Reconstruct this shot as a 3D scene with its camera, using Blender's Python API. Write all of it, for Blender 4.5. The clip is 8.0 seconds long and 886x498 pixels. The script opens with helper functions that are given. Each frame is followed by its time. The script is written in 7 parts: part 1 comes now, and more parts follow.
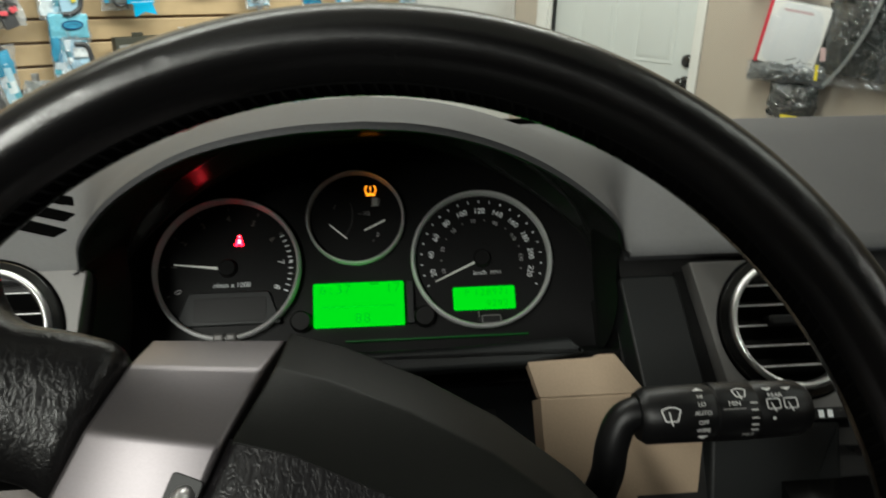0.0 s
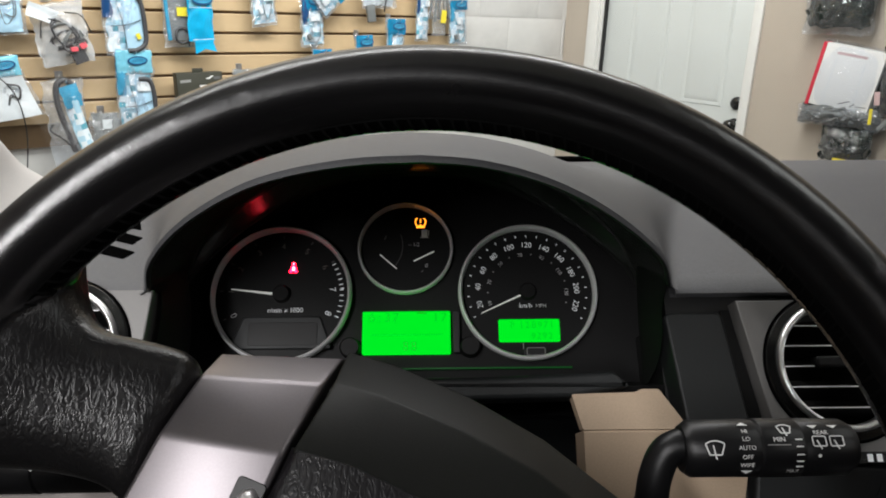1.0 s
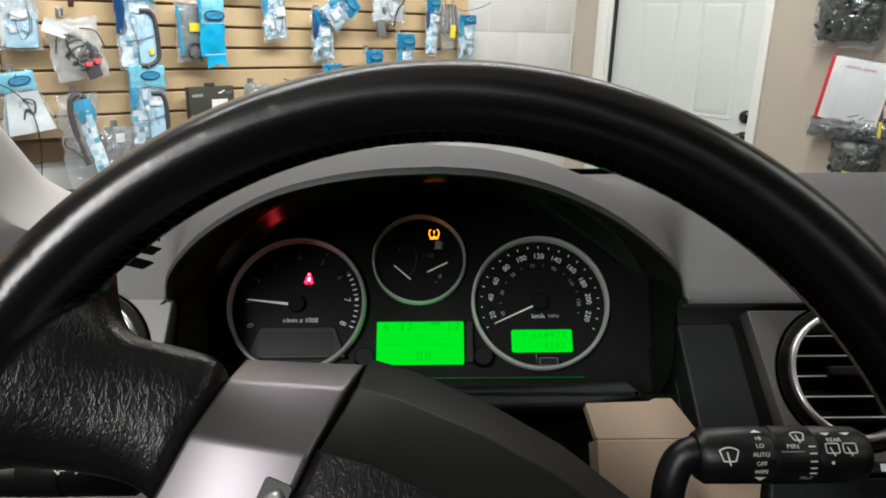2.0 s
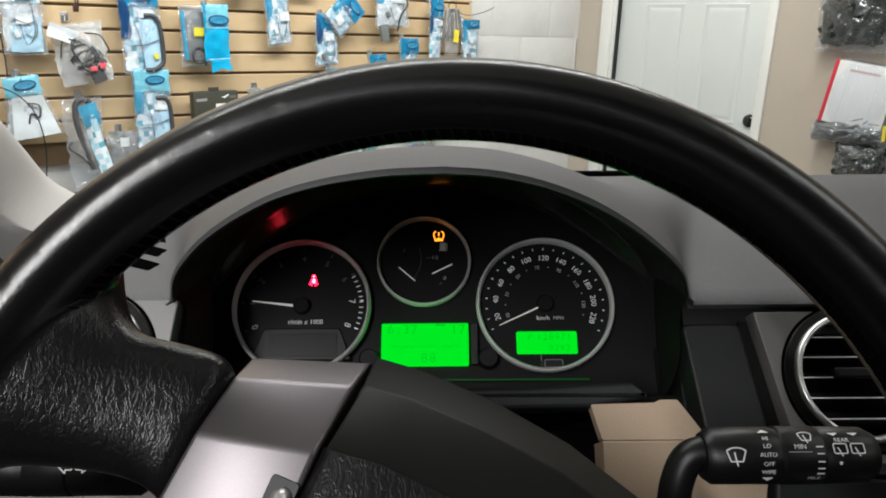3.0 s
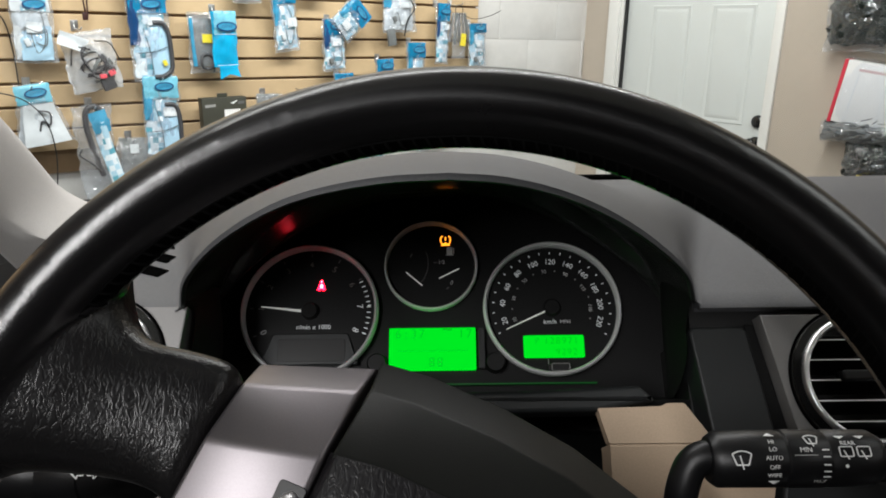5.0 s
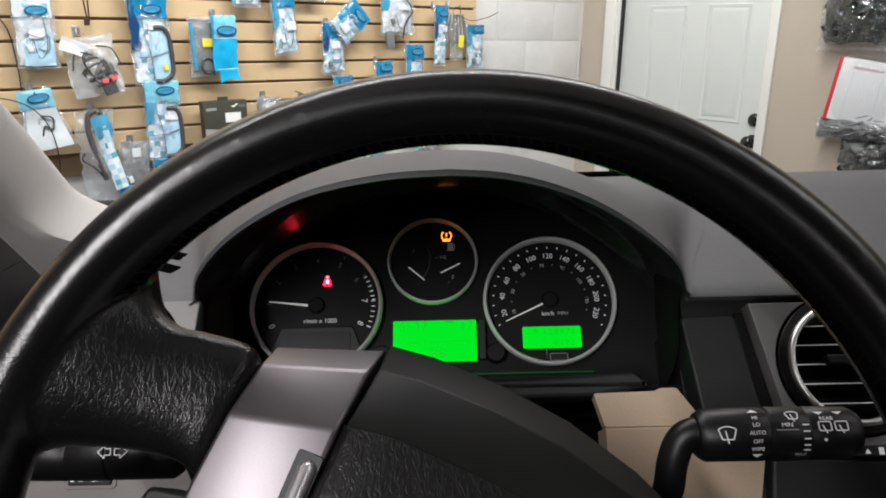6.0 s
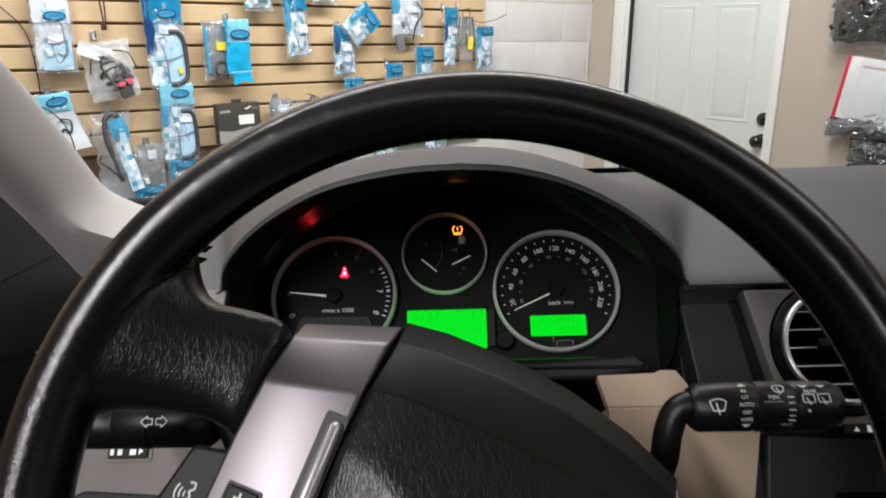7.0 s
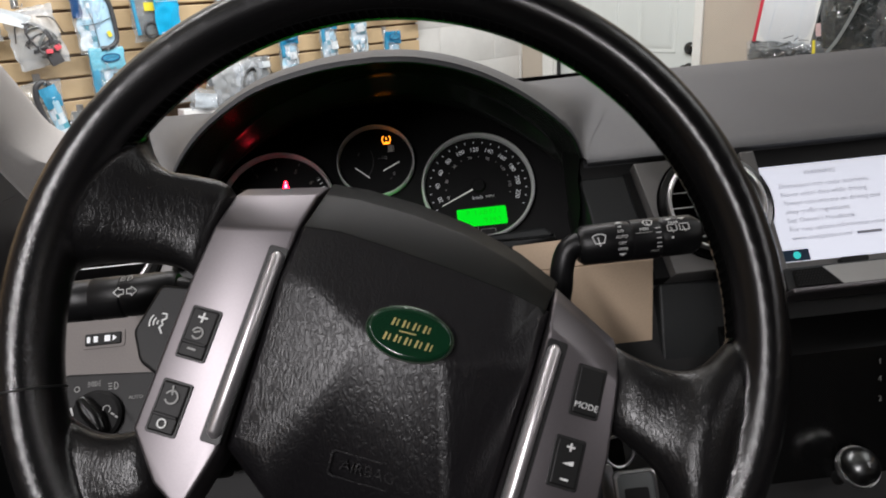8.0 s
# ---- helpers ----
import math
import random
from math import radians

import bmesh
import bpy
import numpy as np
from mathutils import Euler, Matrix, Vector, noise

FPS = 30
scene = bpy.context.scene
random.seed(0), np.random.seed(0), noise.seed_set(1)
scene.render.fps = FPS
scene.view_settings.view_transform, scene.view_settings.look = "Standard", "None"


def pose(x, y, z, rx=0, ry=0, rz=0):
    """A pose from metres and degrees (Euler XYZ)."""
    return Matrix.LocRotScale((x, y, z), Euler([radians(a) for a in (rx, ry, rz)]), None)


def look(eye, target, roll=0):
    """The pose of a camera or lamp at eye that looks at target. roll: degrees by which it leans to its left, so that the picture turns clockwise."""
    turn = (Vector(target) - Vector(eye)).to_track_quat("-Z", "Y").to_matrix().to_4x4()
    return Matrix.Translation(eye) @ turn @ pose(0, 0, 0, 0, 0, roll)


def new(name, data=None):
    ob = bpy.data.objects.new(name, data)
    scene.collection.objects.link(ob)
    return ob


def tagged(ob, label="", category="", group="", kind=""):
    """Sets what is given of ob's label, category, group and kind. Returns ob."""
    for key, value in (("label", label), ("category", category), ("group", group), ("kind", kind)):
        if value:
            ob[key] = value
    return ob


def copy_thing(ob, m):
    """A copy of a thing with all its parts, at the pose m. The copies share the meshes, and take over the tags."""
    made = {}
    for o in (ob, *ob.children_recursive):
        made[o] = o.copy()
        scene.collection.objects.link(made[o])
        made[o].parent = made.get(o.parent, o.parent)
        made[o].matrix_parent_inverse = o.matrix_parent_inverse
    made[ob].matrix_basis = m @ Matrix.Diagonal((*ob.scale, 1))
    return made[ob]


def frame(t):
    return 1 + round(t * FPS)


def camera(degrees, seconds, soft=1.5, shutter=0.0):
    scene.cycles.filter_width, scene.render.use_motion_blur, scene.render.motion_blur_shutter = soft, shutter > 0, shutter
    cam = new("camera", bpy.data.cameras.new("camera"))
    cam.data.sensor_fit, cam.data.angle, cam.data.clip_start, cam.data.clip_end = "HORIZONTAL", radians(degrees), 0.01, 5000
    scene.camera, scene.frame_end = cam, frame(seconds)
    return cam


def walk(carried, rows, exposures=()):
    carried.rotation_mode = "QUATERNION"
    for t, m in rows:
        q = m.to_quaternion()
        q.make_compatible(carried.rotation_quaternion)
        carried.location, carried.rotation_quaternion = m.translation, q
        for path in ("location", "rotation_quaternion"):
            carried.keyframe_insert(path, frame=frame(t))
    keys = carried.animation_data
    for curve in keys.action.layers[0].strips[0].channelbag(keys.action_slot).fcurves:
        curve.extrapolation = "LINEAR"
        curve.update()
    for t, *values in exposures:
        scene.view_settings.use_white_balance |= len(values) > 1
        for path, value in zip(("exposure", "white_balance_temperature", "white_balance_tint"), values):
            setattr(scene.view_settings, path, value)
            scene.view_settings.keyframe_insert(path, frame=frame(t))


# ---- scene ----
cam = camera(62.5, 8.0, soft=1.8, shutter=0.5)
# seconds, eye in metres, turn in degrees
PATH = [
    (0.0, -0.0007, 0.2233, 1.4122, 69.019, -1.572, -4.583),
    (0.5, -0.0075, 0.2145, 1.4155, 71.196, -3.13, -1.925),
    (1.0, -0.006, 0.2082, 1.4138, 71.757, -1.945, -0.937),
    (1.5, -0.0084, 0.202, 1.4144, 72.313, -1.701, -0.496),
    (3.0, -0.012, 0.1997, 1.4116, 73.151, -1.741, -0.084),
    (3.5, -0.01, 0.2056, 1.4105, 73.063, -1.319, 0.212),
    (4.0, -0.0089, 0.2101, 1.4107, 72.911, -0.998, 0.588),
    (4.5, -0.0098, 0.2058, 1.4124, 73.155, -1.284, 0.564),
    (6.0, -0.0114, 0.1738, 1.4153, 73.497, -0.631, 0.286),
    (6.5, -0.0144, 0.1612, 1.4165, 73.425, -0.681, 0.865),
    (7.0, -0.0123, 0.1404, 1.4169, 73.607, -0.234, 1.0),
    (7.2, -0.0059, 0.1137, 1.4105, 73.004, 0.354, 0.359),
    (7.3, -0.0006, 0.0948, 1.4055, 72.2, 0.561, -0.17),
    (7.5, 0.0131, 0.0782, 1.3977, 70.909, 2.259, -1.943),
    (7.8, 0.0123, 0.0562, 1.3903, 70.255, 2.474, -3.519),
    (8.0, 0.0069, 0.0534, 1.3862, 70.192, 2.944, -3.823),
]
walk(cam, [(t, pose(*p)) for t, *p in PATH], [(0.0, -0.33, 6800, -3), (0.4, -0.02, 6600, 7), (1.5, -0.19, 6500, 6), (4.5, -0.19, 6500, 5), (6.0, -0.18, 6500, 9), (6.5, -0.18, 6500, 10), (8.0, -0.15, 6500, 10)])

# ---- places ----
# The car stands a little aslant on the shop floor, turned from the shop's walls.
WHEEL = Vector((0.0, 0.3996, 1.241))
CAR = Matrix.Translation(WHEEL) @ Matrix.Rotation(radians(-2.1), 4, "Y") @ Matrix.Translation(-WHEEL)
SHOP = Matrix.Translation((-0.0685, 0, 0)) @ Matrix.Rotation(radians(38.5), 4, "Z")
COLUMN = radians(36.57)


def facing(p, tilt=36.57, yaw=0.0, roll=0.0):
    """A frame in the car at p whose z looks back to the driver and up by tilt degrees."""
    return CAR @ Matrix.Translation(p) @ Matrix.Rotation(radians(yaw), 4, "Z") @ Matrix.Rotation(radians(90 - tilt), 4, "X") @ Matrix.Rotation(radians(roll), 4, "Z")


# ---- light ----
world = bpy.data.worlds.new("world")
scene.world = world
world.use_nodes = True
world.node_tree.nodes["Background"].inputs[0].default_value = (0.75, 0.85, 1.0, 1)
world.node_tree.nodes["Background"].inputs[1].default_value = 0.03


def tube_light(name, m, sx, sy, watts, colour=(1.0, 0.96, 0.9)):
    data = bpy.data.lights.new(name, "AREA")
    data.shape, data.size, data.size_y, data.energy, data.color = "RECTANGLE", sx, sy, watts, colour
    ob = new(name, data)
    ob.matrix_world = m
    return ob


def lengthwise(eye, target):
    """A lamp at eye that faces target, its long side along the car."""
    z = (Vector(eye) - Vector(target)).normalized()
    x = (Vector((0, 1, 0)) - z * z.y).normalized()
    return Matrix.Translation(eye) @ Matrix((x, z.cross(x), z)).transposed().to_4x4()


WHITE = (1.0, 0.965, 0.985)
tube_light("tube_light_wall", SHOP @ look((1.25, 1.40, 2.88), (1.3, 2.93, 1.05)), 3.0, 0.40, 142, WHITE)
tube_light("tube_light_left", CAR @ lengthwise((-0.81, -1.25, 2.45), (-0.1, 0.40, 1.25)), 1.4, 0.08, 44, WHITE)
# added fill light without a known source, brightens pillar and dash
tube_light("fill_light_right", CAR @ look((1.45, 0.75, 2.80), (-0.1, 0.65, 1.25)), 0.8, 1.4, 8.5, WHITE)
# added fill light without a known source, puts a gleam on the right grip
tube_light("fill_light_side", CAR @ lengthwise((1.93, -0.52, 2.19), (0.17, 0.36, 1.20)), 1.4, 0.08, 4.5, WHITE)


# ---- materials ----
def material(name, colour, rough=0.5, metal=0.0, grain=0.0, scale=60.0, stain=0.0, stain_scale=4.0, bump=0.0, bump_scale=300.0,
             emit=0.0, spec=0.5, pattern="noise", rough_var=0.0, random=0.0, coat=0.0, base=None, grips=None, lay=(0.32, 1.0, 0.8), turn=0.35):
    m = bpy.data.materials.new(name)
    m.use_nodes = True
    t = m.node_tree
    p = t.nodes["Principled BSDF"]
    p.inputs["Roughness"].default_value, p.inputs["Metallic"].default_value = rough, metal
    p.inputs["Specular IOR Level"].default_value = spec
    p.inputs["Coat Weight"].default_value = coat
    p.inputs["Base Color"].default_value = (*(base or colour), 1)
    if emit:
        p.inputs["Emission Color"].default_value = (*colour, 1)
        p.inputs["Emission Strength"].default_value = emit
    co = t.nodes.new("ShaderNodeTexCoord")
    last = None

    def noise_node(s, detail=4.0):
        n = t.nodes.new("ShaderNodeTexNoise")
        n.inputs["Scale"].default_value, n.inputs["Detail"].default_value = s, detail
        t.links.new(co.outputs["Object"], n.inputs["Vector"])
        return n

    def vary(amount, source):
        nonlocal last
        mix = t.nodes.new("ShaderNodeMix")
        mix.data_type, mix.blend_type = "RGBA", "MULTIPLY"
        mix.inputs[0].default_value = 1.0
        ramp = t.nodes.new("ShaderNodeMapRange")
        ramp.inputs["From Min"].default_value, ramp.inputs["From Max"].default_value = 0.25, 0.75
        ramp.inputs["To Min"].default_value, ramp.inputs["To Max"].default_value = 1 - amount, 1 + amount * 0.6
        t.links.new(source, ramp.inputs["Value"])
        if last is None:
            mix.inputs[6].default_value = (*colour, 1)
        else:
            t.links.new(last, mix.inputs[6])
        t.links.new(ramp.outputs[0], mix.inputs[7])
        last = mix.outputs[2]

    if grain:
        vary(grain, noise_node(scale).outputs["Fac"])
    if stain:
        vary(stain, noise_node(stain_scale, 6.0).outputs["Fac"])
    if random:
        info = t.nodes.new("ShaderNodeObjectInfo")
        vary(random, info.outputs["Random"])
    if last is not None:
        t.links.new(last, p.inputs["Base Color"])
    if rough_var:
        ramp = t.nodes.new("ShaderNodeMapRange")
        ramp.inputs["To Min"].default_value, ramp.inputs["To Max"].default_value = rough - rough_var, rough + rough_var
        t.links.new(noise_node(18.0, 6.0).outputs["Fac"], ramp.inputs["Value"])
        t.links.new(ramp.outputs[0], p.inputs["Roughness"])
    if bump:
        b = t.nodes.new("ShaderNodeBump")
        b.inputs["Strength"].default_value, b.inputs["Distance"].default_value = bump, 0.0008
        if pattern == "leather":
            # wandering wrinkles: a stretched noise folded about its middle
            stretch = t.nodes.new("ShaderNodeMapping")
            stretch.vector_type = "TEXTURE"
            stretch.inputs["Scale"].default_value = [1 / v for v in lay]
            stretch.inputs["Rotation"].default_value = (0, 0, turn)
            t.links.new(co.outputs["Object"], stretch.inputs[0])
            w = noise_node(bump_scale, 2.0)
            w.inputs["Distortion"].default_value = 0.8
            t.links.new(stretch.outputs[0], w.inputs["Vector"])
            ramp = t.nodes.new("ShaderNodeMapRange")
            ramp.interpolation_type = "SMOOTHSTEP"
            ramp.inputs["From Min"].default_value, ramp.inputs["From Max"].default_value = 0.0, 0.13
            middle, fold = t.nodes.new("ShaderNodeMath"), t.nodes.new("ShaderNodeMath")
            middle.operation, fold.operation = "SUBTRACT", "ABSOLUTE"
            middle.inputs[1].default_value = 0.5
            t.links.new(w.outputs["Fac"], middle.inputs[0])
            t.links.new(middle.outputs[0], fold.inputs[0])
            t.links.new(fold.outputs[0], ramp.inputs["Value"])
            t.links.new(ramp.outputs[0], b.inputs["Height"])
            if grips:
                # the lower grips of the rim are cut from coarser hide
                split, fade = t.nodes.new("ShaderNodeSeparateXYZ"), t.nodes.new("ShaderNodeMapRange")
                t.links.new(co.outputs["Object"], split.inputs[0])
                t.links.new(split.outputs["Y"], fade.inputs["Value"])
                fade.inputs["From Min"].default_value, fade.inputs["From Max"].default_value = -0.035, 0.03
                fade.inputs["To Min"].default_value, fade.inputs["To Max"].default_value = grips, bump
                t.links.new(fade.outputs[0], b.inputs["Strength"])
        else:
            t.links.new(noise_node(bump_scale, 3.0).outputs["Fac"], b.inputs["Height"])
        t.links.new(b.outputs[0], p.inputs["Normal"])
    return m


def clear_plastic(name, tint=(0.95, 0.97, 1.0), amount=0.28, rough=0.10, see=0.75, crinkle=0.0, folds=38.0):
    """Thin film: mostly see-through, partly milky, with gloss."""
    m = bpy.data.materials.new(name)
    m.use_nodes = True
    t = m.node_tree
    t.nodes.remove(t.nodes["Principled BSDF"])
    out = t.nodes["Material Output"]
    through_film, milky, gloss = t.nodes.new("ShaderNodeBsdfTransparent"), t.nodes.new("ShaderNodeBsdfDiffuse"), t.nodes.new("ShaderNodeBsdfGlossy")
    through_film.inputs[0].default_value = (*tint, 1)
    milky.inputs[0].default_value = (0.8, 0.82, 0.84, 1)
    gloss.inputs["Roughness"].default_value = rough
    if crinkle:
        crease, co = t.nodes.new("ShaderNodeTexNoise"), t.nodes.new("ShaderNodeTexCoord")
        crease.inputs["Scale"].default_value, crease.inputs["Detail"].default_value, crease.inputs["Distortion"].default_value = folds, 2.0, 1.5
        dent = t.nodes.new("ShaderNodeBump")
        dent.inputs["Strength"].default_value, dent.inputs["Distance"].default_value = crinkle, 0.02
        t.links.new(co.outputs["Object"], crease.inputs["Vector"])
        t.links.new(crease.outputs["Fac"], dent.inputs["Height"])
        t.links.new(dent.outputs[0], gloss.inputs["Normal"])
    a, b = t.nodes.new("ShaderNodeMixShader"), t.nodes.new("ShaderNodeMixShader")
    a.inputs[0].default_value = 1 - see
    fres = t.nodes.new("ShaderNodeMapRange")
    facing_node = t.nodes.new("ShaderNodeLayerWeight")
    t.links.new(facing_node.outputs["Facing"], fres.inputs["Value"])
    fres.inputs["From Min"].default_value, fres.inputs["From Max"].default_value = 0.3, 1.0
    fres.inputs["To Min"].default_value, fres.inputs["To Max"].default_value = amount * 0.22, amount
    t.links.new(through_film.outputs[0], a.inputs[1])
    t.links.new(milky.outputs[0], a.inputs[2])
    t.links.new(fres.outputs[0], b.inputs[0])
    t.links.new(a.outputs[0], b.inputs[1])
    t.links.new(gloss.outputs[0], b.inputs[2])
    t.links.new(b.outputs[0], out.inputs[0])
    return m


def checked(name, a, b, c, size):
    """Printed squares in three tints."""
    m = material(name, a, 0.3)
    t = m.node_tree
    p = t.nodes["Principled BSDF"]
    co = t.nodes.new("ShaderNodeTexCoord")
    snap = t.nodes.new("ShaderNodeVectorMath")
    snap.operation = "SNAP"
    snap.inputs[1].default_value = (size, size, 10.0)
    t.links.new(co.outputs["Object"], snap.inputs[0])
    n = t.nodes.new("ShaderNodeTexWhiteNoise")
    t.links.new(snap.outputs[0], n.inputs["Vector"])
    ramp = t.nodes.new("ShaderNodeValToRGB")
    ramp.color_ramp.interpolation = "CONSTANT"
    e = ramp.color_ramp.elements
    e[0].color, e[1].color, e[1].position = (*a, 1), (*b, 1), 0.45
    e.new(0.84).color = (*c, 1)
    t.links.new(n.outputs["Value"], ramp.inputs[0])
    t.links.new(ramp.outputs[0], p.inputs["Base Color"])
    return m


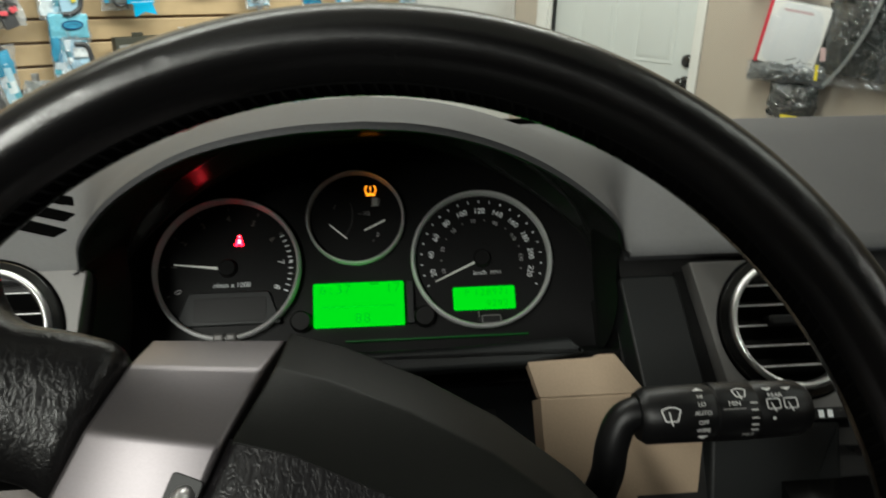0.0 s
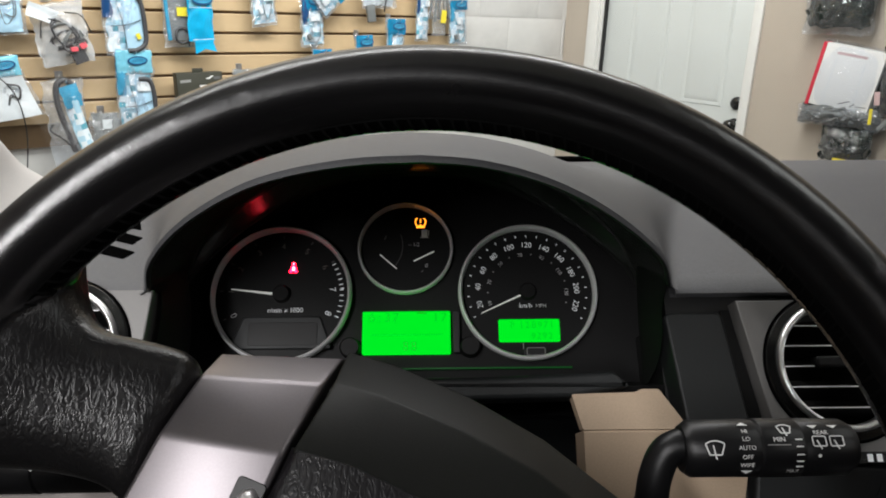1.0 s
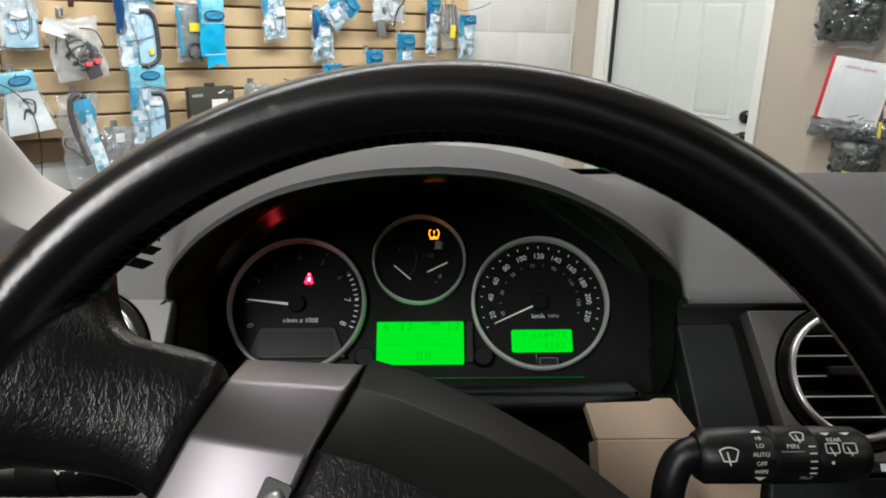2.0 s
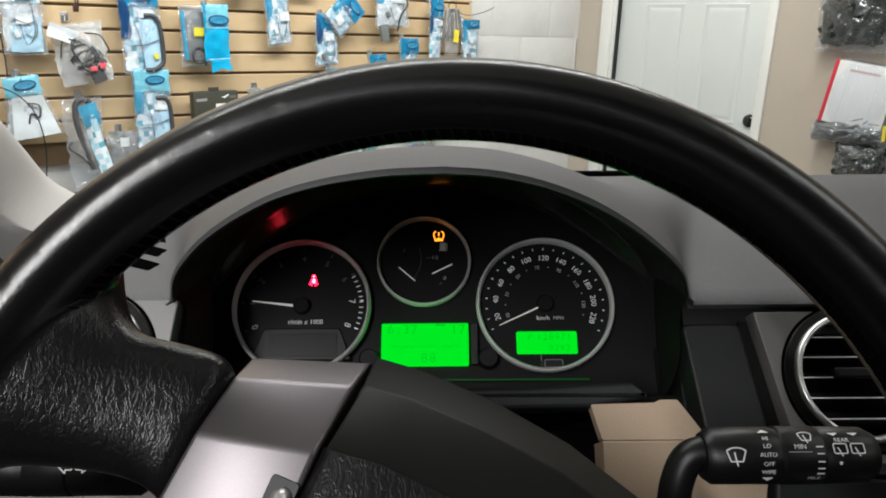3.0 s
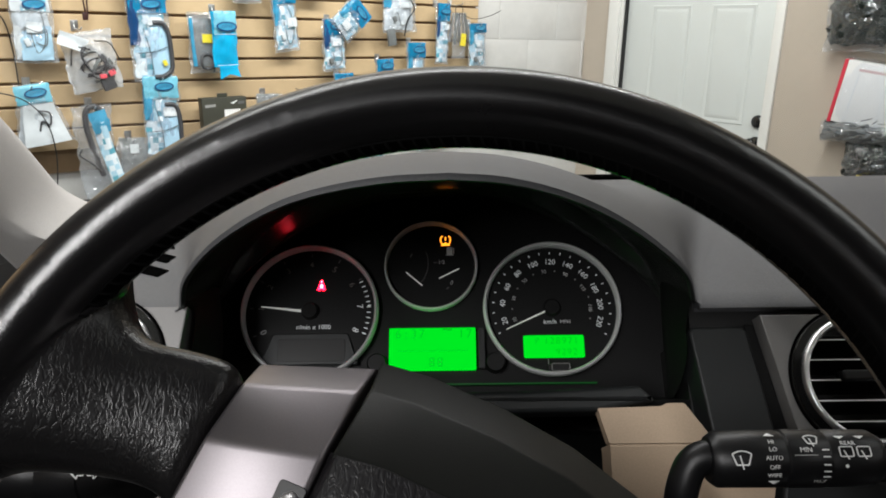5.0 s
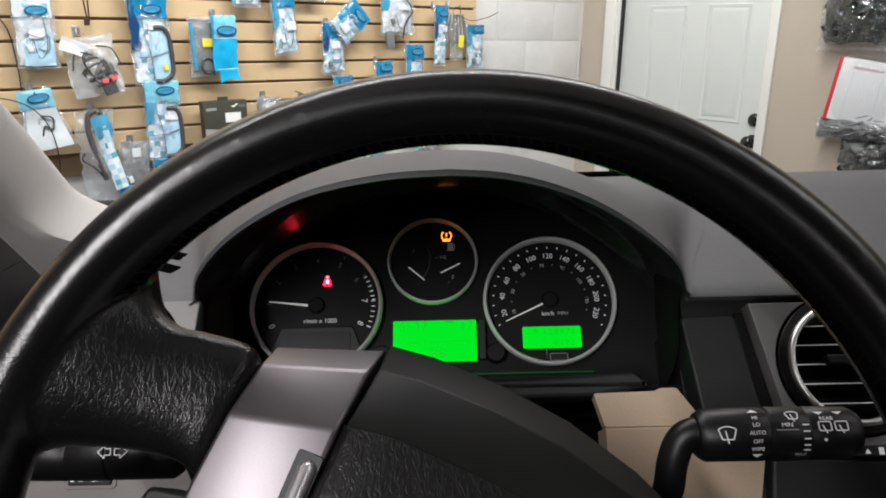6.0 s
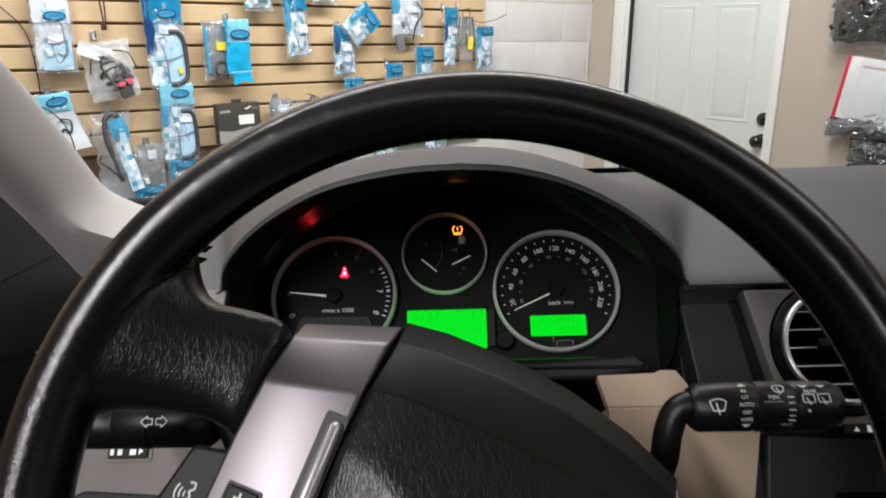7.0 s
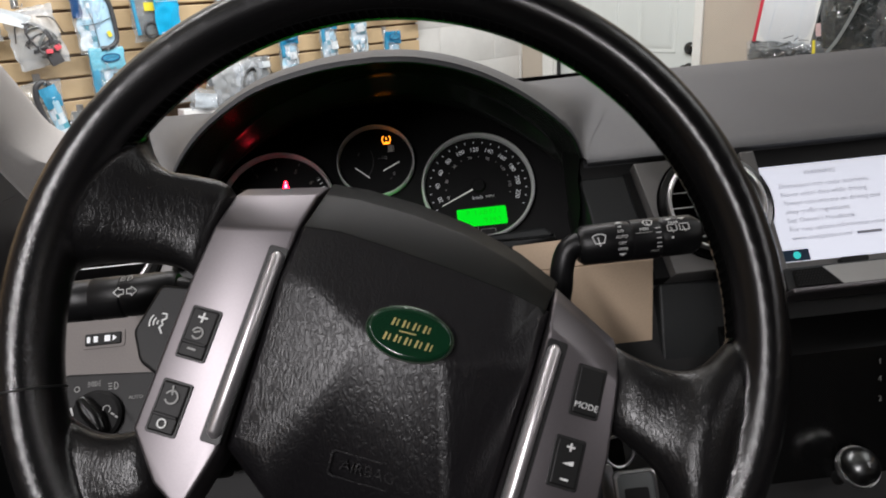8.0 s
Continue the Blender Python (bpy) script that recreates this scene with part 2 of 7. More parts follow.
M = {
    "leather": material("black_leather", (0.0065, 0.0062, 0.0066), 0.25, stain=0.25, stain_scale=14, bump=0.05, bump_scale=600, pattern="leather", rough_var=0.05, spec=0.65, grips=0.13, lay=(0.8, 0.8, 0.8)),
    "leather_grain": material("grained_leather", (0.006, 0.0057, 0.006), 0.30, bump=0.16, bump_scale=450, pattern="leather", spec=0.45, lay=(1.0, 0.45, 0.8), turn=0.4),
    "pad": material("pad_plastic", (0.0060, 0.0055, 0.0064), 0.34, bump=0.17, bump_scale=400, pattern="leather", spec=0.45, lay=(1.0, 0.36, 0.7), turn=0.35),
    "pad_smooth": material("smooth_black_plastic", (0.0085, 0.0085, 0.0085), 0.5, grain=0.12, scale=900, bump=0.08, bump_scale=1500, spec=0.28),
    "silver": material("satin_silver_paint", (0.210, 0.194, 0.203), 0.40, 0.92, grain=0.06, scale=1600, stain=0.05, rough_var=0.03),
    "chrome": material("polished_chrome", (0.86, 0.86, 0.86), 0.32, 1.0, grain=0.05, scale=900),
    "bar_metal": material("brushed_bar_metal", (0.82, 0.80, 0.81), 0.36, 0.9, grain=0.04, scale=900),
    "badge_edge": material("badge_edge", (0.10, 0.14, 0.10), 0.3, 0.6),
    # dead black that paints the shade inside slots and gaps
    "shade_black": material("painted_opening_shade", (0.002, 0.002, 0.002), 0.9, spec=0.0),
    "ring": material("satin_ring", (0.95, 0.95, 0.95), 0.34, 0.0, grain=0.04, scale=500, spec=0.6),
    "dash": material("grey_soft_dash", (0.096, 0.098, 0.103), 0.6, grain=0.16, scale=700, stain=0.08, stain_scale=9, bump=0.45, bump_scale=900),
    "dash_dark": material("dark_dash", (0.016, 0.018, 0.0185), 0.5, grain=0.15, scale=700, bump=0.2, bump_scale=1300),
    "hood_black": material("gloss_black_plastic", (0.006, 0.006, 0.006), 0.17, spec=0.6, grain=0.2, scale=300),
    "lining": material("satin_black_lining", (0.025, 0.026, 0.025), 0.19, spec=0.45, grain=0.15, scale=500),
    "selector": material("dark_chrome", (0.16, 0.165, 0.165), 0.3, 1.0, grain=0.1, scale=120),
    "black": material("matt_black", (0.008, 0.008, 0.008), 0.5, grain=0.2, scale=400),
    "stalk": material("stalk_black", (0.006, 0.006, 0.0065), 0.38, grain=0.15, scale=500, bump=0.08, bump_scale=1800, spec=0.32),
    "dial": material("dial_black", (0.012, 0.012, 0.0122), 0.5, grain=0.15, scale=500, spec=0.2),
    "panel_grey": material("painted_grey_panel", (0.20, 0.195, 0.19), 0.45, 0.25, grain=0.06, scale=1200),
    "warm_grey": material("warm_grey_plastic", (0.20, 0.18, 0.17), 0.6, grain=0.1, scale=900, bump=0.2, bump_scale=1200),
    "panel_slat": material("black_slat", (0.009, 0.009, 0.009), 0.6, spec=0.15, grain=0.1, scale=300),
    "beige": material("beige_plastic", (0.54, 0.41, 0.29), 0.6, grain=0.08, scale=900, stain=0.06, bump=0.2, bump_scale=1200),
    "pillar": material("woven_grey_pillar", (0.62, 0.60, 0.575), 0.85, grain=0.14, scale=1500, stain=0.06, bump=0.3, bump_scale=1700),
    "mark": material("white_print", (0.75, 0.76, 0.75), 0.5, grain=0.05),
    "mark_lit": material("backlit_print", (0.80, 0.82, 0.84), 0.5, emit=0.30),
    "mark_faint": material("faint_print", (0.22, 0.20, 0.18), 0.5),
    "edge_glow": material("green_edge_glow", (0.0, 0.10, 0.01), 0.4, emit=0.18),
    "cover": material("smooth_cover_plastic", (0.0055, 0.006, 0.0052), 0.43, grain=0.12, scale=900, bump=0.08, bump_scale=1500, spec=0.16),
    "mark_dim": material("dim_print", (0.12, 0.12, 0.12), 0.5),
    "mark_soft": material("soft_print", (0.30, 0.30, 0.29), 0.5),
    "needle": material("white_needle", (0.85, 0.85, 0.82), 0.4, emit=0.25),
    "lcd_off": material("unlit_display", (0.012, 0.012, 0.012), 0.55),
    "lcd": material("green_display", (0.0, 1.0, 0.02), 0.4, emit=0.92, base=(0.002, 0.02, 0.002), spec=0.05),
    "lcd_dark": material("display_segment", (0.0, 0.74, 0.0), 0.4, emit=0.85, base=(0.0, 0.02, 0.0)),
    "lamp_red": material("red_telltale", (1.0, 0.004, 0.025), 0.4, emit=20.0),
    "lamp_red_core": material("red_telltale_core", (1.0, 0.55, 0.6), 0.4, emit=3.0),
    "lamp_amber": material("amber_telltale", (1.0, 0.30, 0.02), 0.4, emit=3.2),
    "green_badge": material("green_enamel", (0.004, 0.026, 0.011), 0.12, coat=0.35),
    "gold": material("gold_print", (0.30, 0.235, 0.09), 0.4, 0.7),
    "screen": material("lit_screen", (0.80, 0.82, 0.93), 0.3, emit=0.72),
    "screen_text": material("screen_text", (0.40, 0.40, 0.47), 0.5, emit=0.05),
    "screen_bar": material("screen_bar", (0.02, 0.05, 0.10), 0.4),
    "screen_dot": material("screen_dot", (0.05, 0.75, 0.70), 0.4, emit=0.6),
    "paper": material("white_paper", (0.62, 0.62, 0.60), 0.8, grain=0.03, stain=0.05),
    "metal": material("bright_metal", (0.7, 0.7, 0.72), 0.3, 1.0, grain=0.1, scale=200),
    "slat": material("slat_board", (0.58, 0.42, 0.245), 0.5, grain=0.05, scale=35, stain=0.07, stain_scale=3, random=0.07, rough_var=0.08),
    "groove": material("slat_groove", (0.16, 0.10, 0.05), 0.7, grain=0.1),
    "block": material("painted_block", (0.66, 0.645, 0.625), 0.75, grain=0.07, scale=90, stain=0.09, stain_scale=5, bump=0.45, bump_scale=160, random=0.03),
    "mortar": material("painted_mortar", (0.62, 0.605, 0.585), 0.8, grain=0.08, scale=90),
    "wall": material("beige_wall_paint", (0.48, 0.415, 0.345), 0.7, grain=0.04, scale=60, stain=0.06, stain_scale=2.5, bump=0.3, bump_scale=160),
    "trim": material("white_trim_paint", (0.74, 0.73, 0.70), 0.45, grain=0.03, stain=0.05, stain_scale=6),
    "door": material("white_door_paint", (0.62, 0.645, 0.63), 0.4, grain=0.03, scale=40, stain=0.04, stain_scale=3, rough_var=0.06),
    "concrete": material("concrete_floor", (0.22, 0.21, 0.20), 0.7, grain=0.2, scale=40, stain=0.2, stain_scale=2, bump=0.3, bump_scale=90),
    "ceiling": material("ceiling_paint", (0.6, 0.6, 0.58), 0.8, grain=0.05, stain=0.05),
    "cheek": material("matt_black_cheek", (0.014, 0.014, 0.014), 0.6, grain=0.2, scale=300, spec=0.12),
    "thread": material("black_thread", (0.006, 0.006, 0.006), 0.95, spec=0.0),
    "seal": material("black_rubber", (0.010, 0.010, 0.010), 0.7, grain=0.1),
    "blue": material("bright_blue_card", (0.008, 0.42, 0.74), 0.30, grain=0.06, scale=60, stain=0.08, stain_scale=12),
    "blue_head": material("cyan_blue_header", (0.012, 0.22, 0.42), 0.25, grain=0.1, scale=40, stain=0.25, stain_scale=22),
    "blue_mid": material("mid_blue_film", (0.06, 0.32, 0.52), 0.22, grain=0.1, scale=40, stain=0.3, stain_scale=25),
    "ice_blue": material("ice_blue_card", (0.44, 0.66, 0.82), 0.3, grain=0.05, scale=40, stain=0.12, stain_scale=18),
    "header_pale": material("pale_teal_header", (0.20, 0.55, 0.70), 0.25, grain=0.08, scale=40, stain=0.2, stain_scale=20),
    "blue_dark": material("deep_blue_print", (0.008, 0.055, 0.17), 0.35),
    "blue_pale": checked("checked_blue_print", (0.40, 0.62, 0.75), (0.74, 0.81, 0.86), (0.10, 0.36, 0.46), 0.019),
    "white_card": material("white_card", (0.66, 0.70, 0.73), 0.5, grain=0.05, stain=0.08, stain_scale=15),
    "white_box": material("white_carton", (0.80, 0.79, 0.78), 0.45, stain=0.05),
    "red_card": material("red_print", (0.62, 0.03, 0.06), 0.4, grain=0.05),
    "red_plug": material("red_plug", (0.80, 0.10, 0.13), 0.4),
    "cord_red": material("dark_brown_cord", (0.045, 0.012, 0.010), 0.5, grain=0.2, scale=200),
    "yellow": material("yellow_label", (0.80, 0.66, 0.04), 0.5, grain=0.05),
    "cable": material("grey_cable", (0.055, 0.055, 0.06), 0.45, grain=0.15, scale=80),
    "cable_black": material("black_cable", (0.012, 0.012, 0.012), 0.45),
    "plug": material("grey_plug", (0.16, 0.17, 0.17), 0.5, grain=0.15, scale=60),
    "olive_box": material("dark_olive_carton", (0.045, 0.045, 0.032), 0.5, grain=0.1, scale=40),
    "dark_mesh": material("dark_green_bundle", (0.012, 0.018, 0.015), 0.18, grain=0.4, scale=60, stain=0.5, stain_scale=22),
    "film": clear_plastic("clear_film", see=0.86, crinkle=0.9, amount=0.5, rough=0.14, folds=26.0),
    "film_cloudy": clear_plastic("cloudy_film", see=0.82, crinkle=0.8, amount=0.45, rough=0.14, folds=24.0),
    "film_thin": clear_plastic("thin_film", see=0.995, crinkle=0.9, amount=0.30),
    "print_pink": material("faded_pink_print", (0.62, 0.44, 0.44), 0.5),
    "film_clear": clear_plastic("very_clear_film", see=0.97, crinkle=1.0, amount=0.55, rough=0.12, folds=16.0),
    "film_milky": clear_plastic("milky_film", see=0.68, crinkle=0.7, amount=0.40),
    "glass": clear_plastic("windscreen_glass", tint=(0.93, 0.97, 0.95), amount=0.10, rough=0.0, see=1.0),
    "paint": material("car_paint", (0.10, 0.11, 0.12), 0.3, 0.4),
    "headliner": material("headliner", (0.05, 0.047, 0.045), 0.9, grain=0.1, scale=900),
}


# ---- builders ----
def mesh(verts, faces, sharp=35.0, smooth=True, name="m"):
    me = bpy.data.meshes.new(name)
    me.from_pydata([tuple(v) for v in verts], [], faces)
    me.validate()
    bm = bmesh.new()
    bm.from_mesh(me)
    bmesh.ops.recalc_face_normals(bm, faces=bm.faces)
    bm.to_mesh(me)
    bm.free()
    if smooth:
        me.polygons.foreach_set("use_smooth", [True] * len(me.polygons))
        me.set_sharp_from_angle(angle=radians(sharp))
    return me


def thing(name, m, label, category, group="", kind=""):
    ob = new(name)
    ob.empty_display_size = 0.05
    ob.matrix_world = m
    return tagged(ob, label, category, group, kind)


def part(name, me, mat_name, parent, label="", at=None):
    """Links a mesh as one part under a thing or a part."""
    ob = new(name, me)
    if me.materials:
        pass
    else:
        me.materials.append(M[mat_name])
    ob.parent = parent
    if at is not None:
        ob.matrix_basis = at
    if label:
        ob["label"] = label
    return ob


def whole(name, me, mat_name, m, label, category, group="", kind=""):
    """A thing of one mesh."""
    ob = new(name, me)
    me.materials.append(M[mat_name])
    ob.matrix_world = m
    return tagged(ob, label, category, group, kind)


def inset(outline, d):
    """Moves a counter-clockwise outline inwards by d."""
    n, out = len(outline), []
    for i in range(n):
        a, b, c = Vector(outline[i - 1]), Vector(outline[i]), Vector(outline[(i + 1) % n])
        e, g = (b - a).normalized(), (c - b).normalized()
        n1, n2 = Vector((-e.y, e.x)), Vector((-g.y, g.x))
        k = n1 + n2
        k = k / max(0.5, k.length_squared / 2) if k.length > 1e-6 else n1
        out.append(tuple(b + k * d))
    return out


def stack(rings, caps=True):
    """Skins rings of equal count; caps close both ends."""
    n = len(rings[0])
    verts = [v for r in rings for v in r]
    faces = [(k * n + i, k * n + (i + 1) % n, (k + 1) * n + (i + 1) % n, (k + 1) * n + i) for k in range(len(rings) - 1) for i in range(n)]
    if caps:
        faces += [tuple(range(n))[::-1], tuple(range((len(rings) - 1) * n, len(rings) * n))]
    return verts, faces


def prism(outline, z0, z1, bevel=0.0, z_of=None, sharp=35.0, steps=3):
    """An upright slab on an outline, its upper edge rounded. z_of(x, y) adds height to its upper face."""
    up = z_of or (lambda x, y: 0.0)
    rings = [[(x, y, z0) for x, y in outline]]
    if bevel:
        for k in range(steps + 1):
            a = math.pi / 2 * k / steps
            o = inset(outline, bevel * (1 - math.cos(a)))
            rings.append([(x, y, z1 - bevel + bevel * math.sin(a) + up(x, y)) for x, y in o])
    else:
        rings.append([(x, y, z1 + up(x, y)) for x, y in outline])
    me = mesh(*stack(rings), sharp=sharp)
    # the upper face keeps its own flat shading
    rim_keys = set(me.polygons[-1].edge_keys)
    crisp = me.attributes.get("sharp_edge") or me.attributes.new("sharp_edge", "BOOLEAN", "EDGE")
    for e in me.edges:
        if e.key in rim_keys:
            crisp.data[e.index].value = True
    return me


def rounded(w, h, r, cx=0.0, cy=0.0, seg=5):
    """A counter-clockwise rectangle with round corners."""
    pts = []
    for sx, sy, a0 in ((1, -1, -90), (1, 1, 0), (-1, 1, 90), (-1, -1, 180)):
        for k in range(seg + 1):
            a = radians(a0 + 90 * k / seg)
            pts.append((cx + sx * (w / 2 - r) + r * math.cos(a), cy + sy * (h / 2 - r) + r * math.sin(a)))
    return pts


def soften(corners, r, seg=4):
    """Rounds the corners of a counter-clockwise polygon."""
    pts, n = [], len(corners)
    for i in range(n):
        a, b, c = Vector(corners[i - 1]), Vector(corners[i]), Vector(corners[(i + 1) % n])
        rr = min(r, (a - b).length * 0.45, (c - b).length * 0.45)
        p, q = b + (a - b).normalized() * rr, b + (c - b).normalized() * rr
        for k in range(seg + 1):
            f = k / seg
            pts.append(tuple(p.lerp(b, f).lerp(b.lerp(q, f), f)))
    return pts


def circle(r, n=48, cx=0.0, cy=0.0, ry=None):
    return [(cx + r * math.cos(2 * math.pi * k / n), cy + (ry or r) * math.sin(2 * math.pi * k / n)) for k in range(n)]


def lathe(profile, n=48, arc=None, sharp=40.0):
    """Turns (radius, z) pairs round z; a closed profile gives a ring. arc: start and end in degrees."""
    a0, a1 = arc or (0, 360)
    full = arc is None
    cols = n if full else n + 1
    rows = len(profile)
    verts = []
    for k in range(cols):
        a = radians(a0 + (a1 - a0) * k / n)
        verts += [(r * math.cos(a), r * math.sin(a), z) for r, z in profile]
    faces = []
    for k in range(n):
        k2 = (k + 1) % cols
        for i in range(rows):
            j = (i + 1) % rows
            faces.append((k * rows + i, k2 * rows + i, k2 * rows + j, k * rows + j))
    if not full:
        faces += [tuple(range(rows)), tuple(range((cols - 1) * rows, cols * rows))[::-1]]
    return mesh(verts, faces, sharp)


def disc_solid(profile, n=40, sharp=40.0):
    """A turned solid: (radius, z) pairs from its axis out and back."""
    rings = [[(r * math.cos(2 * math.pi * k / n), r * math.sin(2 * math.pi * k / n), z) for k in range(n)] for r, z in profile]
    return mesh(*stack(rings), sharp=sharp)


def sweep(points, radius, n=10, flat=1.0, closed=False):
    """A tube along points; radius a number or one each."""
    pts = [Vector(p) for p in points]
    rad = radius if isinstance(radius, (list, tuple)) else [radius] * len(pts)
    rings, side = [], None
    for i, p in enumerate(pts):
        a = pts[i - 1] if (i or closed) else p
        b = pts[(i + 1) % len(pts)] if (i < len(pts) - 1 or closed) else p
        d = (b - a).normalized()
        if side is None:
            side = d.orthogonal().normalized()
        side = (side - d * side.dot(d)).normalized()
        other = d.cross(side)
        rings.append([tuple(p + side * rad[i] * math.cos(2 * math.pi * k / n) + other * rad[i] * flat * math.sin(2 * math.pi * k / n)) for k in range(n)])
    if closed:
        rings.append(rings[0])
    return mesh(*stack(rings, not closed), sharp=50)


def curve_through(points, steps=8):
    """Catmull-Rom points through a few given ones."""
    p = [Vector(q) for q in points]
    p = [p[0] * 2 - p[1]] + p + [p[-1] * 2 - p[-2]]
    out = []
    for i in range(1, len(p) - 2):
        for k in range(steps):
            t = k / steps
            out.append(0.5 * (2 * p[i] + (p[i + 1] - p[i - 1]) * t + (2 * p[i - 1] - 5 * p[i] + 4 * p[i + 1] - p[i + 2]) * t * t + (3 * p[i] - p[i - 1] - 3 * p[i + 1] + p[i + 2]) * t ** 3))
    out.append(p[-2])
    return out


def block(x0, x1, y0, y1, z0, z1, bevel=0.002):
    """A box with rounded edges."""
    bm = bmesh.new()
    bmesh.ops.create_cube(bm, size=1.0)
    for v in bm.verts:
        v.co = ((x0 + x1) / 2 + v.co.x * (x1 - x0), (y0 + y1) / 2 + v.co.y * (y1 - y0), (z0 + z1) / 2 + v.co.z * (z1 - z0))
    if bevel:
        bmesh.ops.bevel(bm, geom=list(bm.edges), offset=bevel, segments=2, affect="EDGES", profile=0.6)
    me = bpy.data.meshes.new("m")
    bm.to_mesh(me)
    bm.free()
    me.polygons.foreach_set("use_smooth", [True] * len(me.polygons))
    me.set_sharp_from_angle(angle=radians(50))
    return me


WORDS = {}


def words(text, size, depth=0.0002, centred=True):
    """Letters as a mesh in the x y plane."""
    key = (text, size, depth, centred)
    if key not in WORDS:
        c = bpy.data.curves.new("t", "FONT")
        c.body, c.size, c.extrude, c.offset, c.resolution_u = text, size, depth, -0.010 * size, 3
        c.align_x, c.align_y = ("CENTER" if centred else "LEFT"), "CENTER"
        ob = bpy.data.objects.new("t", c)
        scene.collection.objects.link(ob)
        bpy.context.view_layer.update()
        WORDS[key] = bpy.data.meshes.new_from_object(ob.evaluated_get(bpy.context.evaluated_depsgraph_get()))
        bpy.data.objects.remove(ob)
        WORDS[key].materials.clear()
    return WORDS[key].copy()


def flat(polys, z=0.0, depth=0.0003):
    """Small flat prints: several outlines as one thin mesh."""
    verts, faces = [], []
    for o in polys:
        v, f = stack([[(x, y, z) for x, y in o], [(x, y, z + depth) for x, y in o]])
        faces += [tuple(i + len(verts) for i in q) for q in f]
        verts += v
    return mesh(verts, faces, smooth=False)


def bar(x0, y0, x1, y1, w):
    """The outline of a straight stroke."""
    d = Vector((x1 - x0, y1 - y0)).normalized() * (w / 2)
    return [(x0 + d.y, y0 - d.x), (x1 + d.y, y1 - d.x), (x1 - d.y, y1 + d.x), (x0 - d.y, y0 + d.x)]


def strokes(points, w, close=False):
    """Strokes along a line of points."""
    pts = list(points) + ([points[0]] if close else [])
    return [bar(*a, *b, w) for a, b in zip(pts, pts[1:])]


def arc(cx, cy, r, a0, a1, n=10, ry=None):
    return [(cx + r * math.cos(radians(a0 + (a1 - a0) * k / n)), cy + (ry or r) * math.sin(radians(a0 + (a1 - a0) * k / n))) for k in range(n + 1)]


def shift(x=0, y=0, z=0, rz=0, s=1.0):
    return Matrix.Translation((x, y, z)) @ Matrix.Rotation(radians(rz), 4, "Z") @ Matrix.Scale(s, 4)
# ---- steering wheel, turned a little to the right ----
def creased(main, rows, deep, r=0.0020):
    """A moulded cover: a flat outline, then rows of points bent back from it, with softened creases."""
    bm = bmesh.new()
    grid = [[bm.verts.new(p) for p in row] for row in rows]
    flat_edge = [bm.verts.new((x, y, 0.004)) for x, y in main]
    creases, m = [], len(rows[0])
    if main:
        bm.faces.new(flat_edge + grid[0])
    for a, b in zip(grid, grid[1:]):
        for k in range(m - 1):
            bm.faces.new((a[k], b[k], b[k + 1], a[k + 1]))
    rim_line = flat_edge + [row[0] for row in grid] + grid[-1][1:-1] + [row[-1] for row in grid[::-1]] + (grid[0][-2:0:-1] if not main else [])
    low = [bm.verts.new((v.co.x, v.co.y, min(deep, v.co.z - 0.012))) for v in rim_line]
    n = len(rim_line)
    for k in range(n):
        bm.faces.new((rim_line[k], low[k], low[(k + 1) % n], rim_line[(k + 1) % n]))
    bmesh.ops.recalc_face_normals(bm, faces=bm.faces)
    for row in grid:
        creases += [bm.edges.get((row[k], row[k + 1])) for k in range(m - 1)]
    creases += [bm.edges.get((rim_line[k], rim_line[(k + 1) % n])) for k in range(n)]
    bmesh.ops.bevel(bm, geom=list({e for e in creases if e}), offset=r, segments=3, affect="EDGES", profile=0.5, clamp_overlap=True)
    me = bpy.data.meshes.new("m")
    bm.to_mesh(me)
    bm.free()
    me.polygons.foreach_set("use_smooth", [True] * len(me.polygons))
    me.set_sharp_from_angle(angle=radians(32))
    return me


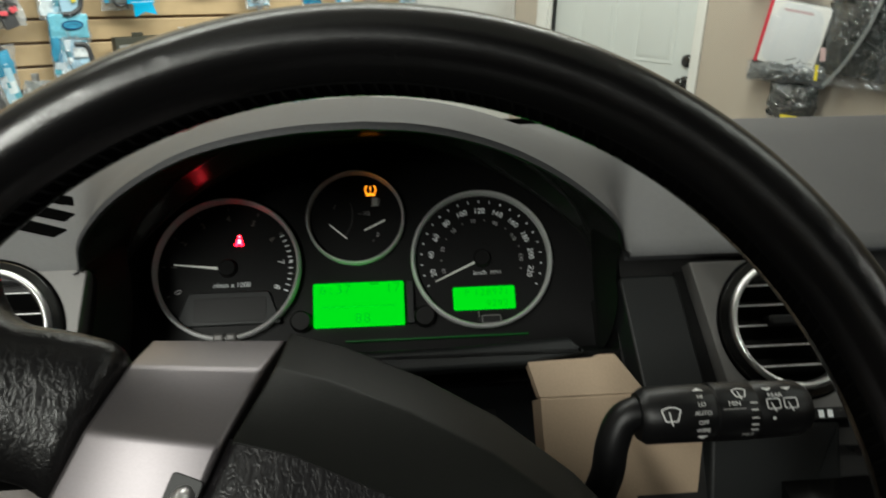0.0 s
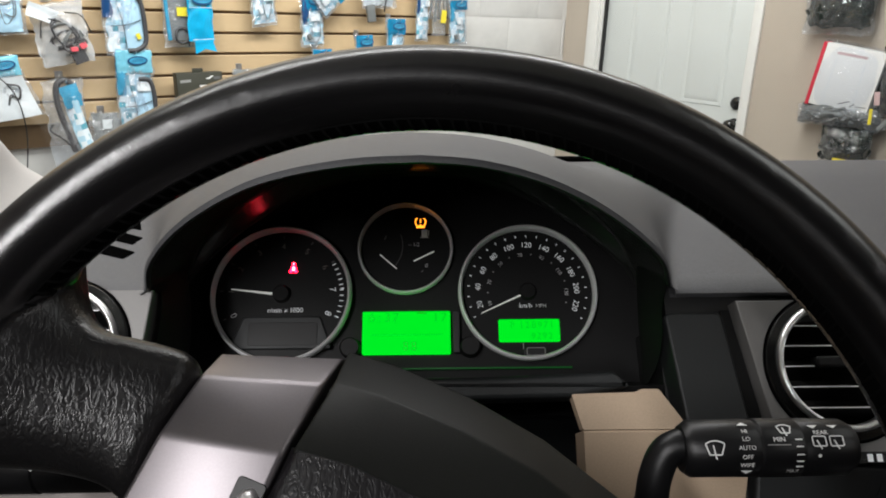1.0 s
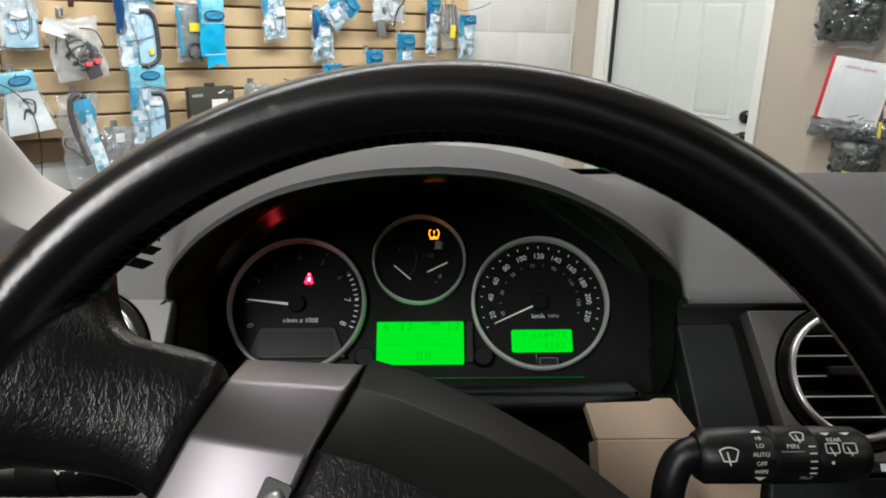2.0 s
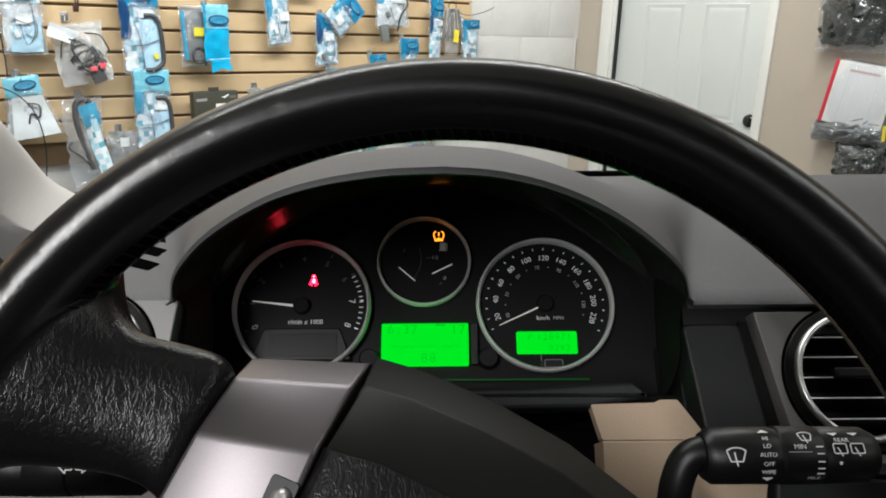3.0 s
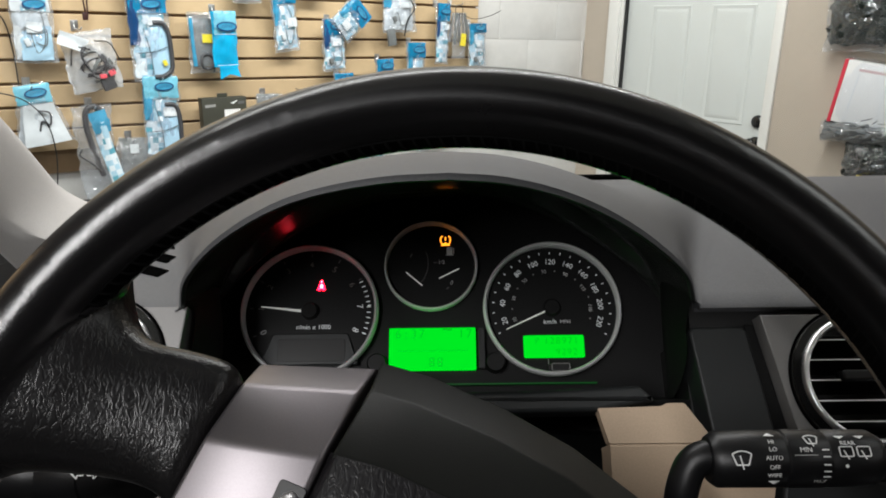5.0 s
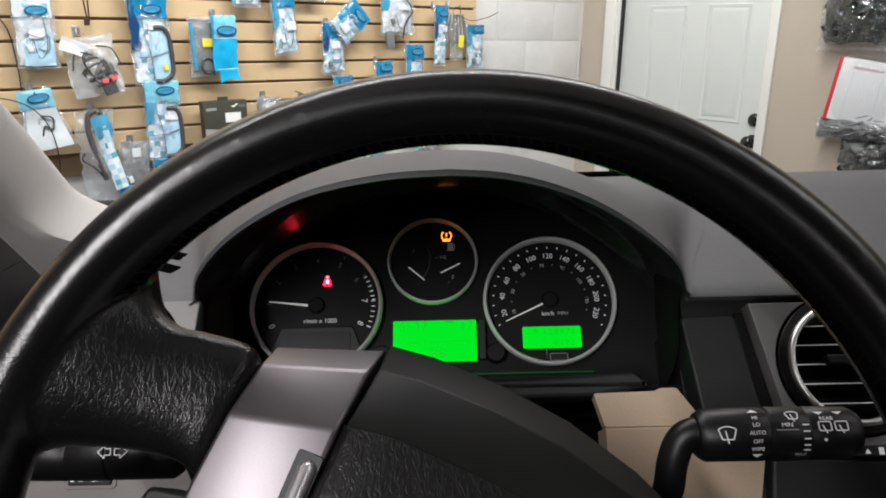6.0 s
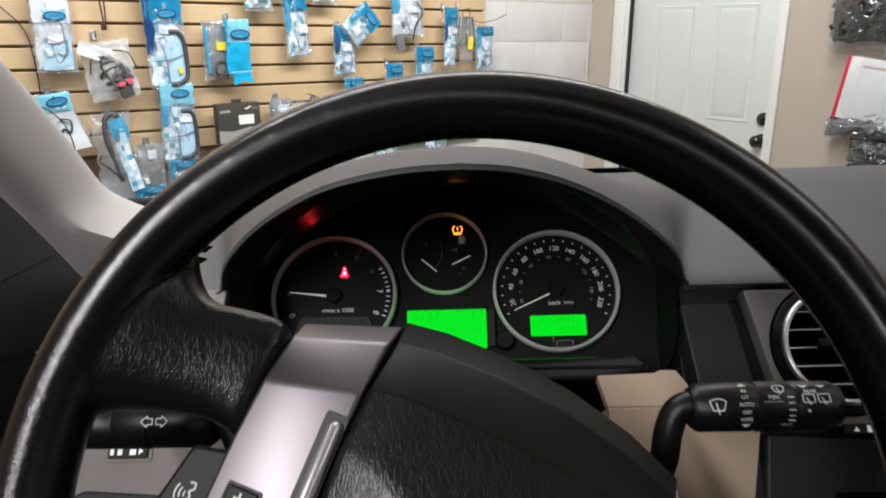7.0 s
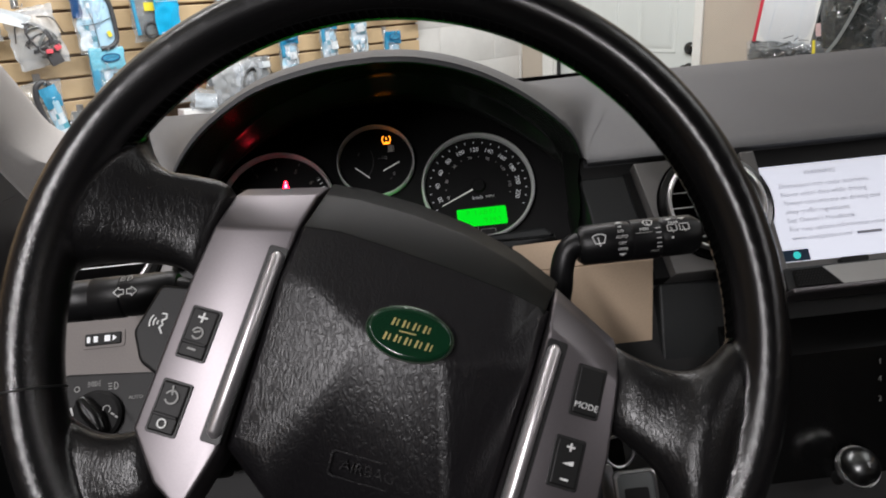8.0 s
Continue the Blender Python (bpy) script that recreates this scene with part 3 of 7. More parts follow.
def leather_skin(ring, lay, shapes):
    """One skin over the rim and its spokes, its joints filleted; then cut into the rim and each spoke."""
    bm = bmesh.new()
    ring.transform(lay)
    for me in (ring, *shapes):
        bm.from_mesh(me)
    me = bpy.data.meshes.new("m")
    bm.to_mesh(me)
    bm.free()
    ob = bpy.data.objects.new("t", me)
    scene.collection.objects.link(ob)
    wrap = ob.modifiers.new("wrap", "REMESH")
    wrap.mode, wrap.voxel_size = "VOXEL", 0.0013
    ease = ob.modifiers.new("ease", "SMOOTH")
    ease.factor, ease.iterations = 0.5, 24
    bpy.context.view_layer.update()
    skin = bpy.data.meshes.new_from_object(ob.evaluated_get(bpy.context.evaluated_depsgraph_get()))
    bpy.data.objects.remove(ob)
    back = np.array(lay.inverted())
    co = np.empty(len(skin.vertices) * 3)
    skin.vertices.foreach_get("co", co)
    co = co.reshape(-1, 3)
    normal = np.empty(len(skin.vertices) * 3)
    skin.vertices.foreach_get("normal", normal)
    normal = normal.reshape(-1, 3)
    q = co @ back[:3, :3].T + back[:3, 3]
    far = ((np.hypot(q[:, 0], q[:, 1]) - 0.1841) / 0.0146) ** 2 + (q[:, 2] / 0.0201) ** 2
    groups = [[], [], [], [], []]
    for f in skin.polygons:
        v = list(f.vertices)
        x, y = co[v, 0].mean(), co[v, 1].mean()
        groups[0 if far[v].mean() < 1.22 else 1 + (x > 0) + 2 * (y < -0.075)].append(v)
    made = []
    for polys in groups:
        used = sorted({i for f in polys for i in f})
        at = {i: k for k, i in enumerate(used)}
        me = bpy.data.meshes.new("m")
        me.from_pydata([tuple(co[i]) for i in used], [], [[at[i] for i in f] for f in polys])
        me.polygons.foreach_set("use_smooth", [True] * len(me.polygons))
        me.normals_split_custom_set_from_vertices([tuple(normal[i]) for i in used])
        made.append(me)
    return made


def steering_wheel():
    w = thing("steering_wheel", facing(WHEEL, roll=-22), "black leather steering wheel with silver spokes, turned a little clockwise", "steering wheel")
    R, r = 0.1841, 0.0146
    section = [(R + r * math.cos(a), 0.0201 * math.sin(a)) for a in (2 * math.pi * k / 28 for k in range(28))]
    lay = facing(WHEEL, roll=-22).inverted() @ facing((-0.0029, 0.391, 1.2255), 29.5, roll=-22)
    # leather spokes, each drawn out from the trim and flared into the rim
    def spoke(upper, lower, front, dip=0.0, rise=2.2, tuck=0.30, back=-0.026, n=22, m=24):
        t_line, b_line = curve_through([(*p, 0) for p in upper], 4), curve_through([(*p, 0) for p in lower], 4)
        rings = []
        for k in range(n + 1):
            u = k / n
            at = lambda line: line[min(int(u * (len(line) - 1)), len(line) - 2)].lerp(line[min(int(u * (len(line) - 1)), len(line) - 2) + 1], u * (len(line) - 1) - min(int(u * (len(line) - 1)), len(line) - 2))
            a, b = at(t_line), at(b_line)
            zf, zb = front[0] + (front[1] - front[0]) * u ** rise - 0.012 * max(0.0, 1 - u / tuck) ** 2 - dip * max(0.0, (u - 0.70) / 0.30) ** 2, back
            ring = []
            for q in range(m):
                c, d = math.cos(2 * math.pi * q / m), math.sin(2 * math.pi * q / m)
                v = 0.5 + 0.5 * math.copysign(abs(c) ** 0.75, c)
                z = (zf + zb) / 2 + (zf - zb) / 2 * math.copysign(abs(d) ** 0.80, d)
                p = b.lerp(a, v)
                ring.append((p.x, p.y, z))
            rings.append(ring)
        return mesh(*stack(rings), sharp=75)
    shapes = []
    for up, low, front in (
            ([(-0.1015, 0.0270), (-0.1095, 0.0350), (-0.1265, 0.0336), (-0.1420, 0.0315), (-0.1560, 0.0420), (-0.1760, 0.0760)], [(-0.101, -0.0240), (-0.1148, -0.0178), (-0.1300, -0.0188), (-0.1482, -0.0238), (-0.1649, -0.0312), (-0.1840, -0.0500)], (-0.003, 0.025, 0.0, 1.5, 0.14)),
            ([(0.112, 0.0080), (0.1240, 0.0020), (0.1448, -0.0003), (0.1560, 0.0040), (0.1640, 0.0130), (0.1850, 0.0500)], [(0.112, -0.0370), (0.1243, -0.0400), (0.1380, -0.0460), (0.1480, -0.0530), (0.1580, -0.0660), (0.1700, -0.0990)], (-0.002, 0.0190, 0.015, 2.2)),
            ([(-0.098, -0.0990), (-0.1045, -0.1010), (-0.1250, -0.1080), (-0.1520, -0.1010), (-0.1720, -0.0780)], [(-0.078, -0.1240), (-0.0880, -0.1360), (-0.1050, -0.1470), (-0.1180, -0.1520), (-0.1300, -0.1540)], (0.001, -0.010, 0.0, 2.2)),
            ([(0.100, -0.1100), (0.1170, -0.1040), (0.1370, -0.1080), (0.1500, -0.1000), (0.1680, -0.0800)], [(0.080, -0.1300), (0.0950, -0.1420), (0.1100, -0.1500), (0.1220, -0.1530), (0.1350, -0.1540)], (-0.004, -0.010, 0.0, 2.2))):
        shapes.append(spoke(up, low, front[:2], *front[2:]))
    leather = leather_skin(lathe(section, 160), lay, shapes)
    rim = part("rim", leather[0], "leather", w, "worn black leather rim")
    for me in leather[1:]:
        part("spoke", me, "leather_grain", w, "grained leather spoke")
    # seams where the grained grips meet the smooth arc
    for a in (206, 322):
        ring = [((R + (r - 0.0001) * math.cos(b)) * math.cos(radians(a)), (R + (r - 0.0001) * math.cos(b)) * math.sin(radians(a)), 0.0200 * math.sin(b)) for b in (2 * math.pi * k / 24 for k in range(24))]
        part("seam", sweep(ring, 0.0006, 6, closed=True), "black", rim, "", lay)
    # hand stitching along the inner side: slanted threads over an added matt strip
    on_rim = lambda a, b, lift: Vector(((R + (r + lift) * math.cos(b)) * math.cos(a), (R + (r + lift) * math.cos(b)) * math.sin(a), (0.0201 + lift) * math.sin(b)))
    # made-up strip that keeps the display's green reflection off the rim
    strip = [[on_rim(radians(2 + 172 * k / 96), radians(b), lift) for k in range(97)] for b, lift in ((160, -0.0004), (163, 0.0002), (176, 0.0001), (189, 0.0002), (192, -0.0004))]
    part("seam_strip", mesh([tuple(c) for row in strip for c in row], [(i * 97 + k, i * 97 + k + 1, i * 97 + k + 98, i * 97 + k + 97) for i in range(4) for k in range(96)]), "thread", rim, "added matt strip under the stitching that hides green display reflections", lay)
    verts, faces = [], []
    for k in range(98):
        a = radians(4 + 168 * k / 97)
        line = [on_rim(a + u * 0.011, radians(176 - 13 * u), 0.0011 - 0.0014 * u * u) for u in (-1, -0.5, 0, 0.5, 1)]
        for i, c in enumerate(line):
            d = (line[min(i + 1, 4)] - line[max(i - 1, 0)]).normalized()
            e = d.orthogonal().normalized()
            g = d.cross(e)
            verts += [c + (e * math.cos(q) + g * math.sin(q)) * 0.0007 for q in (math.pi / 3 * j for j in range(6))]
        base = len(verts) - 30
        faces += [(base + i * 6 + j, base + i * 6 + (j + 1) % 6, base + i * 6 + 6 + (j + 1) % 6, base + i * 6 + 6 + j) for i in range(4) for j in range(6)]
        faces += [tuple(base + j for j in range(6)), tuple(base + 24 + j for j in range(6))]
    part("stitching", mesh(verts, faces), "thread", rim, "coarse black hand stitching", lay)
    # silver trims: a flat face, then two facets bent back over the upper edge
    def trim(main, rows, hinge, lean):
        turned = Matrix.Translation((hinge, 0, 0.004)) @ Matrix.Rotation(radians(lean), 4, "Y") @ Matrix.Translation((-hinge, 0, -0.004))
        return part("spoke_trim", creased(main, rows, -0.020), "silver", w, "satin silver spoke trim", turned)
    left = trim([(-0.1045, -0.020), (-0.1042, -0.1010), (-0.085, -0.122), (-0.0680, -0.131), (-0.0606, -0.100), (-0.0600, 0.000)], [[(-0.0600, 0.0159, 0.004), (-0.1030, 0.0060, 0.004)], [(-0.0615, 0.0430, -0.0150), (-0.1040, 0.0292, -0.0085)], [(-0.0640, 0.0570, -0.0370), (-0.1080, 0.0402, -0.0280)]], -0.0600, -3)
    right = trim([(0.0755, -0.095), (0.0790, -0.128), (0.100, -0.122), (0.1215, -0.098), (0.1215, -0.050)], [[(0.1190, -0.0165, 0.004), (0.0785, 0.0010, 0.004)], [(0.1195, 0.0010, -0.0060), (0.0795, 0.0190, -0.0060)], [(0.1210, 0.0110, -0.0220), (0.0830, 0.0300, -0.0240)]], 0.0785, 8)
    # bright bars in dark slots
    for parent, x, y0, y1, lean in ((left, -0.0655, 0.0025, -0.0955, 0.0), (right, 0.0844, -0.0060, -0.1010, -3.4)):
        cy, h = (y0 + y1) / 2, y0 - y1
        slot = part("slot", prism(rounded(0.0104, h + 0.004, 0.0015, x, cy), 0.0, 0.0044, 0.0003), "black", parent, "", Matrix.Translation((x, y0, 0)) @ Matrix.Rotation(radians(lean), 4, "Z") @ Matrix.Translation((-x, -y0, 0)))
        bx = x + (0.0010 if x < 0 else -0.0010)
        hump = [(0.0036 * math.cos(radians(q)), 0.0016 + 0.0058 * max(0.0, math.sin(radians(q))) ** 0.8) for q in range(0, 181, 15)]
        rings = [[(bx + px * k, yy, 0.002 + (pz - 0.0016) * k + 0.0016 * k) for px, pz in hump] for yy, k in ((y0 - 0.0005, 0.35), (y0 - 0.0022, 0.8), (y0 - 0.0040, 1.0), (y1 + 0.0040, 1.0), (y1 + 0.0022, 0.8), (y1 + 0.0005, 0.35))]
        part("bright_bar", mesh(*stack(rings), sharp=60), "bar_metal", slot, "brushed bright metal bar")
    # switches
    def switch(parent, x0, x1, y0, y1, name):
        cx, cy, a, b = (x0 + x1) / 2, (y0 + y1) / 2, x1 - x0, y1 - y0
        well = part("switch_well", prism(rounded(a, b, 0.0014, cx, cy), 0.0, 0.0047, 0.0003), "black", parent)
        return part(name, prism(rounded(a - 0.0022, b - 0.0022, 0.001, cx, cy), 0.0, 0.0064, 0.0009, lambda x, y: 0.0008 * math.cos((y - cy) / b * 6.0)), "pad_smooth", well, "dark grey rocker switch"), cx, cy
    s, cx, cy = switch(left, -0.0975, -0.0815, -0.0628, -0.0357, "speed_switch")
    part("symbol", flat([*strokes([(cx - 0.0025, cy + 0.0080), (cx + 0.0025, cy + 0.0080)], 0.0010), *strokes([(cx, cy + 0.0055), (cx, cy + 0.0105)], 0.0010)], 0.0064), "mark", s)
    part("symbol", flat(strokes(arc(cx, cy, 0.0028, -140, 170), 0.0008) + strokes([(cx - 0.002, cy), (cx + 0.0012, cy + 0.0012)], 0.0008), 0.0064), "mark_soft", s)
    part("symbol", flat(strokes([(cx - 0.0022, cy - 0.0082), (cx + 0.0022, cy - 0.0082)], 0.0010), 0.0064), "mark_soft", s)
    part("ridge", prism(rounded(0.0130, 0.0016, 0.0005, cx, cy - 0.0052), 0.005, 0.0072, 0.0004), "pad_smooth", s)
    s, cx, cy = switch(left, -0.0982, -0.0822, -0.1003, -0.0738, "cruise_switch")
    part("symbol", flat(strokes(arc(cx, cy + 0.005, 0.0032, -150, 160), 0.0008) + strokes([(cx - 0.001, cy + 0.0105), (cx, cy + 0.006)], 0.0008), 0.0064), "mark_soft", s)
    part("symbol", flat(strokes(arc(cx, cy - 0.0078, 0.0021, 0, 360, 14), 0.0007), 0.0064), "mark", s)
    part("ridge", prism(rounded(0.0130, 0.0016, 0.0005, cx, cy - 0.0040), 0.005, 0.0072, 0.0004), "pad_smooth", s)
    s, cx, cy = switch(right, 0.0968, 0.1120, -0.0372, -0.0116, "mode_switch")
    part("word", words("MODE", 0.0043), "mark", s, "", shift(cx, cy - 0.0075, 0.0066))
    s, cx, cy = switch(right, 0.0938, 0.1092, -0.0722, -0.0478, "volume_switch")
    part("symbol", flat(strokes([(cx - 0.002, cy + 0.0075), (cx + 0.002, cy + 0.0075)], 0.0009) + strokes([(cx, cy + 0.0055), (cx, cy + 0.0095)], 0.0009) + strokes([(cx - 0.002, cy - 0.0078), (cx + 0.002, cy - 0.0078)], 0.0009), 0.0064), "mark", s)
    part("symbol", flat([[(cx - 0.0028, cy - 0.0006), (cx + 0.0028, cy - 0.0010), (cx + 0.0028, cy + 0.0014)]], 0.0064), "mark", s)
    # voice switch behind the trim
    v = part("voice_switch", prism(soften([(-0.096, -0.024), (-0.1220, -0.0290), (-0.1270, -0.0560), (-0.1180, -0.0700), (-0.096, -0.078)], 0.003), -0.030, -0.008, 0.0018), "pad_smooth", w, "dark grey voice switch")
    head = strokes([(-0.1085, -0.0445), (-0.1060, -0.0440), (-0.1055, -0.0465), (-0.1075, -0.0480), (-0.1060, -0.0500), (-0.1075, -0.0515), (-0.1050, -0.0545)], 0.0008)
    for q in (0.0022, 0.0042, 0.0062):
        head += strokes(arc(-0.1070, -0.0495, q, 150, 210, 5), 0.0007)
    part("symbol", flat(head, -0.0080), "mark", v, "", Matrix.Translation((-0.0070, 0.0010, 0.0001)))
    # airbag cover with creased faces
    border = [(0.0734, 0.0095, 0.0020), (0.0541, 0.0131, 0.0036), (0.0236, 0.0165, 0.0040), (-0.0072, 0.0188, 0.0040), (-0.0385, 0.0203, 0.0040), (-0.0560, 0.0180, 0.0036)]
    ends = [0.0015, 0.0004, 0.0, 0.0, 0.0, -0.0017]
    part("cover_top", creased([], [[(x + e, y - 0.004, z - 0.0022) for (x, y, z), e in zip(border, ends)], [(x + e, y, z - 0.0002) for (x, y, z), e in zip(border, ends)],
                                   [(0.0775, 0.0230, -0.010), (0.0548, 0.0333, -0.0120), (0.0236, 0.0422, -0.0145), (-0.0072, 0.0462, -0.0162), (-0.0385, 0.0470, -0.0170), (-0.0577, 0.0451, -0.0174)],
                                   [(0.0800, 0.0340, -0.028), (0.0560, 0.0460, -0.0320), (0.0240, 0.0560, -0.0350), (-0.0080, 0.0609, -0.0376), (-0.0400, 0.0623, -0.0398), (-0.0615, 0.0605, -0.0410)]], -0.060, 0.0012), "cover", w, "smooth upper band of airbag cover")
    inner = [border[-1], (-0.0560, -0.0105, 0.0098), (-0.0560, -0.0955, -0.0010), (-0.0290, -0.1185, -0.0200), (0.0430, -0.1205, -0.0215), (0.0692, -0.0925, -0.0100), (0.0722, -0.0220, 0.0060)] + border[:-1]
    edge = inset([(x, y) for x, y, z in inner], -0.0032)
    edge = [(ex, y + 0.0006) if k == 0 or k > 6 else (ex, ey) for k, ((ex, ey), (x, y, z)) in enumerate(zip(edge, inner))]
    n = len(inner)
    peaks = [(-0.0097, -0.0256, 0.0146), (0.0330, -0.0310, 0.0146), (-0.0394, -0.0095, 0.0110), (0.0600, -0.0190, 0.0085), (-0.0392, -0.0942, 0.0045), (0.0520, -0.0980, -0.0020)]
    verts = [(x, y, -0.045) for x, y in edge] + [(x, y, z - 0.0040) for (x, y), (_, _, z) in zip(edge, inner)] + inner + peaks
    faces = [(k * n + i, k * n + (i + 1) % n, (k + 1) * n + (i + 1) % n, (k + 1) * n + i) for k in (0, 1) for i in range(n)] + [tuple(range(n))]
    i0, (A, A2, B, B2, D, D2) = 2 * n, range(3 * n, 3 * n + 6)
    faces += [(i0, i0 + 1, B, i0 + 11), (i0 + 1, i0 + 2, D, A, B), (i0 + 2, i0 + 3, i0 + 4, D2, A2, A, D), (i0 + 4, i0 + 5, D2), (i0 + 5, i0 + 6, B2, A2, D2), (i0 + 6, i0 + 7, B2), (i0 + 7, i0 + 8, i0 + 9, i0 + 10, i0 + 11, B, A, A2, B2)]
    me = mesh(verts, faces, 12)
    bm = bmesh.new()
    bm.from_mesh(me)
    bm.verts.ensure_lookup_table()
    creases = [e for e in bm.edges if any(v.index >= 3 * n for v in e.verts)]
    bmesh.ops.bevel(bm, geom=creases, offset=0.0045, segments=4, affect="EDGES", profile=0.5, clamp_overlap=True)
    rims = [e for e in bm.edges if e.is_manifold and e.calc_face_angle(0) > 0.5 and max(v.co.z for v in e.verts) > -0.03 and min(v.co.y for v in e.verts) < 0.006]
    bmesh.ops.bevel(bm, geom=rims, offset=0.0012, segments=2, affect="EDGES", profile=0.5, clamp_overlap=True)
    bm.to_mesh(me)
    bm.free()
    me.polygons.foreach_set("use_smooth", [True] * len(me.polygons))
    me.set_sharp_from_angle(angle=radians(40))
    pad = part("airbag_cover", me, "pad", w, "grained black airbag cover with creases")
    part("word", words("AIRBAG", 0.0080, 0.0005), "pad", pad, "", Matrix.Translation((0.0105, -0.0900, -0.0052)) @ Matrix.Rotation(radians(18), 4, "X"))
    part("word_frame", flat(strokes(rounded(0.038, 0.0125, 0.002), 0.0007, True)), "pad", pad, "", Matrix.Translation((0.0105, -0.0900, -0.0054)) @ Matrix.Rotation(radians(18), 4, "X"))
    # enamel oval
    badge = part("badge", prism(circle(0.0214, 56, 0.0117, -0.0215, 0.0128), 0.006, 0.0148, 0.0022, None, 60, 4), "green_badge", w, "oval green enamel badge with gold strokes", Matrix.Translation((0.0014, -0.0016, 0.0034)))
    part("badge_rim", mesh(*stack([[(0.0117 + (0.0214 + d) * math.cos(a), -0.0215 + (0.0128 + d) * math.sin(a), z) for a in (2 * math.pi * k / 56 for k in range(56))] for d, z in ((0.0004, 0.010), (0.0004, 0.0130), (0.0, 0.0134), (-0.0003, 0.0128))], False)), "badge_edge", badge)
    gold = []
    for row, y, xs in ((0, -0.0178, range(4)), (1, -0.0255, range(5))):
        for i in xs:
            x = 0.0117 + (i - (len(xs) - 1) / 2) * 0.0052 + row * 0.0006
            gold += [bar(x - 0.0014, y - 0.0019, x - 0.0008, y + 0.0019, 0.0011), bar(x + 0.0008, y - 0.0017, x + 0.0012, y + 0.0015, 0.0008)]
    gold.append(bar(0.0066, -0.0216, 0.0150, -0.0214, 0.0007))
    for stroke in gold:
        part("gold_stroke", flat([stroke], 0.0147, 0.0003), "gold", badge)
    # hub and column
    part("hub", disc_solid([(0.0, -0.12), (0.045, -0.12), (0.052, -0.05), (0.050, -0.030), (0.0, -0.030)], 40), "black", w)
    return w


steering_wheel()

# ---- column shroud and stalks ----
sh = thing("column_shroud", facing(WHEEL), "dark plastic steering column shroud behind the wheel", "column shroud")
part("upper_shell", prism(soften([(-0.060, -0.035), (0.060, -0.035), (0.062, 0.030), (0.030, 0.040), (-0.030, 0.040), (-0.062, 0.030)], 0.010), -0.30, -0.075, 0.006), "pad_smooth", sh, "black upper shell")
part("lower_shell", prism(soften([(-0.055, -0.085), (0.055, -0.085), (0.060, -0.040), (-0.060, -0.040)], 0.010), -0.30, -0.080, 0.006), "black", sh)


def wiper_print(s, w=0.0008):
    """A windscreen with a wiper."""
    return strokes([(-s, s * 0.55), (-s * 0.62, -s * 0.55), (s * 0.62, -s * 0.55), (s, s * 0.55)], w) + strokes(arc(0, -s * 0.9, s * 1.75, 56, 124, 6), w) + strokes([(s * 0.05, -s * 1.0), (-s * 0.2, s * 0.4)], w)


def stalk(name, p, sign, label):
    """Multi-function stalk: x runs outwards along it, z to the driver."""
    st = thing(name, facing(p, 33) @ Matrix.Scale(0.9, 4), label, "stalk")
    turn = Matrix.Rotation(radians(90 if sign > 0 else -90), 4, "Y")
    prof = [(0.0, 0.0), (0.0120, 0.0), (0.0148, 0.004), (0.0150, 0.036), (0.0144, 0.0372), (0.0144, 0.0382), (0.0152, 0.0392), (0.0152, 0.0590), (0.0145, 0.0600), (0.0145, 0.0612), (0.0150, 0.0622), (0.0146, 0.0850), (0.0115, 0.0905), (0.0, 0.0915)]
    body = part("barrel", disc_solid(prof, 40, 35), "stalk", st, "matt black ribbed barrel", turn)
    s = sign
    arm = curve_through([(s * 0.008, 0.001, 0.0), (s * -0.001, 0.0012, -0.001), (s * -0.0080, -0.0035, -0.003), (s * -0.0125, -0.0150, -0.007), (s * -0.0150, -0.0320, -0.016), (s * -0.0210, -0.0480, -0.040), (s * -0.045, -0.054, -0.085)], 6)
    part("arm", sweep(arm, [0.0088] * len(arm), 18), "stalk", st)
    return st, body


ws, _ = stalk("wiper_stalk", (0.1180, 0.5080, 1.2135), 1, "black wiper stalk with white printed symbols")
Z = 0.0150
part("symbol", flat(wiper_print(0.0050, 0.0007), 0), "mark", ws, "", shift(0.0135, -0.0005, Z - 0.0003))
for y, txt in ((0.0078, "HI"), (0.0040, "LO"), (0.0000, "AUTO"), (-0.0042, "OFF"), (-0.0082, "WIPE")):
    a = y / 0.0152
    part("word", words(txt, 0.0032), "mark", ws, "", Matrix.Translation((0.0300, 0.0152 * math.sin(a * 1.12), 0.0152 * math.cos(a * 1.12) + 0.0001)) @ Matrix.Rotation(-a * 1.12, 4, "X"))
for y, d in ((0.0118, 1), (-0.0118, -1)):
    a = y / 0.0152 * 1.06
    part("arrow", flat([[(-0.0028, 0), (0.0028, 0), (0, 0.0022)] if d > 0 else [(-0.0028, 0), (0, -0.0022), (0.0028, 0)]]), "mark", ws, "", Matrix.Translation((0.0300, 0.0153 * math.sin(a), 0.0153 * math.cos(a))) @ Matrix.Rotation(-a, 4, "X"))
part("word", words("MIN", 0.0036), "mark", ws, "", Matrix.Translation((0.0470, 0.0040, 0.0149)) @ Matrix.Rotation(-0.27, 4, "X"))
part("arrow", flat(strokes([(-0.006, 0), (0.006, 0)], 0.0005)), "mark_soft", ws, "", Matrix.Translation((0.0465, 0.0014, 0.0153)) @ Matrix.Rotation(-0.1, 4, "X"))
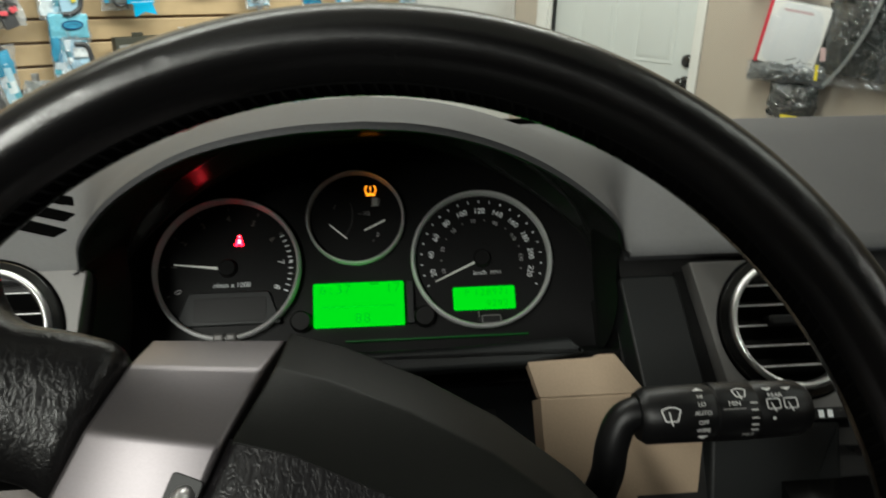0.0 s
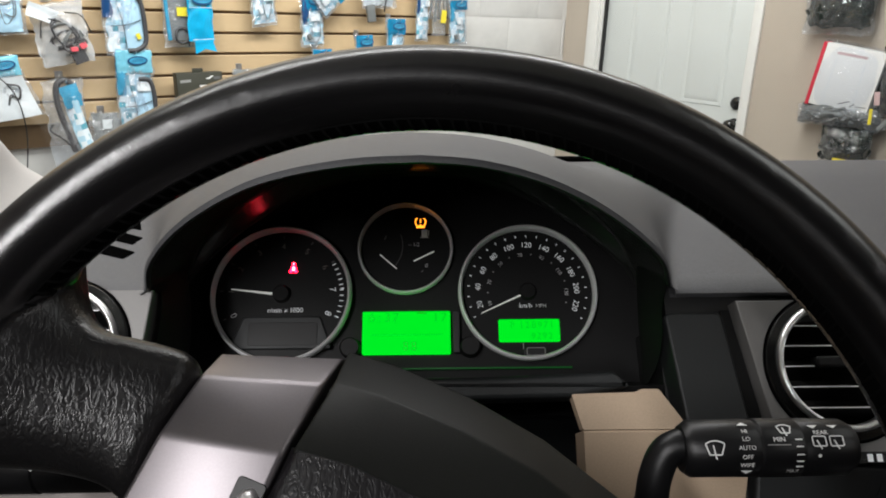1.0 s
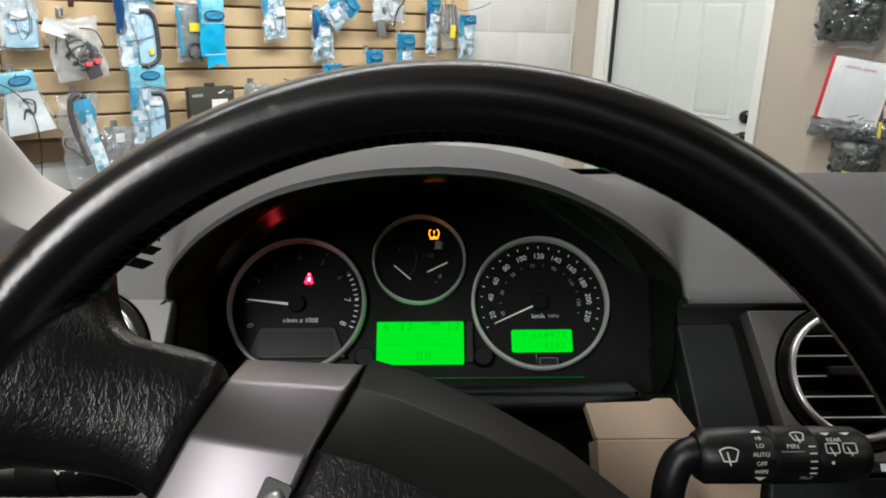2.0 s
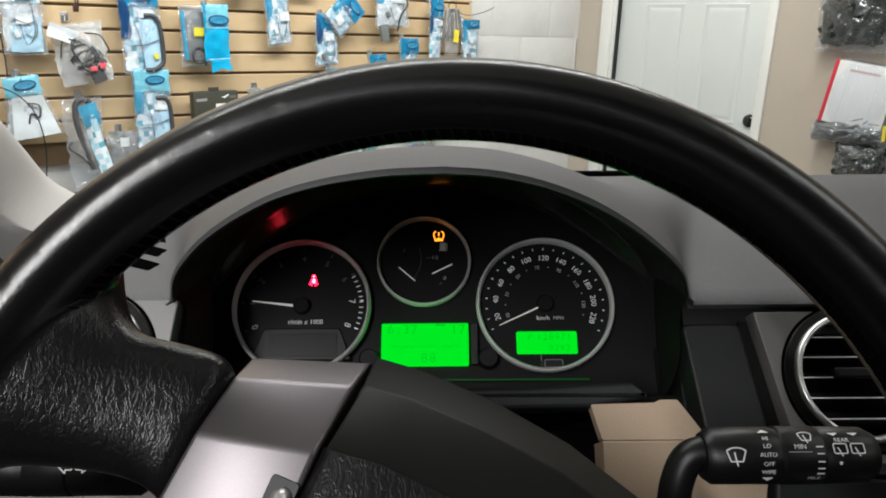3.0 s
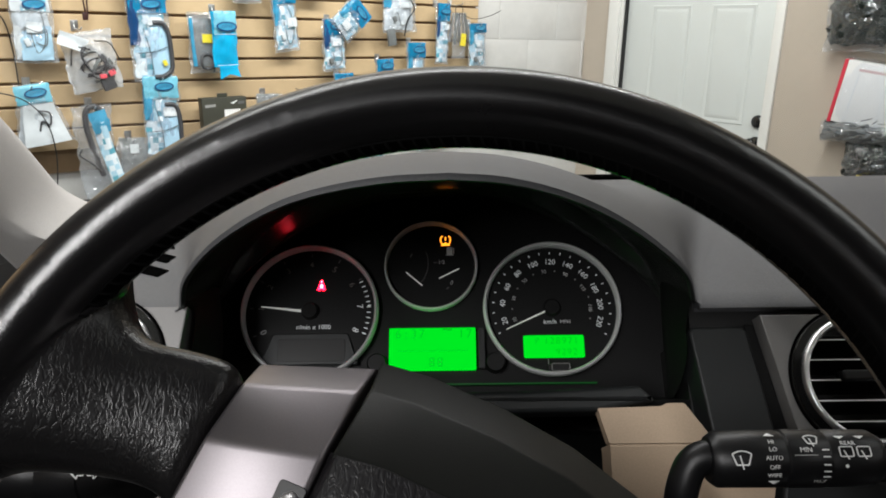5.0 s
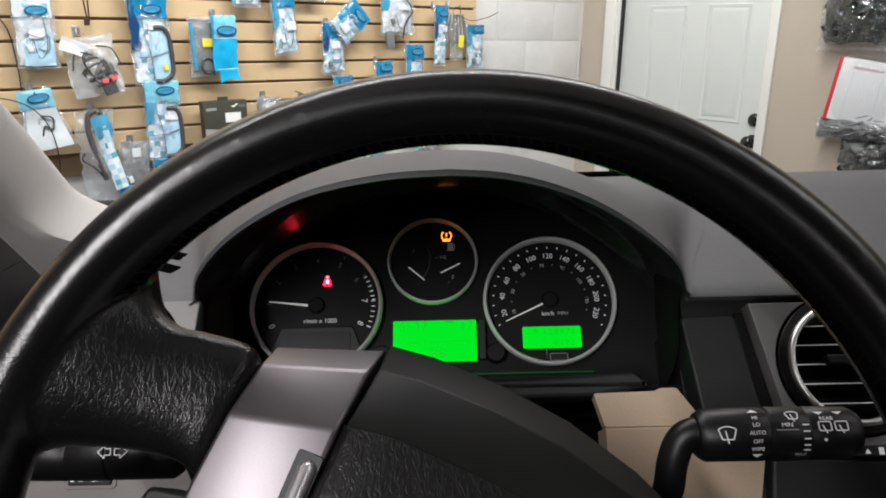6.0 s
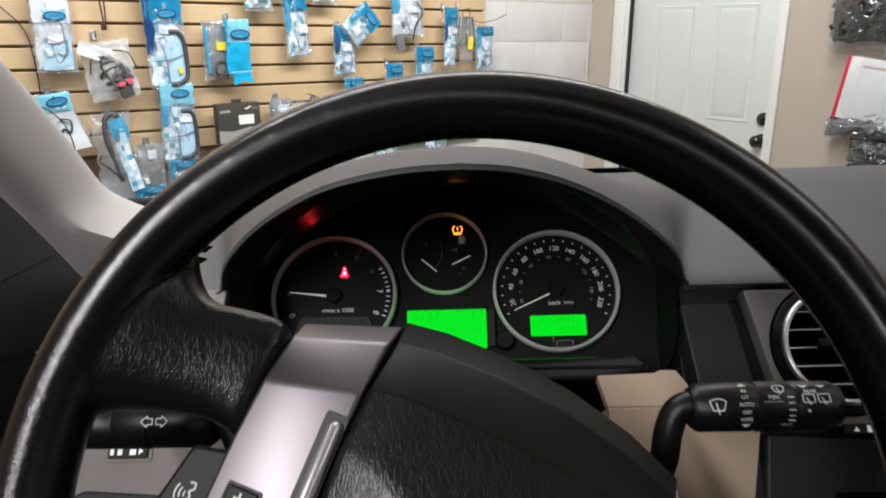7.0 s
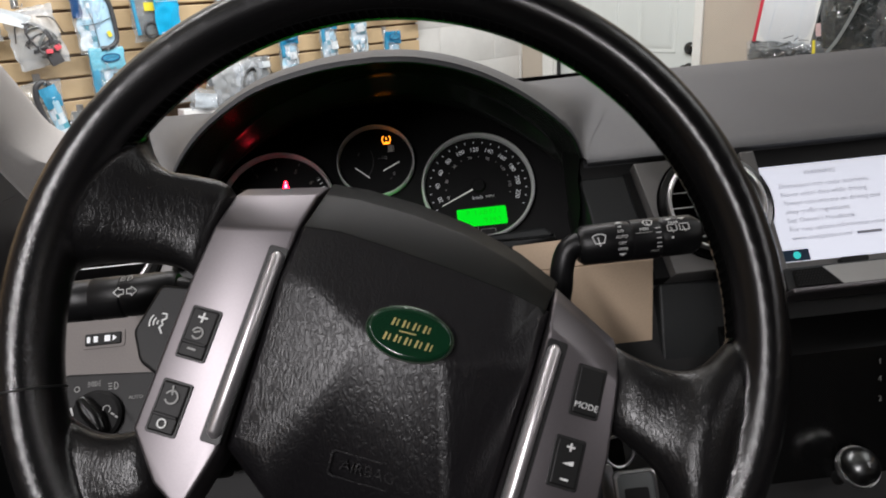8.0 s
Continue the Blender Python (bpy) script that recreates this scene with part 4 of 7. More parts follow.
for k, y in enumerate((0.004, 0.0005, -0.0035, -0.0070, -0.0100)):
    a = y / 0.0152
    part("tick", flat([bar(-0.0018, 0, 0.0018, 0, 0.0007)]), "mark", ws, "", Matrix.Translation((0.0570, 0.0153 * math.sin(a), 0.0153 * math.cos(a))) @ Matrix.Rotation(-a, 4, "X"))
part("word", words("MAX", 0.0030), "mark_soft", ws, "", Matrix.Translation((0.0540, -0.0118, 0.0099)) @ Matrix.Rotation(0.85, 4, "X"))
part("symbol", flat(wiper_print(0.0036, 0.0006)), "mark", ws, "", Matrix.Translation((0.0510, 0.0088, 0.0126)) @ Matrix.Rotation(-0.6, 4, "X"))
part("word", words("REAR", 0.0033), "mark", ws, "", Matrix.Translation((0.0695, 0.0072, 0.0131)) @ Matrix.Rotation(-0.5, 4, "X"))
for x in (0.0675, 0.0765):
    o = rounded(0.0068, 0.0050, 0.0008)
    part("symbol", flat(strokes(o, 0.0006, True) + strokes([(0.0006, -0.0040), (-0.0012, 0.0006)], 0.0006)), "mark", ws, "", Matrix.Translation((x, 0.0030, 0.0149)) @ Matrix.Rotation(-0.2, 4, "X"))
part("dot", flat([circle(0.0009, 12)]), "mark", ws, "", Matrix.Translation((0.0670, -0.0042, 0.0146)) @ Matrix.Rotation(0.28, 4, "X"))
for x in (0.0665, 0.0770):
    part("arrow", flat([[(-0.0026, 0), (0, -0.0020), (0.0026, 0)]]), "mark", ws, "", Matrix.Translation((x, 0.0108, 0.0104)) @ Matrix.Rotation(-0.8, 4, "X"))

ls, _ = stalk("indicator_stalk", (-0.1440, 0.5000, 1.2150), -1, "black indicator stalk with white arrow symbols")
for x, d in ((-0.0375, -1), (-0.0285, 1)):
    part("arrow", flat(strokes([(-0.0034 * d, 0.0017), (-0.0002 * d, 0.0017), (-0.0002 * d, 0.0034), (0.0036 * d, 0), (-0.0002 * d, -0.0034), (-0.0002 * d, -0.0017), (-0.0034 * d, -0.0017)], 0.0006, True)), "mark", ls, "", Matrix.Translation((x, 0.0000, Z + 0.0007)))
part("symbol", flat(strokes(arc(0.0006, 0, 0.0028, -90, 90, 8) + [(0.0006, 0.0028), (0.0006, -0.0028)], 0.0005) + [bar(-0.0048, q, -0.0012, q, 0.0005) for q in (-0.002, 0, 0.002)]), "mark_soft", ls, "", Matrix.Translation((-0.0330, 0.0102, 0.0112)) @ Matrix.Rotation(-0.74, 4, "X"))
# ---- instrument cluster ----
def ring_mesh(r, width=0.0036, high=0.009):
    """A round bezel, outer radius r."""
    return lathe([(r, 0.0), (r, high * 0.55), (r - width * 0.25, high * 0.9), (r - width * 0.55, high), (r - width * 0.9, high * 0.75), (r - width, high * 0.45), (r - width, 0.0)], 96, sharp=50)


def digits(text, size, x, y, z, parent):
    """Display figures, one part each, centred on x."""
    step = size * 0.60
    for k, ch in enumerate(text):
        part("digit", words(ch, size), "lcd_dark", parent, "", shift(x + (k - (len(text) - 1) / 2) * step, y, z))


def cluster():
    c = thing("instrument_cluster", facing((0.0, 0.773, 1.188)), "black instrument cluster with three ringed dials and green displays", "instrument cluster")
    part("face_plate", prism(soften([(-0.215, -0.100), (0.180, -0.100), (0.180, 0.060), (0.100, 0.120), (-0.140, 0.120), (-0.215, 0.060)], 0.02), -0.030, -0.004, 0.001), "dial", c, "matt black face")
    # rev counter
    tach = part("rev_counter", disc_solid([(0.0, -0.004), (0.0560, -0.004), (0.0560, 0.000), (0.0, 0.0)], 72), "dial", c, "rev counter dial", shift(-0.1246, 0.0005))
    part("bezel", ring_mesh(0.0583), "ring", tach, "satin silver ring")
    ang = lambda v: radians(204.5 - v * 28.4)
    for v in range(9):
        a = ang(v)
        bright = v in (0, 7, 8)
        part("numeral", words(str(v), 0.0076 if bright else 0.0070), "mark_lit" if v in (7, 8) else ("mark" if v == 0 else "mark_faint"), tach, "", shift(0.0418 * math.cos(a), 0.0418 * math.sin(a), 0.0003, math.degrees(a) - 90))
    for v in range(0, 9):
        a = ang(v)
        part("tick", flat([bar(0.0488 * math.cos(a), 0.0488 * math.sin(a), 0.0515 * math.cos(a), 0.0515 * math.sin(a), 0.0010)], 0.0002), "mark_lit" if v in (7, 8) else "mark_dim", tach)
    part("red_band", flat([bar(0.0480 * math.cos(ang(6.1 + k * 0.19)), 0.0480 * math.sin(ang(6.1 + k * 0.19)), 0.0512 * math.cos(ang(6.1 + k * 0.19)), 0.0512 * math.sin(ang(6.1 + k * 0.19)), 0.0008) for k in range(11)], 0.0002), "mark_lit", tach)
    part("word", words("r/min x 1000", 0.0056), "mark_lit", tach, "", shift(0.0035, -0.0135, 0.0003))
    part("needle", prism([(-0.0070, -0.0009), (-0.0070, 0.0011), (-0.0415, 0.0046), (-0.0415, 0.0040)][::-1], 0.002, 0.0036), "needle", tach)
    part("hub_cap", disc_solid([(0, 0), (0.0072, 0), (0.0072, 0.004), (0.0060, 0.0055), (0, 0.0055)], 32), "cheek", tach)
    sub = part("small_display", prism(soften([(-0.0400, -0.0460), (0.0430, -0.0460), (0.0330, -0.0190), (-0.0300, -0.0190)], 0.003), 0, 0.0026, 0.0012), "dash_dark", tach)
    part("glass", prism(rounded(0.0560, 0.0190, 0.002, 0.0030, -0.0335), 0.001, 0.0030, 0.0003), "lcd_off", sub, "unlit display")
    part("foot_pin", prism(rounded(0.0085, 0.0065, 0.002, -0.004, -0.0565), 0.0, 0.011, 0.002), "panel_grey", tach)
    part("foot_pin", prism(rounded(0.0085, 0.0065, 0.002, 0.0055, -0.0565), 0.0, 0.011, 0.002), "panel_grey", tach)
    # belt warning lamp
    body = [circle(0.0017, 16, 0, 0.0046), [(-0.0026, -0.0030), (0.0026, -0.0030), (0.0030, 0.0008), (0.0017, 0.0026), (-0.0017, 0.0026), (-0.0030, 0.0008)], [(-0.0044, -0.0036), (-0.0014, -0.0052), (-0.0010, -0.0034), (-0.0030, -0.0010)], [(0.0014, -0.0052), (0.0044, -0.0036), (0.0030, -0.0010), (0.0010, -0.0034)]]
    lamp = part("belt_lamp", flat(body, 0.0003, 0.0003), "lamp_red", tach, "lit red seat belt symbol", shift(0.0085, 0.0225, 0, 0, 0.85))
    part("belt_core", flat([[(-0.0012, -0.0022), (0.0016, -0.0022), (0.0014, 0.0016), (-0.0008, 0.0018)], circle(0.0008, 10, 0, 0.0046)], 0.0008, 0.0002), "lamp_red_core", lamp)
    # twin gauge
    small = part("twin_gauge", disc_solid([(0.0, -0.004), (0.0385, -0.004), (0.0385, 0.000), (0.0, 0.0)], 64), "dial", c, "temperature and fuel dial", shift(-0.0222, 0.0395))
    part("bezel", ring_mesh(0.0402, 0.0026, 0.008), "ring", small, "thin satin ring")
    part("needle", flat([bar(-0.0215, -0.0055, -0.0075, -0.0178, 0.0009)], 0.002, 0.0006), "needle", small)
    part("needle", flat([bar(0.0068, -0.0115, 0.0240, -0.0030, 0.0010)], 0.002, 0.0006), "needle", small)
    part("scale", flat(strokes(arc(-0.030, 0.003, 0.0275, -42, 22, 10), 0.0005) + [bar(0.0020, 0.0035, 0.0055, 0.0035, 0.0007), bar(0.0130, -0.0205, 0.0150, -0.0190, 0.0010)], 0.0003), "mark_dim", small)
    part("word", words("1/2", 0.0046), "mark", small, "", shift(0.0090, 0.0037, 0.0003))
    part("word", words("0", 0.0050), "mark", small, "", shift(0.0175, -0.0150, 0.0003, -20))
    part("fuel_symbol", flat([rounded(0.0050, 0.0066, 0.0008, 0.0160, 0.0140), bar(0.0195, 0.0115, 0.0195, 0.0165, 0.0007), bar(0.0125, 0.0102, 0.0195, 0.0102, 0.0007)], 0.0003), "mark", small)
    part("scale_end", flat([bar(0.0100, 0.0225, 0.0135, 0.0245, 0.0010)], 0.0003), "mark_dim", small)
    part("scale_end", flat([bar(-0.0165, 0.0120, -0.0180, 0.0085, 0.0009)], 0.0003), "mark_dim", small)
    tyre = strokes([(-0.0026, 0.0046), (-0.0040, 0.0030), (-0.0044, 0.0006), (-0.0032, -0.0028), (0.0032, -0.0028), (0.0044, 0.0006), (0.0040, 0.0030), (0.0026, 0.0046)], 0.0009) + strokes([(0, 0.0036), (0, 0.0002)], 0.0010) + [bar(-0.0036, -0.0040, 0.0036, -0.0040, 0.0008), circle(0.0006, 8, 0, -0.0018)]
    part("tyre_lamp", flat(tyre, 0.0003, 0.0003), "lamp_amber", small, "lit amber tyre pressure symbol", shift(0.0126, 0.0233, 0))
    # speedometer
    sp = part("speedometer", disc_solid([(0.0, -0.004), (0.0565, -0.004), (0.0565, 0.000), (0.0, 0.0)], 72), "dial", c, "speedometer dial", shift(0.0792, 0.0010))
    part("bezel", ring_mesh(0.0578), "ring", sp, "satin silver ring")
    for i, v in enumerate(range(20, 240, 20)):
        a = radians(194.7 - i * 21.17)
        part("numeral", words(str(v), 0.0064), "mark_lit", sp, "", shift(0.0410 * math.cos(a), 0.0410 * math.sin(a), 0.0003, math.degrees(a) - 90))
    for i in range(23):
        a = radians(205.3 - i * 10.585)
        part("tick", flat([bar(0.0482 * math.cos(a), 0.0482 * math.sin(a), 0.0500 * math.cos(a), 0.0500 * math.sin(a), 0.0007)], 0.0003), "mark_lit", sp)
    for i, v in enumerate((10, 30, 50, 70, 90, 110, 130)):
        a = radians(197 - i * 32.8)
        part("numeral", words(str(v), 0.0044), "mark", sp, "", shift(0.0325 * math.cos(a), 0.0325 * math.sin(a), 0.0003, math.degrees(a) - 90))
        b = a - radians(16.4)
        part("tick", flat([circle(0.0007, 8, 0.0330 * math.cos(b), 0.0330 * math.sin(b))], 0.0003), "mark_soft", sp)
    part("word", words("km/h", 0.0054), "mark_lit", sp, "", shift(-0.0020, -0.0118, 0.0003))
    part("word", words("MPH", 0.0044), "mark", sp, "", shift(0.0108, -0.0119, 0.0003))
    part("needle", prism([(-0.0050, -0.0036), (-0.0040, -0.0018), (-0.0385, -0.0178), (-0.0390, -0.0188)], 0.002, 0.0036), "needle", sp)
    part("hub_cap", disc_solid([(0, 0), (0.0072, 0), (0.0072, 0.004), (0.0060, 0.0055), (0, 0.0055)], 32), "cheek", sp)
    lcd = part("trip_display", prism(rounded(0.0500, 0.0188, 0.0015, 0.0000, -0.0328), 0, 0.0015, 0.0003), "lcd", sp, "lit green trip display")
    digits("128971", 0.0082, 0.0060, -0.0285, 0.0016, lcd)
    digits("9292", 0.0078, 0.0100, -0.0378, 0.0016, lcd)
    digits("P", 0.0070, -0.0140, -0.0285, 0.0016, lcd)
    part("reset_pin", prism(rounded(0.0200, 0.0065, 0.003, 0.0030, -0.0510), 0.0, 0.006, 0.001), "black", sp)
    part("reset_print", flat(strokes(rounded(0.0145, 0.0060, 0.0012, 0.0040, -0.0510), 0.0006, True) + strokes([(-0.0060, -0.0490), (-0.0060, -0.0440)], 0.0006), 0.0062), "mark_soft", sp)
    # message display between the dials
    lcd = part("message_display", prism(rounded(0.0720, 0.0352, 0.0012, -0.0213, -0.0325), -0.004, 0.0012, 0.0003), "lcd", c, "lit green message display")
    digits("6:37", 0.0108, -0.0400, -0.0205, 0.0013, lcd)
    digits("17", 0.0108, 0.0060, -0.0205, 0.0013, lcd)
    digits("88", 0.0112, -0.0185, -0.0443, 0.0013, lcd)
    part("rule", flat([bar(-0.050, -0.0345, 0.008, -0.0345, 0.0004), bar(-0.0125, -0.0165, -0.0050, -0.0165, 0.0018)], 0.0013), "lcd_dark", lcd)
    part("display_side", prism(rounded(0.0055, 0.0340, 0.001, 0.0195, -0.0325), -0.004, 0.0020, 0.0005), "dash_dark", c)
    # no lamp: the green glow on the lower edge is painted by emission
    part("green_edge", prism(rounded(0.1450, 0.0012, 0.0004, 0.040, -0.0620), -0.002, 0.0015), "edge_glow", c, "edge strip with a painted dim green glow")
    for x in (-0.0670, 0.0305):
        part("set_knob", disc_solid([(0, 0), (0.0085, 0), (0.0082, 0.007), (0.0070, 0.0085), (0, 0.0085)], 32), "pad_smooth", c, "", shift(x, -0.0445, -0.004))
    return c


cluster()
# ---- dashboard ----
TOP = lambda y: 1.231 + (y - 0.67) * 0.171


def extrude_x(profile, x0, x1, n=1, sharp=35.0):
    """A (y, z) outline drawn out along x."""
    return mesh(*stack([[(x0 + (x1 - x0) * k / n, y, z) for y, z in profile] for k in range(n + 1)]), sharp=sharp)


def top_profile(y0=0.668, y1=0.915):
    up = [(y0 + 0.010, TOP(y0) - 0.0052), (y0 + 0.0018, TOP(y0) - 0.0040), (y0 + 0.0003, TOP(y0) - 0.0018), (y0 + 0.003, TOP(y0 + 0.003))]
    return up + [(y, TOP(y)) for y in np.linspace(y0 + 0.02, y1 - 0.01, 6)] + [(y1, TOP(y1) - 0.003), (y1 + 0.006, TOP(y1) - 0.012), (y1 + 0.006, TOP(y1) - 0.05), (y0 + 0.02, TOP(y0) - 0.03)]


db = thing("dashboard", CAR, "dark grey soft-touch dashboard with a raised instrument hood", "dashboard")
part("top_panel", extrude_x(top_profile(), 0.166, 1.05), "dash", db, "grey soft dashboard top")
part("top_panel", extrude_x(top_profile(0.860), -0.196, 0.163), "dash", db)

# black strip paints the shadow line where the dash top steps
part("demist_gap", prism(soften([(0.106, 0.0), (0.300, 0.0), (0.300, 0.0085), (0.112, 0.0085)], 0.002), -0.004, 0.0018, 0.0004), "shade_black", db, "black strip painting the shadowed gap by the windscreen", Matrix.Translation((0, 0.9120, TOP(0.9120) - 0.0010)) @ Matrix.Rotation(math.atan(0.171), 4, "X"))

# left top panel; black slabs laid on it paint the shade of its side demist slots
lp = part("top_panel", extrude_x(top_profile(), -0.292, -0.196), "dash", db)
for i in range(3):
    x, y = -0.2245 - 0.001 * i, 0.7240 + 0.0225 * i
    slot = soften([(0.0, -0.0060), (0.001, 0.0055), (-0.046, 0.0075), (-0.046, -0.0060)], 0.0015)
    part("demist_slot", prism(slot, -0.006, 0.0008, 0.0003), "shade_black", lp, "black slab painting the shade of a demist slot", Matrix.Translation((x, y, TOP(y))) @ Matrix.Rotation(math.atan(0.171), 4, "X") @ Matrix.Rotation(radians(-24), 4, "Z"))

# hood over the instruments
ARCH_X = -0.005
half = [(0.168, 0.0), (0.153, 0.028), (0.123, 0.057), (0.091, 0.080), (0.060, 0.0955), (0.029, 0.1045), (0.0, 0.1075)]
wide_half = [(0.188, 0.0), (0.174, 0.028), (0.144, 0.059), (0.107, 0.084), (0.075, 0.0975), (0.036, 0.1055), (0.0, 0.1075)]
side, wide_side = ([(v.x, v.y) for v in curve_through([(w, h, 0) for w, h in line], 5)] for line in (half, wide_half))
ARCH = [(w, h) for w, h in side] + [(-w, h) for w, h in wide_side[-2::-1]]          # from right foot over the top to left foot
lip = [Vector((ARCH_X + w, 0.668 - 0.86 * h, 1.234 + h)) for w, h in ARCH]


def sheet(rings, sharp=50.0):
    n = len(rings[0])
    verts = [v for r in rings for v in r]
    return mesh(verts, [(k * n + i, k * n + i + 1, (k + 1) * n + i + 1, (k + 1) * n + i) for k in range(len(rings) - 1) for i in range(n - 1)], sharp)


fall = [(0.0, 1.0), (0.06, 0.985), (0.15, 0.94), (0.26, 0.865), (0.40, 0.74), (0.54, 0.59), (0.70, 0.38), (0.85, 0.16), (1.0, -0.02)]
rings = []
for k, (inward, down, back) in enumerate(((0.0024, 0.0034, 0.004), (0.0020, 0.0030, 0.0006), (0.0009, 0.0020, -0.0006), (0.0, 0.0006, 0.0))):
    rings.append([Vector((ARCH_X + (p.x - ARCH_X) * (1 - inward / 0.168), p.y + back, p.z - down * (0.3 + 0.7 * h / 0.1075))) for p, (w, h) in zip(lip, ARCH)])
for v, g in fall:
    ring = []
    for p in lip:
        y = p.y + (0.905 - p.y) * v
        low = max(0.0, 1 - (p.z - 1.234) / 0.1075)
        ring.append(Vector((ARCH_X + (p.x - ARCH_X) * (1 + 0.12 * v) + math.copysign(0.045 * v * v * (3 - 2 * v) * low ** 3, p.x - ARCH_X), y, TOP(y) + (p.z - TOP(p.y)) * g + 0.0015)))
    rings.append(ring)
# a soft skirt on both sides lets the hood run into the flat top
for r in rings[4:]:
    foot, up = r[0].copy(), r[2].z - r[0].z
    v = (foot.y - 0.668) / 0.237
    for end, s in ((0, 1), (-1, -1)):
        e = r[end].copy()
        wide = 0.003 + 0.012 * min(1.0, v * 2.2)
        extra = [Vector((e.x + s * wide * q, e.y, TOP(e.y) + 0.0006 + (e.z - TOP(e.y)) * max(0.0, 1 - q) ** 2 * 0.6)) for q in (0.3, 0.6, 1.0, 1.3)]
        if s > 0:
            r[:0] = extra[::-1]
        else:
            r.extend(extra)
for r in rings[:4]:
    r[:0] = [r[0].copy() for _ in range(4)]
    r.extend([r[-1].copy() for _ in range(4)])
hood = part("instrument_hood", sheet(rings[2:]), "dash", db, "grey arched instrument hood")
C0, UPV, NV = Vector((0, 0.773, 1.188)), Vector((0, math.sin(COLUMN), math.cos(COLUMN))), Vector((0, -math.cos(COLUMN), math.sin(COLUMN)))
plate = [C0 + Vector((ARCH_X + w * 1.14, 0, 0)) + UPV * (-0.012 + h * 1.10) - NV * 0.004 for w, h in ARCH]
start = rings[0][4:-4]
vault = curve_through([(0, 0, 0), (0.15, 0.009, 0), (0.30, 0.0165, 0), (0.46, 0.0235, 0), (0.60, 0.0270, 0), (0.70, 0.0255, 0), (0.78, 0.0160, 0), (0.86, 0.0045, 0), (0.93, 0.0008, 0), (1.0, 0, 0)], 4)
part("hood_lip", sheet(rings[:3]), "dash_dark", hood, "dark grey rolled lip")
lining = [[Vector((a.x + (b.x - a.x) * v.x ** 6, *a.lerp(b, v.x)[1:])) + UPV * v.y for a, b in zip(start, plate)] for v in vault]
part("hood_lining", sheet(lining, 75), "lining", hood, "satin black underside of the hood")
# black cheeks beside the dials, bowed from the fascia's edge back to the face plate
for s, foot, edge in ((1, start[0], [(0.1575, 0.668, 1.2158), (0.1570, 0.660, 1.198), (0.1570, 0.668, 1.172), (0.1580, 0.690, 1.145)]), (-1, start[-1], [(-0.1850, 0.674, 1.224), (-0.1860, 0.648, 1.188), (-0.1880, 0.620, 1.150), (-0.1900, 0.600, 1.120)])):
    e = plate[0] if s > 0 else plate[-1]
    a = curve_through([foot] + [Vector(p) for p in edge], 5)
    b = curve_through([e] + [C0 + Vector((0.188 if s > 0 else -0.204, 0, 0)) + UPV * (-0.012 - 0.026 * k) for k in (1, 2, 3, 4)], 5)
    part("cheek", sheet([[Vector((p.x + (q.x - p.x) * v ** 6, *p.lerp(q, v)[1:])) + UPV * (float(np.interp(v, [k.x for k in vault], [k.y for k in vault])) * max(0.0, 1 - i / 8)) for i, (p, q) in enumerate(zip(a, b))] for v in np.linspace(0, 1, 25)], 80), "cheek", db, "black cheek beside the dials")

# fascia below the top: x across, y up its slope
fascia = thing("fascia", facing((0, 0.67, 1.225), 36.6), "dashboard fascia with silver vent panels", "dashboard fascia")
part("shadow_gap", prism([(0.162, -0.016), (0.62, -0.016), (0.62, 0.012), (0.162, 0.012)], -0.06, -0.010), "black", fascia)
part("shadow_gap", prism([(-0.30, -0.010), (-0.192, -0.010), (-0.192, 0.016), (-0.30, 0.016)], -0.06, -0.010), "black", fascia)
part("backing", prism([(0.162, -0.40), (0.62, -0.40), (0.62, -0.010), (0.162, -0.010)], -0.09, -0.030), "black", fascia)
part("backing", prism([(-0.298, -0.120), (-0.192, -0.120), (-0.192, -0.002), (-0.298, -0.002)], -0.09, -0.030), "black", fascia)
part("side_panel", prism(soften([(0.1665, -0.0860), (0.2085, -0.0880), (0.1985, -0.0095), (0.1586, -0.0095)], 0.005), -0.05, -0.004, 0.002), "dash_dark", fascia, "dark grey panel beside the dials")
rightwards = [(0.2058, -0.0035)] + arc(0.2685, -0.0485, 0.0495, 114.6, 425.4, 48) + [(0.2975, -0.0035), (0.3140, -0.105), (0.2225, -0.105)]
part("vent_panel", prism(rightwards[::-1], -0.04, 0.004, 0.0010), "panel_grey", fascia, "satin grey vent panel")
leftwards = [(-0.1955, -0.0850), (-0.1885, 0.0075)] + arc(-0.2485, -0.0335, 0.0495, 56, -88, 30) + [(-0.2468, -0.0850)]
part("vent_panel", prism(leftwards, -0.04, 0.004, 0.0010), "panel_grey", fascia, "satin grey vent panel")
part("edge_trim", prism(soften([(0.2090, -0.105), (0.2220, -0.105), (0.2056, -0.0070), (0.1990, -0.0070)], 0.001), -0.04, -0.008, 0.001), "cheek", fascia, "black groove beside the vent panel")
wheel_slot = part("vent_wheel", prism(rounded(0.0420, 0.0080, 0.001, 0.2800, -0.1072), -0.01, 0.0055, 0.0012), "stalk", fascia, "black ribbed vent wheel")
part("vent_marks", flat([[(0.2660, -0.1088), (0.2700, -0.1088), (0.2680, -0.1055)], rounded(0.0034, 0.0048, 0.0003, 0.2770, -0.1072), rounded(0.0034, 0.0048, 0.0003, 0.2830, -0.1072)], 0.0055), "mark_lit", wheel_slot)


